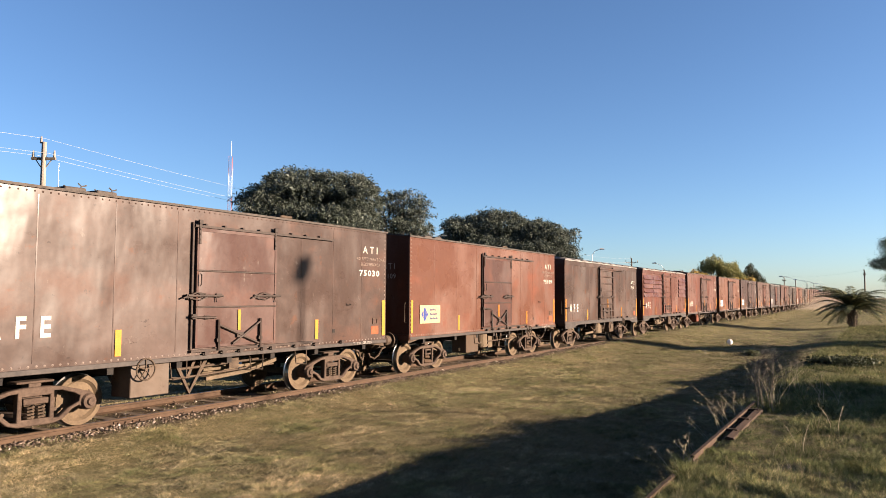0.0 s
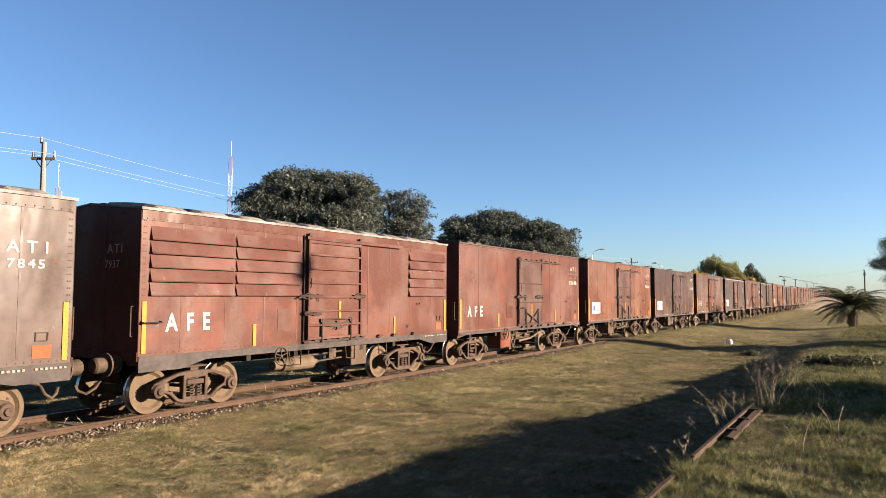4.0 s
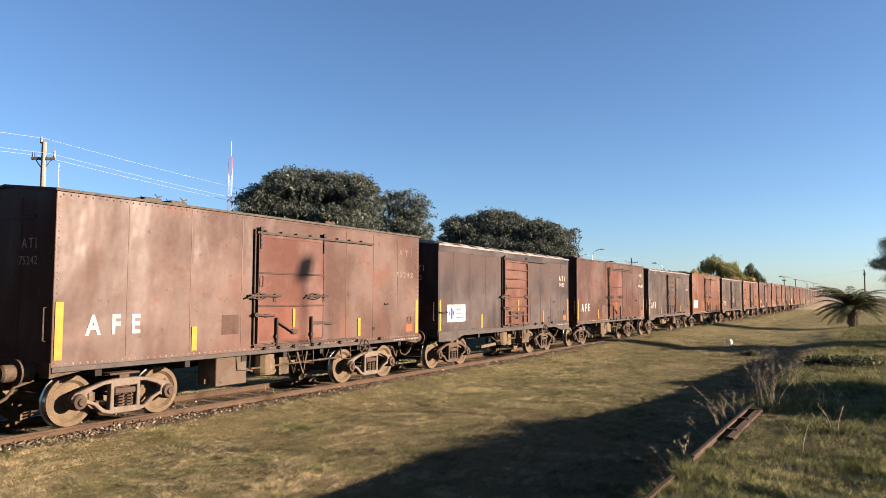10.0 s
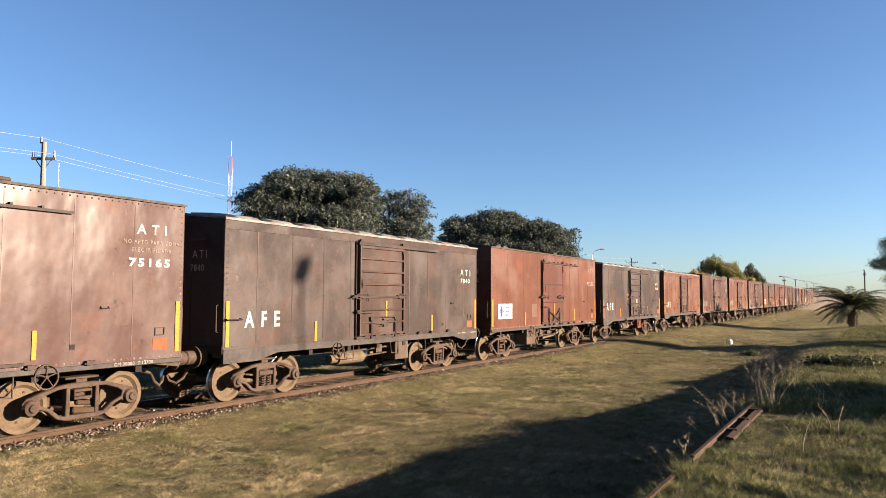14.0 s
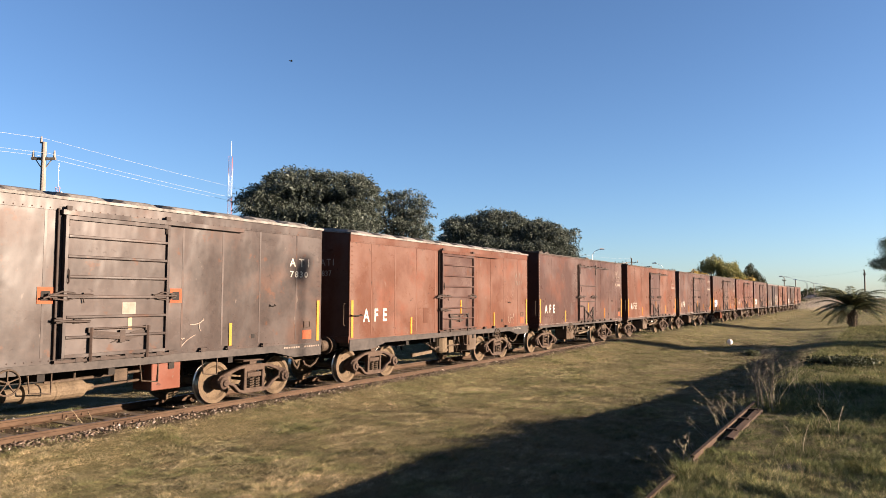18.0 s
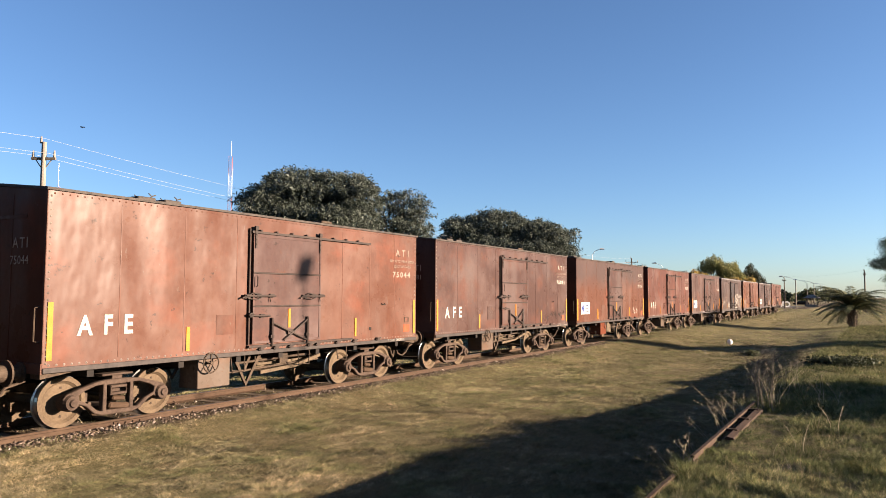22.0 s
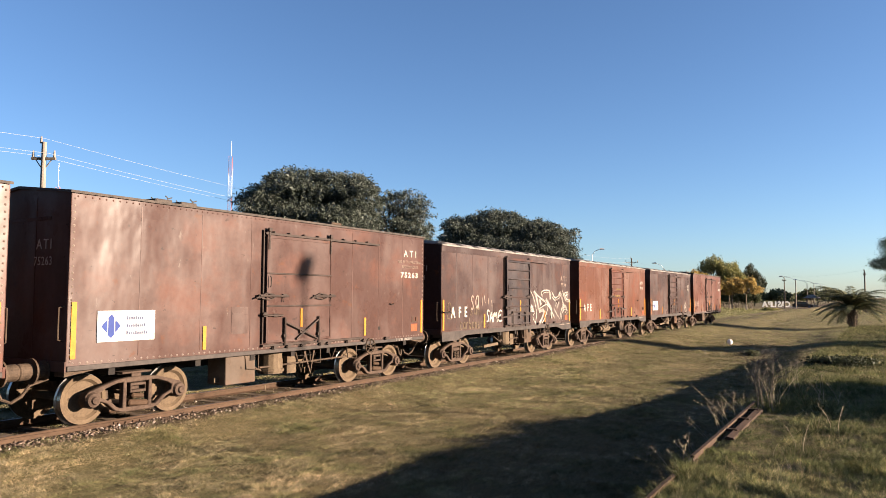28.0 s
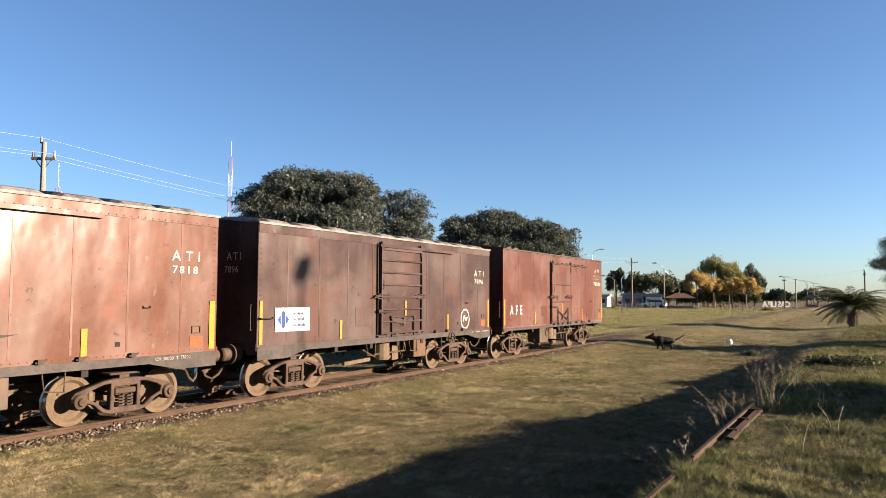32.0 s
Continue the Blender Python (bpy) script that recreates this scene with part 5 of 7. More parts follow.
def shade_tree(seed, x, y, turn, profile, depth, floor, lobe, mat, label, count, size, trunk):
    """A broad tree: profile gives (across, top of the crown), across measured along the direction turn."""
    rng = np.random.default_rng(seed)
    base = ground_z(x, y)
    t = thing("tree", label, "tree", "shade trees behind the track", at=pose(x, y, base, 0, 0, turn))
    grow = lobe * 0.50 + size
    us = [p[0] + (grow if i == 0 else -grow if i == len(profile) - 1 else 0.0) for i, p in enumerate(profile)]
    tops = [p[1] - base - size * 1.2 for p in profile]
    lobes = []
    u = us[0]
    while u < us[-1]:
        top = float(np.interp(u, us, tops))
        edge = min(1.0, (u - us[0]) / (0.28 * (us[-1] - us[0])), (us[-1] - u) / (0.28 * (us[-1] - us[0])))
        for v in np.arange(-depth, depth + 0.01, lobe * 0.95):
            k = math.sqrt(max(0.0, 1 - (v / (depth * 1.15)) ** 2))
            if k * (0.35 + 0.65 * max(0.0, edge)) < 0.25:
                continue
            ztop = (floor - base + (top - floor + base) * (0.25 + 0.75 * k)) * (1 + v / 90)
            z = ztop - lobe * rng.uniform(0.34, 0.62)
            while z > floor - base:
                r = lobe * rng.uniform(0.50, 0.78)
                lobes.append((u + rng.uniform(-0.35, 0.35) * lobe, v + rng.uniform(-0.3, 0.3) * lobe, z, r, r, r * rng.uniform(0.45, 0.62)))
                z -= lobe * rng.uniform(0.75, 1.05)
                if abs(v) < depth * 0.5 and z < ztop - lobe * 1.6 and rng.random() < 0.4:
                    break
        u += lobe * rng.uniform(0.62, 0.85)
    crown = new("crown", quads_to_mesh("crown", spray_mesh(rng, lobes, count, size), mat))
    crown.parent = t
    mid = 0.5 * (us[0] + us[-1])
    fork = Vector((mid * 0.3, 0, floor - base + 0.6))
    bm = fresh()
    tube(bm, [(0, 0, -0.1), (mid * 0.12, 0.05, fork.z * 0.5), fork], trunk, 9, trunk * 0.7)
    part("trunk", bm, BARK, t)
    for k in range(9):
        lu = us[0] + (us[-1] - us[0]) * (k + 0.5) / 9
        e = Vector((lu, rng.uniform(-0.6, 0.6) * depth, float(np.interp(lu, us, tops)) - lobe * 0.8))
        m = fork.lerp(e, 0.5) + Vector((0, 0, -0.25))
        bm = fresh()
        tube(bm, [fork - Vector((0, 0, 0.3)), m, e], trunk * 0.5, 6, trunk * 0.12)
        for j in range(3):
            e2 = m.lerp(e, rng.uniform(0.2, 0.8))
            tube(bm, [e2, e2 + Vector((rng.uniform(-1, 1), rng.uniform(-1, 1), rng.uniform(0.2, 1.0))) * lobe], trunk * 0.16, 5, trunk * 0.05)
        part("limb", bm, BARK, t)
    return t


shade_tree(11, 30.1, 26.15, -49.0, [(-3.74, 6.68), (-3.35, 7.66), (-2.46, 8.48), (-1.61, 9.06), (-0.39, 9.35), (0.82, 9.06), (2.01, 9.19), (3.12, 8.86), (3.69, 7.87), (3.95, 6.47)], 2.7, 3.4, 1.05, LEAF_DARK, "broad dark green shade tree with a domed crown", 120000, 0.125, 0.3)
shade_tree(12, 34.5, 23.7, -55.5, [(-1.29, 7.08), (-0.72, 8.3), (0.31, 8.54), (1.2, 8.29), (1.85, 8.0), (2.41, 7.72), (2.61, 6.21)], 1.2, 3.4, 0.62, LEAF_DARK, "dark green shade tree with an open uneven crown", 24000, 0.125, 0.2)
shade_tree(13, 56.1, 27.1, -64.2, [(-5.84, 7.99), (-4.73, 9.21), (-2.83, 9.44), (-1.14, 9.77), (0.55, 9.81), (1.8, 8.93), (2.85, 9.02), (4.51, 8.48), (5.69, 7.81), (6.63, 6.22)], 4.0, 3.2, 1.45, LEAF_DARK, "wide dark green shade tree with a spreading crown", 130000, 0.16, 0.4)


# ---- poles, wires, mast ----
def utility_pole(x, y, top, mat, label, arm=1.6, turn=0.0, name="utility_pole"):
    z = ground_z(x, y)
    t = thing(name, label, "utility pole", "poles along the street", at=pose(x, y, z, 0, 0, turn))
    h = top - z
    bm = fresh()
    tube(bm, [(0, 0, -0.2), (0, 0, h)], 0.15, 10, 0.09)
    part("shaft", bm, mat, t)
    bm = fresh()
    box(bm, -0.05, 0.05, -arm / 2, arm / 2, h - 0.72, h - 0.62)
    tube(bm, [(0.0, -arm * 0.35, h - 0.68), (0, 0, h - 1.15)], 0.02, 5)
    tube(bm, [(0.0, arm * 0.35, h - 0.68), (0, 0, h - 1.15)], 0.02, 5)
    part("crossarm", bm, WOODPOLE, t)
    for k, (yy, zz) in enumerate(((-arm / 2 + 0.06, h - 0.62), (arm / 2 - 0.06, h - 0.62), (0.12, h - 0.05))):
        bm = fresh()
        tube(bm, [(0, yy, zz), (0, yy, zz + 0.28)], 0.05, 8, 0.03)
        part("insulator", bm, CONCRETE, t)
    return t


def wire(a, b, sag, mat, label="thin overhead wire between poles", r=0.0065):
    bm = fresh()
    a, b = Vector(a), Vector(b)
    pts = [a.lerp(b, k / 14) - Vector((0, 0, sag * 4 * (k / 14) * (1 - k / 14))) for k in range(15)]
    tube(bm, pts, r, 4)
    tagged(part("overhead_wire", bm, mat), label, "cable", "overhead wires")


WIRE = simple("weathered_aluminium_wire", (0.14, 0.15, 0.16), (0.19, 0.20, 0.21), 0.6, 0.0, 5, 0)
utility_pole(16.75, 28.37, 8.25, CONCRETE, "tall concrete utility pole with a timber crossarm", 0.95, 32)
utility_pole(66.0, 30.6, 8.25, CONCRETE, "tall concrete utility pole with a timber crossarm", 0.95)
utility_pole(-36.0, 25.5, 8.25, CONCRETE, "tall concrete utility pole with a timber crossarm", 0.95)
utility_pole(115.35, 33.1, 8.3, WOODPOLE, "dark timber utility pole with a crossarm", 1.9, 20)
for _dy, _z in ((0.0, 8.4), (-0.4, 7.75), (0.4, 7.75)):
    wire((16.75, 28.37 + _dy, _z), (66.0, 30.6 + _dy, _z), 0.85, WIRE)
    wire((-36.0, 25.5 + _dy, _z), (16.75, 28.37 + _dy, _z), 0.85, WIRE)
    wire((66.0, 30.6 + _dy, _z), (115.35, 33.1 + _dy, _z - 0.1), 0.85, WIRE)


def lattice_mast(x, y, h, w, label, bands=True, name="radio_mast"):
    t = thing(name, label, "radio mast", at=pose(x, y, ground_z(x, y), 0, 0, 20))
    legs = [(w * math.cos(a), w * math.sin(a)) for a in (0, math.tau / 3, 2 * math.tau / 3)]
    n = 7
    for k in range(n):
        z0, z1 = h * k / n, h * (k + 1) / n
        bm = fresh()
        for px, py in legs:
            tube(bm, [(px, py, z0), (px, py, z1)], 0.055, 5)
        m = 6
        for j in range(m):
            za, zb = z0 + (z1 - z0) * j / m, z0 + (z1 - z0) * (j + 1) / m
            for (ax, ay), (bx, by) in zip(legs, legs[1:] + legs[:1]):
                tube(bm, [(ax, ay, za), (bx, by, zb)], 0.03, 4)
        part("lattice_section", bm, REDPAINT if k % 2 == 0 else WHITEPAINT, t)
    for k, (zz, d) in enumerate(((h * 0.86, 1.5), (h * 0.82, -1.4), (h * 0.7, 1.4), (h * 0.55, -1.3))):
        bm = fresh()
        tube(bm, [(0, 0, zz), (d, 0.2, zz)], 0.08, 5)
        tube(bm, [(d, 0.2, zz - 1.2), (d, 0.2, zz + 3.0)], 0.13, 6)
        part("antenna", bm, WHITEPAINT, t)
    bm = fresh()
    tube(bm, [(0, 0, h), (0, 0, h + 6)], 0.12, 5, 0.05)
    part("tip_antenna", bm, WHITEPAINT, t)


lattice_mast(205.1, 218.9, 57.5, 0.95, "slender red and white lattice radio mast")
lattice_mast(104.5, 170.5, 28.0, 0.6, "small far lattice antenna mast")


def street_lamp(x, y, top, heads, label, mat=None, r=0.07):
    z = ground_z(x, y)
    t = thing("street_lamp", label, "street lamp", "street lamps", at=pose(x, y, z))
    h = top - z
    bm = fresh()
    tube(bm, [(0, 0, -0.1), (0, 0, h - 0.5)], r, 8, r * 0.6)
    part("post", bm, mat or GALV, t)
    for dx, dy, up in heads:
        bm = fresh()
        tube(bm, [(0, 0, h - 0.55), (dx * 0.35, dy * 0.35, h - 0.2 + up * 0.6), (dx, dy, h + up)], 0.035, 6)
        part("arm", bm, GALV, t)
        bm = fresh()
        d = Vector((dx, dy, 0)).normalized()
        tube(bm, [Vector((dx, dy, h + up)) - d * 0.05, Vector((dx, dy, h + up)) + d * 0.25, Vector((dx, dy, h + up - 0.03)) + d * 0.55], 0.13, 7, 0.07)
        part("lamp_head", bm, GALV, t)
    return t


street_lamp(87.96, 30.2, 7.9, [(0.4, -0.9, 0.2)], "tall grey street lamp with a curved arm")
street_lamp(119.3, 29.0, 7.2, [(-0.5, 1.2, 0.4), (0.6, -1.2, -1.7)], "grey street lamp with two curved arms", CONCRETE, 0.1)
street_lamp(114.6, 35.7, 5.4, [(-0.5, 1.4, 0.1)], "grey street lamp with one long arm", CONCRETE, 0.09)
street_lamp(114.9, 34.6, 5.6, [(0.4, -1.2, 0.5)], "grey street lamp with one raised arm")
for _i, (_x, _y, _t) in enumerate(((171.2, 16.4, 6.2), (149.5, 12.4, 5.8), (189.5, 13.35, 6.0), (219.6, 13.8, 6.3), (249.6, 13.9, 6.3), (279.6, 14.2, 6.5))):
    if _i == 0:
        utility_pole(_x, _y, _t + 0.2, WOODPOLE, "dark timber utility pole with a crossarm", 0.8)
    else:
        street_lamp(_x, _y, _t, [(-0.6, 2.2, 0.25)], "pale street lamp with a long arm over the road", CONCRETE, 0.12)
utility_pole(140.8, 1.25, 6.7, WOODPOLE, "dark timber utility pole with a crossarm", 0.5)
wire((171.2, 16.4, 6.6), (140.8, 1.25, 6.8), 0.5, INK)
wire((171.2, 16.4, 5.5), (249.6, 13.9, 5.7), 0.5, INK)
wire((115.35, 33.1, 7.8), (171.2, 16.4, 6.4), 1.2, INK)


# ---- town edge ----
_row = "row of street trees"
_r2 = np.random.default_rng(9)
for _sd, _x, _y, _w, _a, _b, _mat, _lab, _cnt in (
        (21, 131.3, 26.3, 2.7, 1.6, 6.7, LEAF_GOLD, "street tree with thin pale golden autumn leaves", 3600),
        (22, 134.5, 24.0, 2.6, 1.5, 5.6, LEAF_GOLD, "street tree with golden autumn leaves and whitewashed trunk", 3200),
        (23, 138.9, 25.0, 3.2, 1.8, 10.0, LEAF_GREEN, "tall yellow-green street tree", 5200),
        (24, 139.5, 22.4, 2.9, 1.6, 9.6, LEAF_GREEN, "tall yellow-green street tree", 4200),
        (25, 136.7, 19.2, 3.0, 1.4, 5.9, LEAF_GOLD, "street tree with golden autumn leaves", 3400),
        (26, 136.0, 21.4, 2.6, 1.5, 5.7, LEAF_GOLD, "street tree with golden autumn leaves and whitewashed trunk", 2600),
        (27, 151.0, 20.3, 2.8, 0.8, 9.2, LEAF_BUSH, "dark narrow evergreen tree", 5000)):
    _tr = tree(_sd, _x, _y, dome(_r2, _w, _w, _a, _b + 0.3, 18, 0.25, 0.72), _mat, _lab, _cnt * 2, 0.13, 0.13, group=_row)
    bm = fresh()
    tube(bm, [(0, 0, 0.0), (0.03, 0.015, 0.85)], 0.145, 8, 0.14)
    part("whitewash", bm, CONCRETE, _tr, "whitewashed lower trunk")
_dark = "dark trees around the houses"
for _sd, _x, _y, _w, _a, _b in ((31, 133.8, 41.4, 1.8, 1.5, 7.4), (32, 144.3, 41.0, 2.2, 1.0, 6.8), (33, 146.5, 37.4, 5.2, 1.0, 7.2), (34, 148.0, 33.6, 3.2, 0.8, 5.4),
                                (35, 160.0, 30.0, 4.0, 0.4, 4.0), (36, 215.0, 36.0, 5.0, 0.3, 4.6), (37, 222.0, 29.0, 4.0, 0.3, 4.0), (38, 189.0, 19.5, 3.4, 0.4, 4.2), (39, 229.5, 15.2, 4.0, 0.5, 4.6), (40, 150.0, 27.0, 3.4, 0.6, 4.4)):
    tree(_sd, _x, _y, dome(_r2, _w, _w, _a, _b, 8), LEAF_FAR, "dark green tree by the far street", 3000, 0.28, 0.18, group=_dark)
for _k, (_x, _y, _w, _h) in enumerate(((146.6, 31.0, 2.2, 2.6), (147.2, 28.4, 2.4, 3.3), (147.6, 25.4, 2.6, 3.0), (148.2, 22.6, 2.4, 3.2), (149.0, 20.4, 2.2, 3.6))):
    tree(160 + _k, _x, _y, dome(_r2, 1.6, _w, 0.0, _h, 9), LEAF_FAR, "dense dark shrub behind the street trees", 3500, 0.16, 0.08, name="bush", group="shrubs behind the street trees")
for _i in range(26):
    _a = _r2.uniform(-4, 17)
    _d = _r2.uniform(300, 420)
    _x, _y = _d * math.cos(radians(_a)), _d * math.sin(radians(_a))
    _h = _r2.uniform(2.2, 5.2)
    tree(60 + _i, _x, _y, dome(_r2, _r2.uniform(4, 9), 4, 0.0, _h, 6), LEAF_FAR, "low dark tree far off on the horizon", 700, 0.6, 0.2, group="far treeline")

BLUEWALL = simple("pale_blue_wall", (0.14, 0.18, 0.24), (0.19, 0.23, 0.29), 0.85, 0.0, 1, 0.05)
TINROOF = simple("dull_tin_roof", (0.144, 0.1224, 0.108), (0.216, 0.1872, 0.1656), 0.8, 0.0, 2, 0.1)
THATCH = simple("brown_tile_roof", (0.1152, 0.0612, 0.0396), (0.1872, 0.108, 0.072), 0.9, 0.0, 3, 0.3)
GLASS = simple("dark_window_glass", (0.02, 0.025, 0.03), (0.04, 0.045, 0.05), 0.1, 0.0, 1, 0)


def house(x, y, w, d, h, wall, roof, label, turn=0):
    t = thing("house", label, "house", "houses at the town edge", at=pose(x, y, ground_z(x, y), 0, 0, turn))
    bm = fresh()
    box(bm, -d / 2, d / 2, -w / 2, w / 2, -0.1, h)
    part("wall", bm, wall, t)
    bm = fresh()
    extrude(bm, [(-d / 2 - 0.3, h), (d / 2 + 0.3, h), (d / 2 + 0.3, h + 0.12), (0, h + 0.55), (-d / 2 - 0.3, h + 0.12)], "y", -w / 2 - 0.3, w / 2 + 0.3)
    bmesh.ops.recalc_face_normals(bm, faces=bm.faces)
    part("roof", bm, roof, t)
    for k, yy in enumerate((-w * 0.3, w * 0.25)):
        bm = fresh()
        box(bm, -d / 2 - 0.03, -d / 2 + 0.02, yy - 0.45, yy + 0.45, h * 0.38, h * 0.8)
        part("window", bm, GLASS, t)
    bm = fresh()
    box(bm, -d / 2 - 0.03, -d / 2 + 0.02, -0.45, 0.4, 0.0, h * 0.8)
    part("door", bm, THATCH, t)


house(129.5, 36.8, 3.6, 5, 2.1, BLUEWALL, TINROOF, "small pale blue house behind the street", 10)
house(130.0, 33.4, 2.6, 4, 1.9, WHITEPAINT, TINROOF, "small whitewashed house behind the street", 12)
house(136.0, 45.5, 4, 5, 2.0, WHITEPAINT, TINROOF, "low whitewashed house among trees", 10)


def open_shelter(x, y, w, d, h, roof, label, turn=0):
    t = thing("shelter", label, "shelter", at=pose(x, y, ground_z(x, y), 0, 0, turn))
    for px in (-d / 2, d / 2):
        for py in (-w / 2, w / 2):
            bm = fresh()
            box(bm, px - 0.07, px + 0.07, py - 0.07, py + 0.07, -0.1, h)
            part("post", bm, WOODPOLE, t)
    bm = fresh()
    a = [bm.verts.new((sx * (d / 2 + 0.5), sy * (w / 2 + 0.6), h)) for sx, sy in ((-1, -1), (1, -1), (1, 1), (-1, 1))]
    b = [bm.verts.new((0, -w * 0.2, h + 0.8)), bm.verts.new((0, w * 0.2, h + 0.8))]
    for f in ((a[0], a[1], b[0]), (a[1], a[2], b[1], b[0]), (a[2], a[3], b[1]), (a[3], a[0], b[0], b[1]), (a[3], a[2], a[1], a[0])):
        bm.faces.new(f)
    part("roof", bm, roof, t)
    bm = fresh()
    box(bm, -d / 2, d / 2, -w / 2, w / 2, 0.0, 0.55)
    part("low_wall", bm, CONCRETE, t)


open_shelter(121.5, 27.0, 3.6, 3.0, 1.75, THATCH, "open roadside shelter with a brown hipped roof", 12)
open_shelter(189.5, 12.4, 2.4, 2.0, 2.0, TINROOF, "dark bus shelter beside the far road", 0)


def fence(x0, y0, x1, y1, n, h=1.0):
    t = thing("fence", "low wire fence on pale posts along the street", "fence", at=pose(x0, y0, ground_z(x0, y0)))
    dx, dy = x1 - x0, y1 - y0
    for i in range(n + 1):
        bm = fresh()
        px, py = dx * i / n, dy * i / n
        box(bm, px - 0.04, px + 0.04, py - 0.04, py + 0.04, -0.1, h)
        part("post", bm, WOODPOLE, t)
    for z in (0.35, 0.65, 0.92):
        bm = fresh()
        tube(bm, [(0, 0, z), (dx, dy, z)], 0.006, 4)
        part("strand", bm, WOODPOLE, t)


fence(108, 36, 126, 25.5, 16)
fence(127, 25, 150, 20, 14)

# street surface behind the verge
ASPHALT = simple("grey_street_asphalt", (0.0432, 0.04176, 0.0396), (0.072, 0.0684, 0.0648), 0.9, 0.0, 2, 0.2)
bm = fresh()
_pts = [(100, 48), (112, 37.5), (128, 28.5), (152, 22.5), (178, 17), (215, 15)]
_lo = [bm.verts.new((x, y, GROUND_Z + 0.09)) for x, y in _pts]
_hi = [bm.verts.new((x + 3, y + 5, GROUND_Z + 0.09)) for x, y in _pts]
for _q in range(len(_pts) - 1):
    bm.faces.new((_lo[_q], _lo[_q + 1], _hi[_q + 1], _hi[_q]))
tagged(part("road", bm, ASPHALT), "narrow grey asphalt street beyond the grass", "road", kind="structure")


def road_car(x, y, turn, paint, label):
    t = thing("car", label, "car", "cars at the town edge", at=pose(x, y, ground_z(x, y) + 0.1, 0, 0, turn))
    bm = fresh()
    extrude(bm, [(-2.0, 0.3), (2.0, 0.3), (2.05, 0.75), (1.1, 0.9), (0.6, 1.38), (-1.2, 1.42), (-1.8, 0.95), (-2.05, 0.85)], "y", -0.8, 0.8)
    bmesh.ops.recalc_face_normals(bm, faces=bm.faces)
    bevel(bm, 0.06)
    part("body", bm, paint, t)
    for s in (-1, 1):
        bm = fresh()
        extrude(bm, [(1.0, 0.92), (0.58, 1.3), (-1.15, 1.34), (-1.6, 0.97)], "y", *sorted((s * 0.795, s * 0.815)))
        bmesh.ops.recalc_face_normals(bm, faces=bm.faces)
        part("window", bm, GLASS, t)
        for wx in (-1.25, 1.25):
            bm = fresh()
            tube(bm, [(wx, s * 0.62, 0.3), (wx, s * 0.83, 0.3)], 0.31, 14)
            part("wheel", bm, INK, t)
    for lx, mat in ((2.02, WHITEPAINT), (-2.03, REDPAINT)):
        for s in (-0.55, 0.55):
            bm = fresh()
            box(bm, lx - 0.03, lx + 0.03, s - 0.16, s + 0.16, 0.62, 0.76)
            part("headlight" if lx > 0 else "tail_light", bm, mat, t)
    return t


CARPAINT = simple("dark_brown_car_paint", (0.020, 0.014, 0.011), (0.026, 0.018, 0.014), 0.25, 0.0, 2, 0)
road_car(121.5, 31.2, 92, WHITEPAINT, "white car parked by the small house")
CAR_LEAVING = road_car(229.5, 14.4, 95, BLACK, "black car waiting at the crossing, then driving off")
CAR_COMING = road_car(174.0, 24.0, -85, CARPAINT, "dark brown car driving along the far road")

# town name in free-standing letters, seen from behind
_sign = thing("town_sign", "white free-standing town name letters seen from behind", "sign", at=pose(176.0, 18.5, ground_z(176, 18.5) + 0.1, 0, 0, 30))
for _i, _ch in enumerate("CASUPA"):
    _tmp = new("letter_form", bpy.data.curves.new("letter_form", "FONT"))
    _tmp.data.body, _tmp.data.size, _tmp.data.extrude, _tmp.data.offset, _tmp.data.resolution_u = _ch, 1.75, 0.10, 0.03, 3
    _me = bpy.data.meshes.new_from_object(_tmp)
    bpy.data.objects.remove(_tmp)
    _me.materials.append(WHITEPAINT)
    _lt = new("letter", _me)
    _lt.parent = _sign
    _lt.matrix_basis = pose(0, -3.0 + _i * 1.0, 0.12, 90, 0, 90)
bm = fresh()
box(bm, -0.3, 0.3, -3.2, 3.2, -0.4, 0.12)
part("plinth", bm, CONCRETE, _sign)


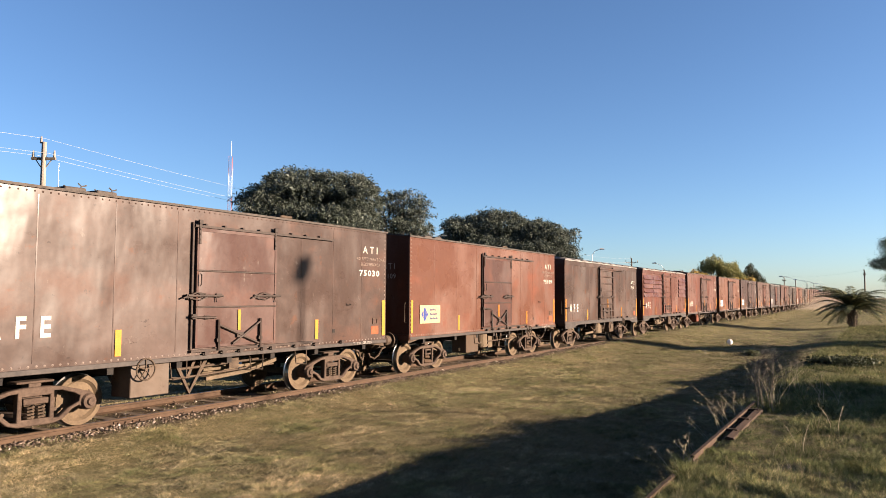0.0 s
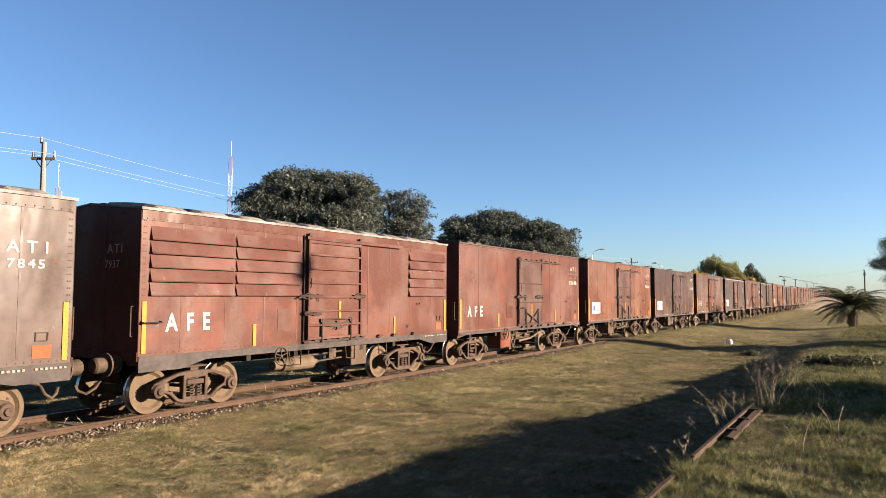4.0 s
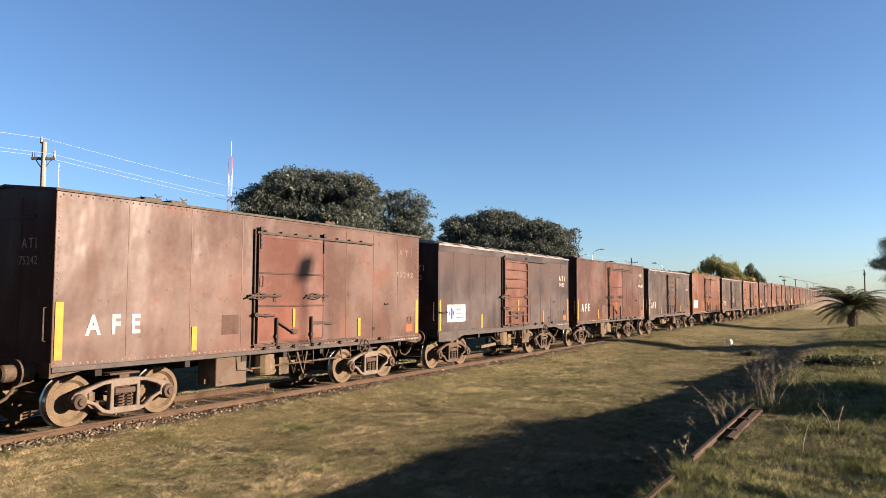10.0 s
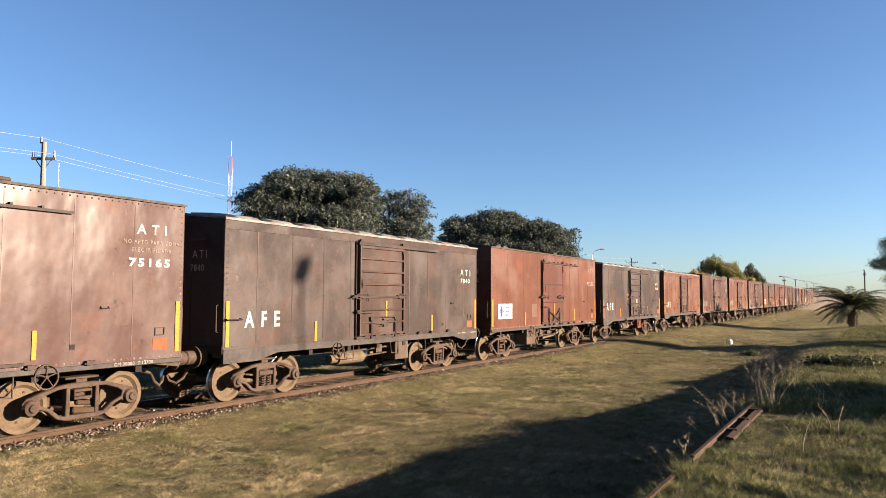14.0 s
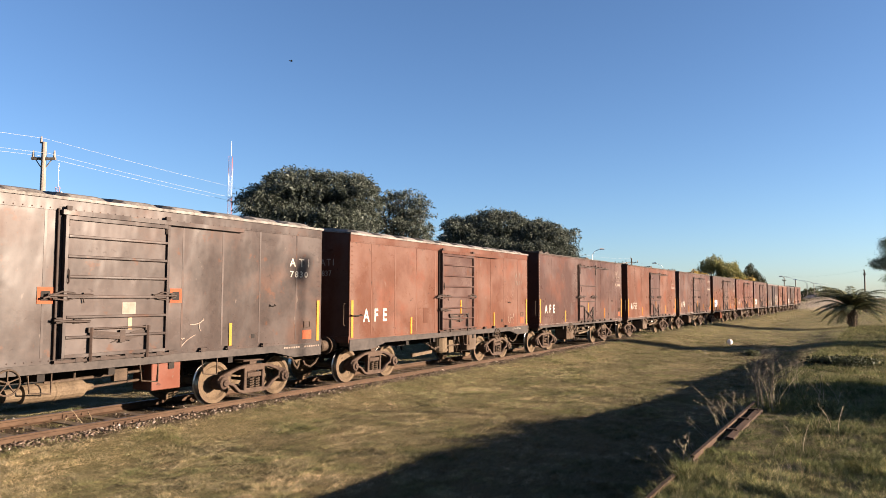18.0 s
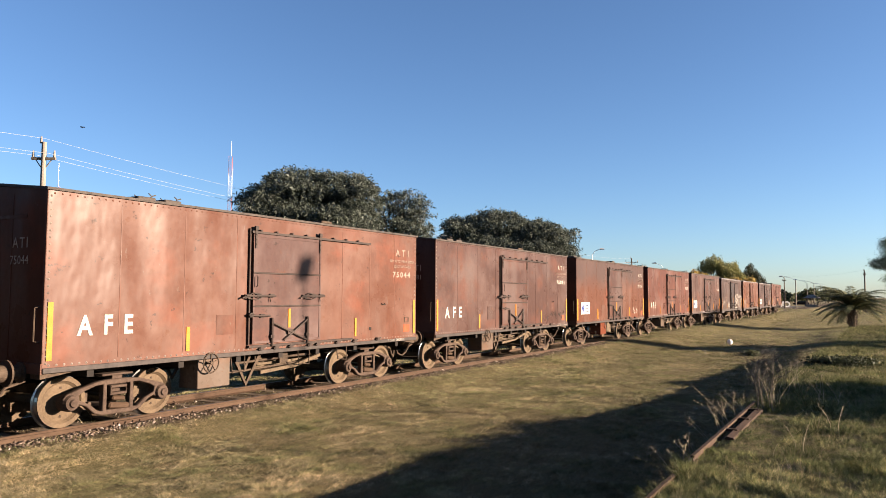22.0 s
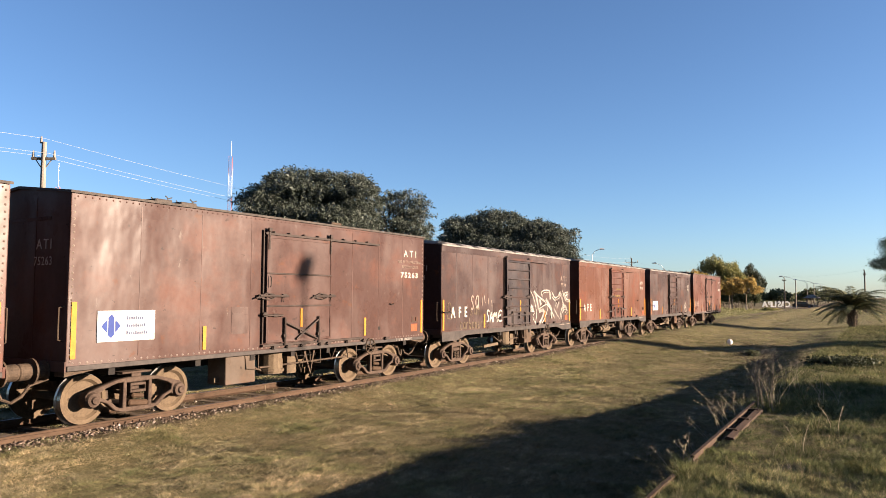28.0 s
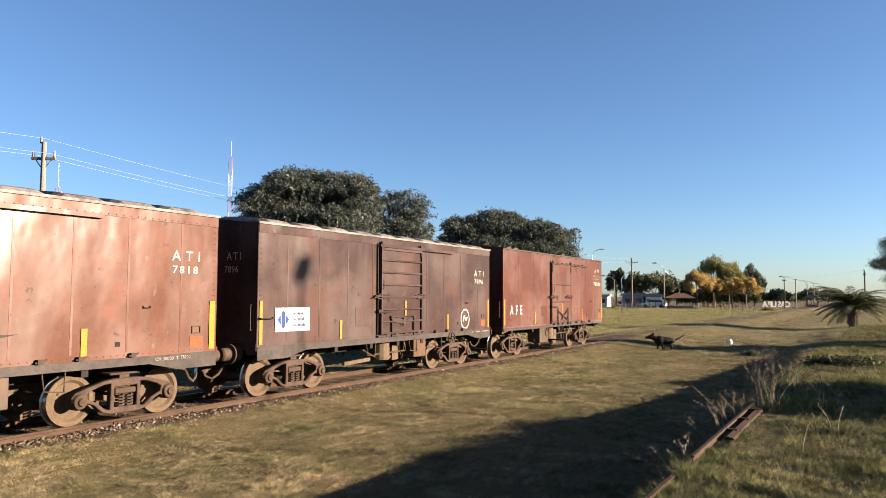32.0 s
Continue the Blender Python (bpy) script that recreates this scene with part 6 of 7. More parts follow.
# ---- palm on the platform edge ----
def palm(x, y):
    rng = np.random.default_rng(77)
    z = ground_z(x, y)
    t = thing("palm", "young date palm with arching grey-green fronds", "palm tree", at=pose(x, y, z))
    bm = fresh()
    tube(bm, [(0, 0, -0.2), (0.05, 0, 0.6), (0.0, 0.05, 1.35)], 0.24, 10, 0.34)
    for k in range(48):
        a, zz = k * 2.4, 0.1 + 0.022 * k
        d = Vector((math.cos(a), math.sin(a), 0))
        tube(bm, [d * 0.26 + Vector((0, 0, zz)), d * 0.42 + Vector((0, 0, zz + 0.16))], 0.06, 4, 0.02)
    part("trunk", bm, BARK, t)
    for i in range(74):
        a = i * 2.39996 + rng.uniform(-0.2, 0.2)
        up = 1.55 * rng.uniform(0.0, 1.0) ** 0.75
        ln = rng.uniform(2.9, 3.4) * (0.86 + 0.10 * up)
        out = Vector((math.cos(a), math.sin(a), 0))
        pts = []
        for k in range(11):
            s = k / 10
            el = up - s * (1.0 + 0.42 * up)
            if k == 0:
                q = Vector((0, 0, 1.38)) + out * 0.15
            else:
                q = pts[-1] + (out * math.cos(el) + Vector((0, 0, math.sin(el)))) * ln / 10
            pts.append(q)
        bm = fresh()
        tube(bm, pts, 0.028, 4, 0.006)
        side = out.cross(Vector((0, 0, 1)))
        for k in range(2, 44):
            s = k / 44
            j = min(9, int(s * 10))
            q = pts[j].lerp(pts[j + 1], s * 10 - j)
            dr = (pts[j + 1] - pts[j]).normalized()
            l = 0.46 * math.sin(math.pi * (0.12 + 0.85 * s)) + 0.06
            for sg in (-1, 1):
                tip = q + (side * sg * 0.75 + dr * 0.6 + Vector((0, 0, -0.25 + rng.uniform(-0.15, 0.15)))).normalized() * l
                mid = q.lerp(tip, 0.4)
                w = dr * 0.034
                vs = [bm.verts.new(v) for v in (q - w * 0.4, q + w * 0.4, mid + w, tip, mid - w)]
                bm.faces.new(vs)
        part("frond", bm, PALMLEAF, t)


PALMLEAF = leaf_material("palm_leaflets", (0.05, 0.058, 0.03), (0.085, 0.092, 0.048), (0.14, 0.14, 0.08))
palm(65.0, 1.5)

# evergreen past the platform end, then two unseen trees added to shade the grass
_tall = [(0.2, 2.0, 4.9, 1.0, 1.1, 0.7), (-0.4, 3.0, 4.4, 0.9, 0.8, 0.40), (0, 0.6, 6.0, 1.4, 1.4, 0.9), (0.5, 2.5, 5.9, 0.8, 0.7, 0.5), (0, 2.1, 3.2, 0.9, 0.9, 0.5), (0, 1.4, 1.9, 1.2, 1.2, 0.7), (0, -1.6, 5.6, 2.0, 2.0, 1.4), (0.2, 1.5, 1.5, 1.1, 1.0, 0.4)]
tree(51, 200.0, -11.5, [tuple(3.2 * v for v in (lobe[0], lobe[1], lobe[2] - 1.2, *lobe[3:])) for lobe in _tall], LEAF_FAR, "tall dark evergreen tree with layered branches", 70000, 0.13, 0.6)
tree(52, 44.0, -8.6, [(0, 0, 2.6, 1.0, 1.0, 1.0), (0.2, 0.3, 3.6, 0.8, 0.8, 0.9), (-1.4, 0, 2.7, 1.0, 1.0, 0.55), (-2.7, 0.2, 2.3, 1.0, 1.0, 0.5), (-3.8, 0.1, 2.0, 0.8, 0.8, 0.4), (1.1, 0, 2.2, 0.9, 0.9, 0.6)], LEAF_FAR, "spreading dark tree, unseen, shaped to shade the grass", 7000, 0.14, 0.12)
tree(53, 51.0, -10.0, [(0, 0, 1.3, 1.2, 1.2, 0.6), (0.2, -0.3, 1.9, 0.9, 0.9, 0.5)], LEAF_FAR, "small dark tree, unseen, placed to shade the platform", 2500, 0.14, 0.12)
# unseen hedge, sized so its shadow lays a dark band across the platform
tree(54, 14.7, -1.95, [(0, 0, 0.42, 1.2, 0.5, 0.40), (1.6, 0.1, 0.42, 1.1, 0.5, 0.38), (-1.6, 0.1, 0.40, 1.1, 0.5, 0.38)], LEAF_BUSH, "low dense hedge bush added out of view to shade the platform", 14000, 0.05, 0.06, name="bush")
tree(55, 23.5, 0.9, [(0, 0, 0.12, 0.75, 0.7, 0.14), (0.5, -0.4, 0.10, 0.5, 0.5, 0.12)], LEAF_BUSH, "low dark weedy bush on the platform", 4000, 0.045, 0.03, name="bush")
tree(56, 140.0, 15.9, [(0, 0, 0.2, 1.0, 1.1, 0.28), (0.2, -0.5, 0.15, 0.8, 0.8, 0.22)], LEAF_GREEN, "pale roadside bush near the sign", 900, 0.2, 0.06, name="bush")

# the platform lamp whose shadow falls on the wagons
_lamp = thing("platform_lamp", "grey platform lamp post with a boxy head", "lamp post", at=pose(23.58, -16.93, ground_z(23.58, -16.93)))
bm = fresh()
tube(bm, [(0, 0, -0.2), (0, 0, 8.15)], 0.045, 8)
part("post", bm, GALV, _lamp)
bm = fresh()
box(bm, -0.19, 0.19, -0.19, 0.19, 8.13, 8.66)
bevel(bm, 0.04)
for _v in bm.verts:
    _v.co.x += 0.32 * (_v.co.z - 8.36)
part("lamp_head", bm, GALV, _lamp)


# ---- small things on the grass ----
bm = fresh()
bmesh.ops.create_icosphere(bm, subdivisions=3, radius=0.145)
for _v in bm.verts:
    _v.co *= 1 + 0.05 * noise.noise(_v.co * 9)
tagged(part("ball", bm, WHITEPAINT, None, at=pose(40.6, 6.55, ground_z(40.6, 6.55) + 0.138), smooth=True), "white ball lying on the grass", "ball")
bm = fresh()
_p = [(-0.36, 0.05, 0.0), (-0.26, 0.02, 0.14), (-0.05, 0.0, 0.20), (0.18, 0.0, 0.17), (0.34, -0.05, 0.03)]
tube(bm, _p, 0.022, 6, 0.012)
tagged(part("dry_branch", bm, CONCRETE, None, at=pose(33.4, 6.7, ground_z(33.4, 6.7), 0, 0, 80)), "bleached dry branch lying on the grass", "branch")
# dark tuft of weeds on the grass
tree(57, 33.7, 4.5, [(0, 0, 0.10, 0.22, 0.25, 0.12), (0.1, 0.25, 0.08, 0.18, 0.2, 0.09)], LEAF_FAR, "small dark tuft of weeds on the grass", 700, 0.05, 0.02, name="bush")


# ---- platform edge ----
EDGE = thing("platform_edge_rail", "old rusty rail along the grassy platform edge", "rail")
bm = fresh()
_pr = [(-0.055, 0.0), (0.055, 0.0), (0.055, 0.015), (0.012, 0.03), (0.012, 0.10), (0.034, 0.112), (0.034, 0.145), (-0.034, 0.145), (-0.034, 0.112), (-0.012, 0.10), (-0.012, 0.03), (-0.055, 0.015)]
extrude(bm, [(1.575 + y * 0.5, 0.555 + z * 0.58) for y, z in _pr], "x", 7.5, 11.85)
part("upper_rail", bm, RAILSIDE, EDGE, "rusty upper rail, half buried")
bm = fresh()
extrude(bm, [(1.585 + y * 0.5, 0.525 + z * 0.58) for y, z in _pr], "x", 5.5, 6.75)
part("upper_rail", bm, RAILSIDE, EDGE, "rusty rail end sunk in the grass")
bm = fresh()
extrude(bm, [(1.39, 0.46), (1.49, 0.46), (1.49, 0.605), (1.475, 0.62), (1.405, 0.61), (1.39, 0.59)], "x", 8.8, 11.25)
part("lower_beam", bm, RAILSIDE, EDGE, "rusty lower beam")
for _x in (9.3, 10.2, 11.1):
    bm = fresh()
    box(bm, _x - 0.03, _x + 0.03, 1.43, 1.57, 0.60, 0.63)
    part("tie_plate", bm, RAILSIDE, EDGE)
COPING = simple("mossy_old_stone", (0.0576, 0.04896, 0.03744), (0.1267, 0.1094, 0.0864), 0.95, 0.0, 3, 0.6)
_cope = thing("platform_wall", "low crumbling stone platform edge under grass", "wall", kind="structure")
for _i in range(26):
    bm = fresh()
    _x = 1.0 + _i * 0.55
    box(bm, _x, _x + 0.53, 1.44, 1.70 + random.uniform(0, 0.03), -0.34, 0.40)
    box(bm, _x + 0.01, _x + 0.52, 1.42, 1.72 + random.uniform(0, 0.03), 0.41, (0.50 if _x < 8.6 else 0.47) + random.uniform(-0.02, 0.02))
    bevel(bm, 0.02)
    part("stone", bm, COPING, _cope)


# ---- grass ----
def blade_material(name, stops, mottled=1.0):
    m, nt, p = material(name)
    g = nt.nodes.new("ShaderNodeNewGeometry")
    col = ramp(nt, g.outputs["Random Per Island"], stops)
    tc = nt.nodes.new("ShaderNodeTexCoord").outputs["Object"]
    patch = noise_tex(nt, tc, 1.1, 4)
    col = mix(nt, ramp(nt, patch, [(0.46, (0, 0, 0)), (0.60, (0.8, 0.8, 0.8))]), col, mix(nt, 0.55, col, (0.050, 0.070, 0.019)))
    drift = noise_tex(nt, tc, 0.7, 5, (0.6, 1, 1), 0.65)
    col = mix(nt, ramp(nt, drift, [(0.48, (0, 0, 0)), (0.60, (0.7 * mottled,) * 3)]), col, mix(nt, 1.0, col, (1.8, 1.65, 1.75), "MULTIPLY"))
    worn = noise_tex(nt, tc, 2.3, 4, (0.6, 1, 1), 0.6)
    col = mix(nt, ramp(nt, worn, [(0.50, (0, 0, 0)), (0.62, (0.8 * mottled,) * 3)]), col, mix(nt, 1.0, col, (0.50, 0.50, 0.45), "MULTIPLY"))
    tuft = noise_tex(nt, tc, 7.0, 3, (0.5, 1, 1), 0.6)
    col = mix(nt, ramp(nt, tuft, [(0.48, (0, 0, 0)), (0.60, (0.75 * mottled,) * 3)]), col, mix(nt, 1.0, col, (1.6, 1.48, 1.42), "MULTIPLY"))
    nt.links.new(col, p.inputs["Base Color"])
    p.inputs["Roughness"].default_value = 0.8
    p.inputs["Specular IOR Level"].default_value = 0.08
    return m


LAWN = blade_material("dry_lawn_blades", [(0.0, (0.078, 0.078, 0.036)), (0.3, (0.105, 0.096, 0.049)), (0.7, (0.152, 0.128, 0.076)), (1.0, (0.205, 0.170, 0.112))])
LITTER = blade_material("bleached_straw_litter", [(0.0, (0.13, 0.105, 0.062)), (0.6, (0.20, 0.165, 0.105)), (1.0, (0.30, 0.26, 0.18))])
OLIVE = blade_material("olive_lawn_blades", [(0.0, (0.175, 0.174, 0.080)), (0.5, (0.225, 0.212, 0.104)), (1.0, (0.285, 0.255, 0.138))], 0.4)
VERGE = blade_material("green_verge_blades", [(0.0, (0.150, 0.160, 0.062)), (0.5, (0.205, 0.200, 0.085)), (1.0, (0.265, 0.240, 0.122))], 0.4)
TALL = blade_material("green_tall_blades", [(0.0, (0.030, 0.040, 0.015)), (0.4, (0.076, 0.086, 0.031)), (0.7, (0.132, 0.132, 0.054)), (1.0, (0.225, 0.200, 0.105))])


def triangles_to_mesh(name, tri, mat):
    n = len(tri) // 3
    me = bpy.data.meshes.new(name)
    me.vertices.add(len(tri))
    me.vertices.foreach_set("co", tri.astype(np.float32).ravel())
    me.loops.add(len(tri))
    me.loops.foreach_set("vertex_index", np.arange(len(tri), dtype=np.int32))
    me.polygons.add(n)
    me.polygons.foreach_set("loop_start", np.arange(0, len(tri), 3, dtype=np.int32))
    me.update(calc_edges=True)
    me.materials.append(mat)
    return me


def blades(seed, count, r0, r1, keep, hgt, wid, lean, tufts=0.0, grow=0.75):
    """Grass blades, denser near the platform: keep(x, y) tells where; tufts: how far height follows patches."""
    rng = np.random.default_rng(seed)
    a = np.radians(rng.uniform(-3, 64, count))
    r = np.exp(rng.uniform(np.log(r0), np.log(r1), count))
    x, y = r * np.cos(a), r * np.sin(a)
    ok = keep(x, y, rng)
    x, y, r = x[ok], y[ok], r[ok]
    patch = np.array([noise.noise((float(p) * 0.8, float(q) * 0.8, 7.0)) + 0.5 * noise.noise((float(p) * 2.6, float(q) * 2.6, 2.0)) for p, q in zip(x, y)])
    ok = rng.random(len(x)) < np.clip(0.95 + patch * 0.8, 0.75, 1.0)
    x, y, r, patch = x[ok], y[ok], r[ok], patch[ok]
    n = len(x)
    z = np.array([ground_z(float(p), float(q)) for p, q in zip(x, y)])
    h = hgt * rng.uniform(0.5, 1.5, n) * (1 + r / 60) * np.clip(1 - 0.25 * tufts + tufts * 1.4 * patch, 0.55, 2.6)
    if grow < 0.9 and hgt < 0.05:
        clump = np.array([noise.noise((float(p) * 3.4, float(q) * 6.5, 4.0)) for p, q in zip(x, y)])
        h *= np.clip(1 + 1.7 * clump, 0.35, 2.4)
    h[(x > 8.2) & (x < 12.2) & (y > 0.95) & (y < 1.9)] *= 0.35
    w = wid * rng.uniform(0.6, 1.5, n) * (r / 8) ** grow
    t = rng.uniform(0, math.tau, n)
    tip = rng.normal(0, lean, (n, 2)) * h[:, None]
    base = np.stack([x, y, z - 0.01], 1)
    sx = np.stack([np.cos(t) * w, np.sin(t) * w, np.zeros(n)], 1)
    top = np.stack([x + tip[:, 0], y + tip[:, 1], z + h], 1)
    return np.stack([base - sx, base + sx, top], 1).reshape(-1, 3)


def on_lawn(x, y, rng):
    d = np.abs(y - TRACK_Y)
    return (y > 1.75) & ~((y > 15.6) & (x > 36)) & ((d > 1.5) | ((d > 0.95) & (rng.random(len(x)) < 0.22)) | (x > 42) | ((d < 0.6) & (rng.random(len(x)) < 0.05)))


def on_verge(x, y, rng):
    return (y > 15.6) & (x > 36) & (x < 170)


def on_platform(x, y, rng):
    return (y < 1.75) & (y > -4) & ~((x > 8.4) & (x < 11.9) & (y > 1.42) & (rng.random(len(x)) < 0.8))


def on_far_lawn(x, y, rng):
    return (on_lawn(x, y, rng) & (x > 15)) | ((x > 38) & (y < 1.75) & (y > -7))


for _nm, _tri, _mat, _lab in (
        ("lawn_grass", blades(1, 1300000, 7.0, 46, on_lawn, 0.020, 0.0031, 1.15, 0.8), LAWN, "short dry mown grass blades"),
        ("straw_litter", blades(7, 45000, 7.0, 40, on_lawn, 0.016, 0.0030, 2.6, 0.3), LITTER, "bleached cut straw lying on the mown grass"),
        ("far_lawn_grass", blades(5, 1000000, 15, 150, on_far_lawn, 0.015, 0.0030, 1.2, 0.8, 0.8), OLIVE, "olive mown grass further along the track"),
        ("verge_grass", blades(3, 800000, 38, 150, on_verge, 0.032, 0.0028, 0.9, 0.5, 0.8), VERGE, "green grass on the far verge"),
        ("platform_seed_stalks", blades(8, 20000, 4.5, 45, on_platform, 0.13, 0.0014, 0.45, 0.7), LITTER, "thin straw seed stalks standing in the platform grass"),
        ("platform_grass", blades(2, 2000000, 4.5, 70, on_platform, 0.042, 0.0026, 1.05, 1.35), TALL, "tall green and straw grass on the platform")):
    tagged(new(_nm, triangles_to_mesh(_nm, _tri, _mat)), _lab, "grass", kind="stuff")


# weeds along the edge: dry stalks with seed heads
STRAW = simple("dry_stalk", (0.1836, 0.1512, 0.0972), (0.324, 0.27, 0.1836), 0.8, 0.0, 8, 0)


def weed(seed, x, y, n, h, label, green=0, bias=0.0):
    rng = np.random.default_rng(seed)
    t = thing("weed", label, "weed", "weeds on the platform edge", at=pose(x, y, ground_z(x, y) - 0.02))
    for i in range(n):
        bm = fresh()
        a = rng.uniform(0, math.tau)
        l = h * rng.uniform(0.55, 1.1)
        b = Vector((rng.uniform(-0.30, 0.30), rng.uniform(-0.16, 0.16), 0))
        ln = rng.uniform(0.05, 0.75) * l
        pts = [b + Vector((math.cos(a) * ln * s * s, math.sin(a) * ln * s * s + bias * l * s, l * s)) for s in (0, 0.3, 0.6, 0.85, 1.0)]
        tube(bm, pts, 0.0036, 4, 0.0014)
        for k in range(9):
            q = pts[-1].lerp(pts[-2], k / 6)
            e = q + Vector((math.cos(a) * 0.01, math.sin(a) * 0.01, 0.022)) + Vector(rng.normal(size=3)) * 0.010
            tube(bm, [q, e], 0.0022, 3, 0.0008)
        part("stalk", bm, STRAW, t)
    if green:
        cnt = green
        bx = rng.normal(0, 0.20, (cnt, 2))
        hh = rng.uniform(0.04, 0.18, cnt) * (1.0 if h > 0.25 else 0.5)
        tt = rng.uniform(0, math.tau, cnt)
        w = 0.0022
        base = np.stack([bx[:, 0], bx[:, 1], np.zeros(cnt)], 1)
        sx = np.stack([np.cos(tt) * w, np.sin(tt) * w, np.zeros(cnt)], 1)
        tip = base + np.stack([bx[:, 0] * 0.4 + rng.normal(0, 0.45, cnt) * hh, bx[:, 1] * 0.4 + rng.normal(0, 0.45, cnt) * hh, hh], 1)
        ob = new("leaf_tuft", triangles_to_mesh("leaf_tuft", np.stack([base - sx, base + sx, tip], 1).reshape(-1, 3), TALL))
        ob.parent = t
        ob["kind"] = "stuff"


for _i, (_x, _y, _n, _h, _g) in enumerate(((11.9, 1.40, 9, 0.6, 900), (11.5, 1.30, 3, 0.5, 400), (11.4, 1.64, 4, 0.5, 60), (10.9, 1.64, 4, 0.62, 0), (10.4, 1.64, 4, 0.62, 0), (9.9, 1.64, 3, 0.50, 40), (9.2, 1.64, 3, 0.4, 160), (8.3, 1.64, 5, 0.45, 80), (7.8, 1.64, 4, 0.42, 60),
                                       (7.7, 1.70, 4, 0.5, 100), (7.1, 1.66, 3, 0.4, 120), (12.4, 0.6, 4, 0.4, 120), (13.2, 0.9, 4, 0.45, 100), (14.5, 1.2, 4, 0.5, 140), (16.0, 1.5, 5, 0.5, 200), (17.5, 1.6, 5, 0.45, 200), (19.5, 1.7, 6, 0.5, 260), (21.5, 1.8, 5, 0.45, 260), (9.9, 0.5, 3, 0.3, 140), (8.4, 0.8, 3, 0.28, 160))):
    weed(100 + _i, _x, _y, _n, _h, "clump of dry weed stalks with seed heads", _g, 0.45 if _y == 1.64 else 0.0)


for _i, (_x, _y, _g) in enumerate(((5.2, 12.5, 160), (6.6, 12.2, 120), (7.9, 12.45, 240), (8.4, 12.75, 140), (10.3, 12.3, 160), (13.0, 12.6, 200), (16.5, 12.4, 160))):
    weed(140 + _i, _x, _y, 2, 0.2, "small green weed growing between the rails", _g)

# dead shrub at the end of the edge rail
TWIG = simple("grey_dead_twig", (0.045, 0.039, 0.030), (0.095, 0.082, 0.064), 0.8, 0.0, 8, 0)
_shrub = thing("dead_shrub", "leafless grey dead shrub at the rail end", "shrub", at=pose(11.6, 1.38, ground_z(11.6, 1.38) - 0.02))
_rs = np.random.default_rng(31)
for _i in range(11):
    bm = fresh()
    _h = _rs.uniform(0.6, 0.95)
    _b = Vector((_rs.uniform(-0.06, 0.06), _rs.uniform(-0.12, 0.12), 0))
    _d = Vector((_rs.uniform(-0.1, 0.1), _rs.uniform(-0.14, 0.22), 1))
    _top = _b + _d * _h
    tube(bm, [_b, _b.lerp(_top, 0.5) + Vector((0, 0.015, 0)), _top], 0.0048, 5, 0.002)
    for _k in range(6):
        _q = _b.lerp(_top, _rs.uniform(0.25, 0.95))
        _s = _rs.choice((-1, 1, 1))
        _e = _q + Vector((_rs.uniform(-0.12, 0.12), _s * _rs.uniform(0.08, 0.26), _rs.uniform(0.06, 0.22)))
        tube(bm, [_q, _q.lerp(_e, 0.5) + Vector((0, 0, 0.015)), _e], 0.003, 4, 0.0015)
        tube(bm, [_q.lerp(_e, 0.6), _q.lerp(_e, 0.6) + Vector((_rs.uniform(-0.05, 0.05), _rs.uniform(-0.05, 0.05), 0.09))], 0.003, 4, 0.001)
    part("stem", bm, TWIG, _shrub)


# ---- ballast ----
def stones(seed, count):
    rng = np.random.default_rng(seed)
    out = []
    sides = rng.choice((-1, 1), count, p=(0.85, 0.15))
    x = np.exp(rng.uniform(np.log(4.0), np.log(34.0), count))
    y = TRACK_Y + sides * np.abs(rng.normal(1.04, 0.17, count))
    mid = rng.random(count) < 0.15
    y[mid] = TRACK_Y + rng.uniform(-0.65, 0.65, mid.sum())
    s = rng.uniform(0.010, 0.034, count) * (1 + x / 60)
    unit = np.array([(1, 0, 0), (0, 1, 0), (-1, 0, 0), (0, -1, 0), (0, 0, 1), (0, 0, -1)], float)
    tris = np.array([(0, 1, 4), (1, 2, 4), (2, 3, 4), (3, 0, 4), (1, 0, 5), (2, 1, 5), (3, 2, 5), (0, 3, 5)])
    for i in range(count):
        v = unit * rng.uniform(0.6, 1.3, (6, 3)) * s[i] + rng.normal(0, 0.2, (6, 3)) * s[i]
        c = math.cos(rng.uniform(0, 6.28))
        sn = math.sqrt(1 - c * c)
        v = np.stack([v[:, 0] * c - v[:, 1] * sn, v[:, 0] * sn + v[:, 1] * c, v[:, 2] * 0.7], 1)
        v += (x[i], y[i], ground_z(x[i], y[i]) + s[i] * 0.3)
        out.append(v[tris].reshape(-1, 3))
    return np.concatenate(out)


def stone_material():
    m, nt, p = material("mixed_ballast")
    g = nt.nodes.new("ShaderNodeNewGeometry")
    col = ramp(nt, g.outputs["Random Per Island"], [(0.0, (0.045, 0.031, 0.022)), (0.5, (0.082, 0.058, 0.043)), (0.88, (0.140, 0.108, 0.087)), (1.0, (0.28, 0.24, 0.21))])
    nt.links.new(col, p.inputs["Base Color"])
    p.inputs["Roughness"].default_value = 0.9
    p.inputs["Specular IOR Level"].default_value = 0.1
    return m


def stone_mesh(tri):
    me = triangles_to_mesh("ballast", tri, stone_material())
    bm = fresh()
    bm.from_mesh(me)
    bmesh.ops.remove_doubles(bm, verts=bm.verts, dist=1e-5)
    bm.to_mesh(me)
    bm.free()
    return me


tagged(new("ballast", stone_mesh(stones(4, 3000))), "scattered pale ballast stones along the rails", "gravel", kind="stuff")


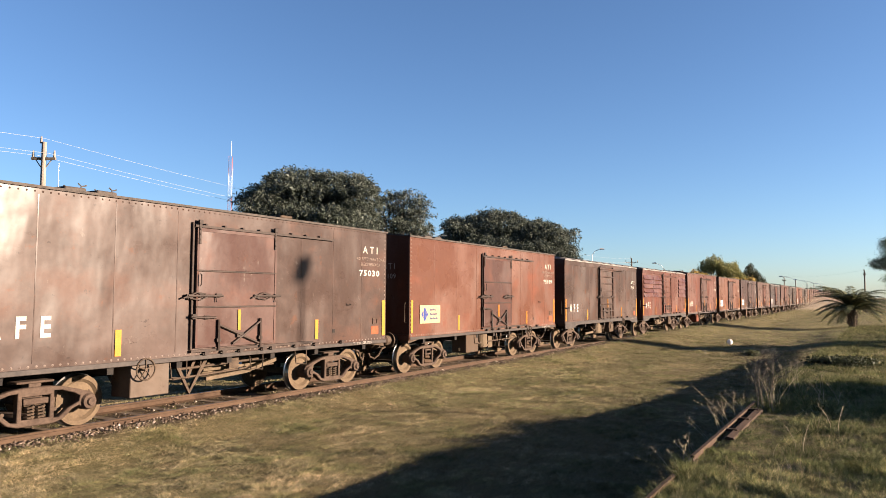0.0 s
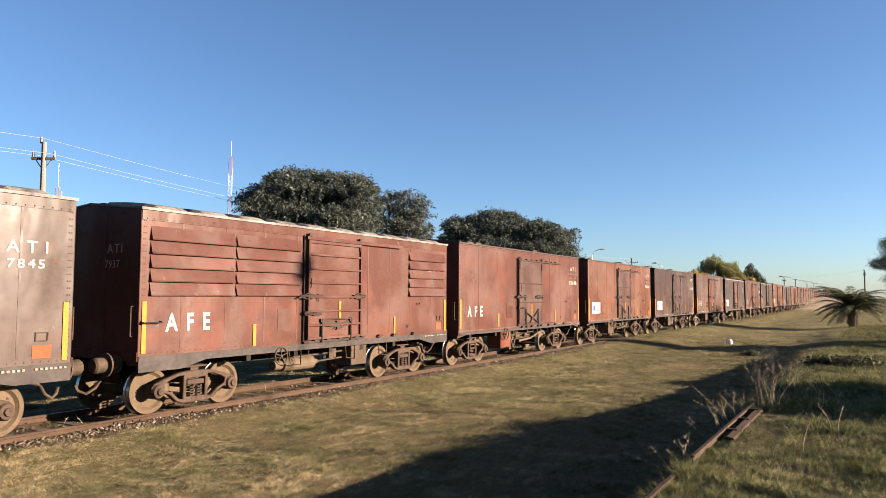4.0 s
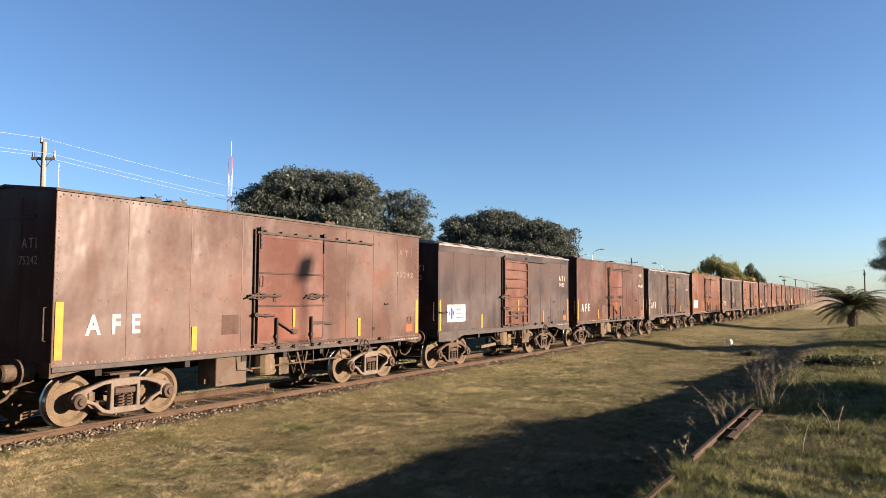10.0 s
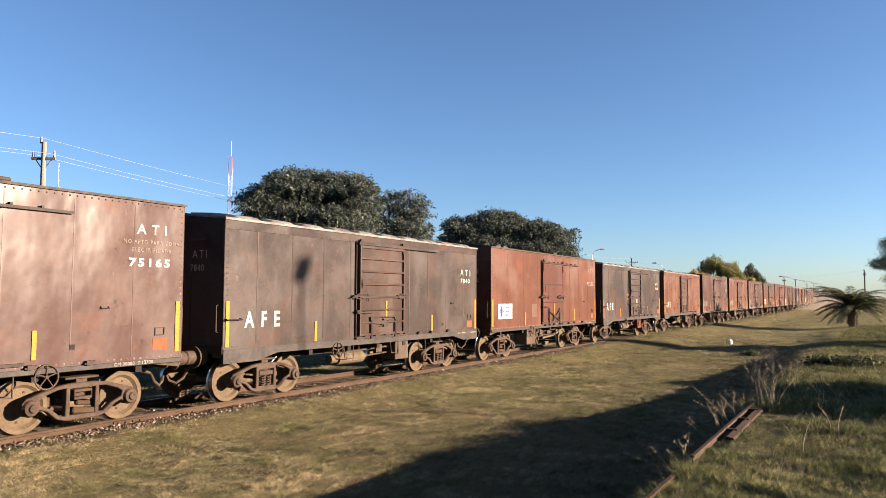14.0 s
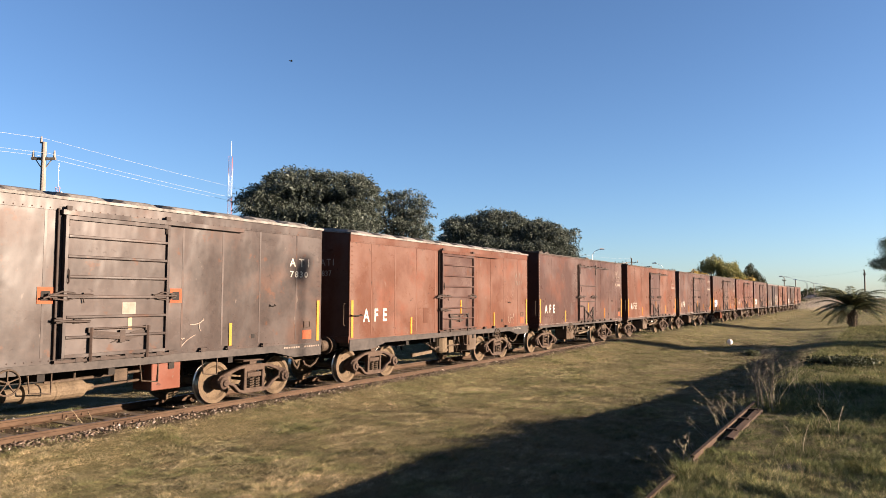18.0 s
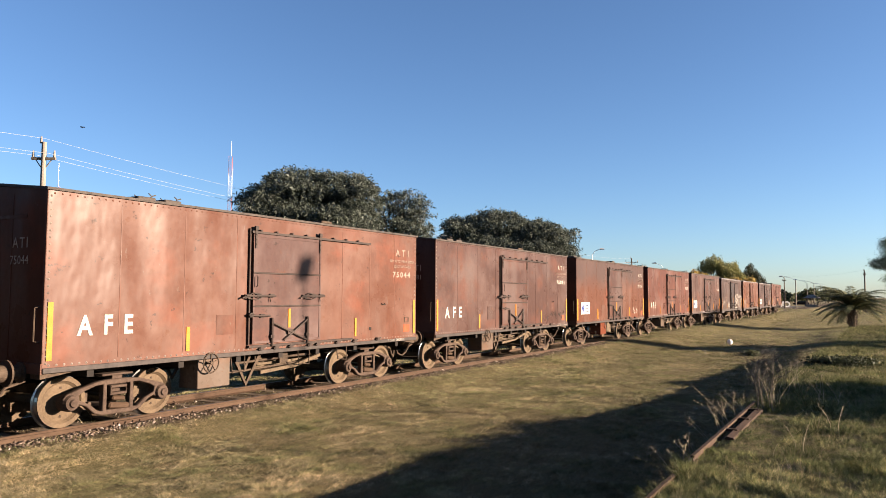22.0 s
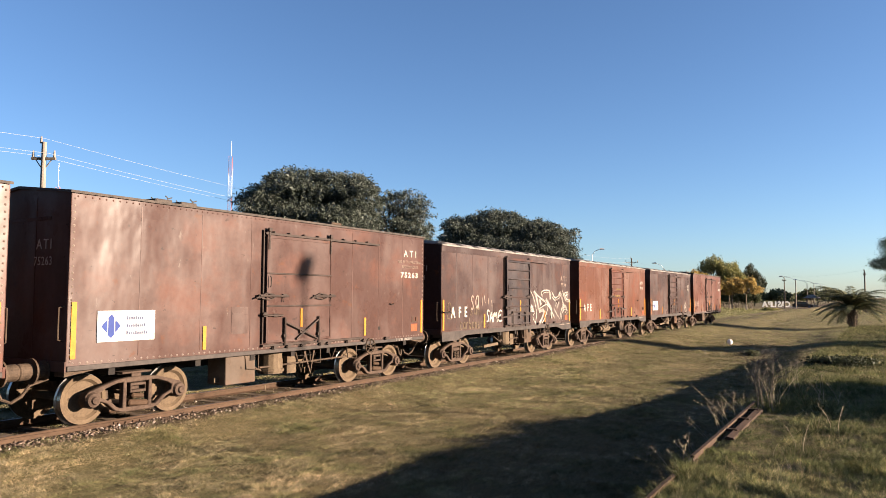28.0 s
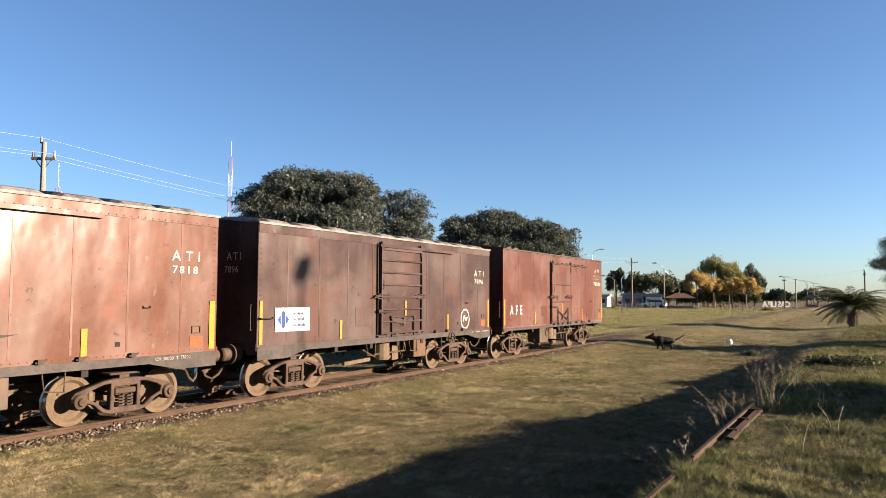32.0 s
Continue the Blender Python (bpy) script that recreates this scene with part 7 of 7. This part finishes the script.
# ---- dust raised by the train ----
def dust_motes(seed, count):
    """Small tan crumbs of dust in the air beside the far end of the train, thickest near the ground."""
    rng = np.random.default_rng(seed)
    x = rng.uniform(125, 260, count)
    keep = rng.random(count) < np.clip((x - 120) / 60, 0.05, 1)
    x = x[keep]
    n = len(x)
    y = TRACK_Y + rng.normal(-1.2, 1.6, n)
    z = GROUND_Z + np.abs(rng.normal(0, 1.0, n)) * 1.55
    c = np.stack([x, y, z], 1)
    corner = np.array([(1, 1, 1), (1, -1, -1), (-1, 1, -1), (-1, -1, 1)]) * 0.016
    faces = np.array([(0, 1, 2), (0, 3, 1), (0, 2, 3), (1, 3, 2)])
    v = c[:, None, :] + corner[None] * rng.uniform(0.6, 1.5, (n, 1, 1))
    return v[:, faces].reshape(-1, 3)


DUST = tagged(new("dust_cloud", triangles_to_mesh("dust_cloud", dust_motes(12, 120000), simple("tan_airborne_dust", (0.42, 0.36, 0.29), (0.50, 0.43, 0.35), 0.9, 0.0, 1, 0))), "thin tan dust hanging beside the far end of the train", "dust", kind="stuff")

# ---- dog ----
FUR = simple("black_fur", (0.003456, 0.003024, 0.002592), (0.009504, 0.007776, 0.00648), 0.7, 0.0, 12, 0.3)
DOG = thing("dog", "black short-haired dog running across the grass", "dog", at=pose(66, -4, 0))


def ellipsoid(bm, c, r, n=2):
    s = bmesh.ops.create_icosphere(bm, subdivisions=n, radius=1.0)
    for v in s["verts"]:
        v.co = Vector((v.co.x * r[0] + c[0], v.co.y * r[1] + c[1], v.co.z * r[2] + c[2]))


bm = fresh()
ellipsoid(bm, (0.02, 0, 0.42), (0.40, 0.14, 0.15), 3)
ellipsoid(bm, (0.22, 0, 0.42), (0.22, 0.155, 0.175), 3)
part("torso", bm, FUR, DOG, smooth=True, at=pose(0, 0, -0.09))
bm = fresh()
tube(bm, [(0.32, 0, 0.45), (0.44, 0, 0.50), (0.52, 0, 0.52)], 0.11, 8, 0.085)
part("neck", bm, FUR, DOG, smooth=True, at=pose(0, 0, -0.09))
bm = fresh()
ellipsoid(bm, (0.56, 0, 0.53), (0.12, 0.085, 0.09))
tube(bm, [(0.60, 0, 0.52), (0.70, 0, 0.495), (0.77, 0, 0.49)], 0.06, 8, 0.035)
DOG_HEAD = part("head", bm, FUR, DOG, smooth=True, at=pose(0, 0, -0.09))
for _s in (-1, 1):
    bm = fresh()
    tube(bm, [(0.52, _s * 0.055, 0.59), (0.49, _s * 0.08, 0.65), (0.47, _s * 0.085, 0.71)], 0.042, 6, 0.008)
    part("ear", bm, FUR, DOG_HEAD)
bm = fresh()
tube(bm, [(-0.36, 0, 0.47), (-0.48, 0, 0.53), (-0.60, 0.0, 0.61), (-0.70, 0.0, 0.72)], 0.034, 7, 0.014)
part("tail", bm, FUR, DOG, at=pose(0, 0, -0.09))
DOG_LEGS = []
for _x, _back in ((0.24, 0), (-0.24, 1)):
    for _s in (-1, 1):
        bm = fresh()
        k = -0.06 if _back else 0.03
        tube(bm, [(0, 0, 0.0), (-k, 0, -0.13), (k * 0.6, 0, -0.24), (0.0, 0, -0.315)], 0.068, 7, 0.027)
        tube(bm, [(-0.01, 0, -0.315), (0.06, 0, -0.32)], 0.026, 6)
        _leg = part("leg", bm, FUR, DOG, at=pose(_x, _s * 0.075, 0.335))
        DOG_LEGS.append((_leg, _x, _s, _back))

# the dog is a large one
DOG_SIZE = 1.22
for _ob in DOG.children_recursive:
    _ob.data.transform(Matrix.Scale(DOG_SIZE, 4))
    _ob.matrix_basis = Matrix.Translation(_ob.matrix_basis.translation * DOG_SIZE)

# ---- bird ----
BIRD_SIZE = 0.6
BIRD = thing("bird", "small dark bird flying high over the track", "bird", at=pose(0, 60, 30))
bm = fresh()
ellipsoid(bm, (0, 0, 0), (0.17, 0.05, 0.05))
tube(bm, [(-0.12, 0, 0), (-0.27, 0, 0.0)], 0.04, 5, 0.05)
bmesh.ops.scale(bm, vec=(BIRD_SIZE,) * 3, verts=bm.verts)
part("body", bm, FUR, BIRD)
BIRD_WINGS = []
for _s in (-1, 1):
    bm = fresh()
    extrude(bm, [(0.08, 0), (0.10, _s * 0.16), (-0.02, _s * 0.38), (-0.08, _s * 0.18), (-0.08, 0)], "z", -0.006, 0.006)
    bmesh.ops.scale(bm, vec=(BIRD_SIZE,) * 3, verts=bm.verts)
    bmesh.ops.recalc_face_normals(bm, faces=bm.faces)
    BIRD_WINGS.append((part("wing", bm, FUR, BIRD), _s))


# ---- movement ----
def front(t):
    """Where the trailing end of the first wagon stands at t seconds."""
    s = (t - 16) / 16
    return sum(c * s ** i for i, c in enumerate(ROLL)) + float(np.interp(t, SURGE_T, SURGE))


def motions():
    for k, (car, spec) in enumerate(CARS):
        off = PITCH * k - HALF + DRIFT.get(k, 0.0)
        walk(car, [(t, pose(front(t) + off, TRACK_Y, 0)) for t in range(0, 33)])
        wheels = [o for b in car.children if b.name.startswith("bogie") for o in b.children if o.name.startswith("wheelset")]
        # the wheels roll while they are near enough for it to be seen
        times = [i / 15 for i in range(481) if -2 < front(i / 15) + off < 44]
        times = sorted({0.0, 32.0, *times})
        turn = 0.0
        rows, last = [], None
        for t in times:
            if last is not None and t - last < 0.1:
                turn += (front(last) - front(t)) / 0.421
            last = t
            rows.append((t, turn))
        for w in wheels:
            at = w.matrix_basis.translation.copy()
            walk(w, [(t, Matrix.Translation(at) @ Matrix.Rotation(-a, 4, "Y")) for t, a in rows])
    # the dust hangs in the air while the train passes, then settles
    walk(DUST, [(0, pose(0, 0, 0)), (15.5, pose(0, 0, 0)), (18, pose(3, -1, -1.2)), (20, pose(6, -2, -3.2)), (22, pose(8, -2.5, -7)), (32, pose(9, -2.5, -7.5))])
    # two cars on the road past the crossing
    def drive(car, rows, turn):
        walk(car, [(t, pose(x, y, GROUND_Z + 0.10, 0, 0, turn)) for t, x, y in rows])
    drive(CAR_LEAVING, [(0, 229.5, 14.4), (20.5, 229.5, 14.4), (21.5, 229.3, 16.2), (23, 228.8, 21.6), (25, 228.0, 31.5), (27, 226.0, 43.0), (32, 222.0, 66.0)], 95)
    drive(CAR_COMING, [(0, 172.0, 33.5), (19, 172.0, 33.5), (22, 173.2, 25.5), (25.5, 174.1, 17.2), (28, 174.5, 13.2), (30, 174.8, 9.4), (32, 174.9, 5.6)], -86)
    # the dog waits out of sight beyond the platform, then runs towards the track
    run = [(30.4, 45.4, -1.9), (30.6, 44.0, -0.5), (30.8, 42.6, 0.9), (31.0, 41.2, 1.95), (31.2, 39.8, 3.0), (31.4, 38.1, 4.6), (31.6, 36.7, 6.0), (31.7, 36.1, 6.65), (31.8, 35.6, 7.3), (31.9, 35.3, 7.9), (32.0, 35.0, 8.5)]
    rows = [(0, pose(48.5, -6.0, ground_z(48.5, -6.0), 0, 0, 127)), (29.5, pose(48.5, -6.0, ground_z(48.5, -6.0), 0, 0, 127))]
    for i, (t, x, y) in enumerate(run):
        x2, y2 = run[min(i + 1, len(run) - 1)][1:]
        x1, y1 = run[max(i - 1, 0)][1:]
        a = math.degrees(math.atan2(y2 - y1, x2 - x1))
        rows.append((t, pose(x, y, ground_z(x, y) + 0.05, 0, 3 * math.sin(t * 30), a)))
    walk(DOG, rows)
    for leg, lx, s, back in DOG_LEGS:
        lr = [(0, pose(lx * DOG_SIZE, s * 0.075 * DOG_SIZE, 0.335 * DOG_SIZE)), (29.9, pose(lx * DOG_SIZE, s * 0.075 * DOG_SIZE, 0.335 * DOG_SIZE))]
        for i in range(31):
            t = 30.0 + i / 15
            ph = t * 22 + (2.6 if back else 0) + s * 0.35
            lr.append((t, pose(lx * DOG_SIZE, s * 0.075 * DOG_SIZE, 0.335 * DOG_SIZE, 0, 46 * math.sin(ph), 0)))
        walk(leg, lr)
    fly = [(0, 5, 60, 22), (5.8, 8, 56, 18), (6.5, 22.8, 38.8, 13.3), (6.9, 13, 54, 13), (9, 5, 60, 20), (16.6, 23.0, 44.0, 22), (17.0, 24.47, 37.77, 16.7), (17.4, 27.9, 35.3, 17.1), (17.8, 31.7, 32.0, 16.9), (18.4, 35.5, 28.0, 15.4), (19.0, 37.1, 25.5, 13.0), (19.4, 36.8, 26.2, 11.9), (19.8, 35.4, 27.7, 11.2), (20.9, 30.5, 33.0, 11.4), (22.0, 24.4, 37.8, 11.5), (23, 17, 45, 12), (32, 5, 60, 20)]
    rows = []
    for i, (t, x, y, z) in enumerate(fly):
        x2, y2 = fly[min(i + 1, len(fly) - 1)][1:3]
        x1, y1 = fly[max(i - 1, 0)][1:3]
        a = math.degrees(math.atan2(y2 - y1, x2 - x1))
        rows.append((t, pose(x, y, z, 0, 0, a)))
    walk(BIRD, rows)
    for wing, s in BIRD_WINGS:
        beats = [(t, 0) for t in (0, 5.5, 7.5, 16, 23.5, 32)] + [(6 + i * 0.1, 35 * math.sin(i * 2.2)) for i in range(11)] + [(17 + i * 0.1, 35 * math.sin(i * 2.2)) for i in range(56)]
        walk(wing, [(t, pose(0, 0, 0, s * a, 0, 0)) for t, a in sorted(beats)])


motions()
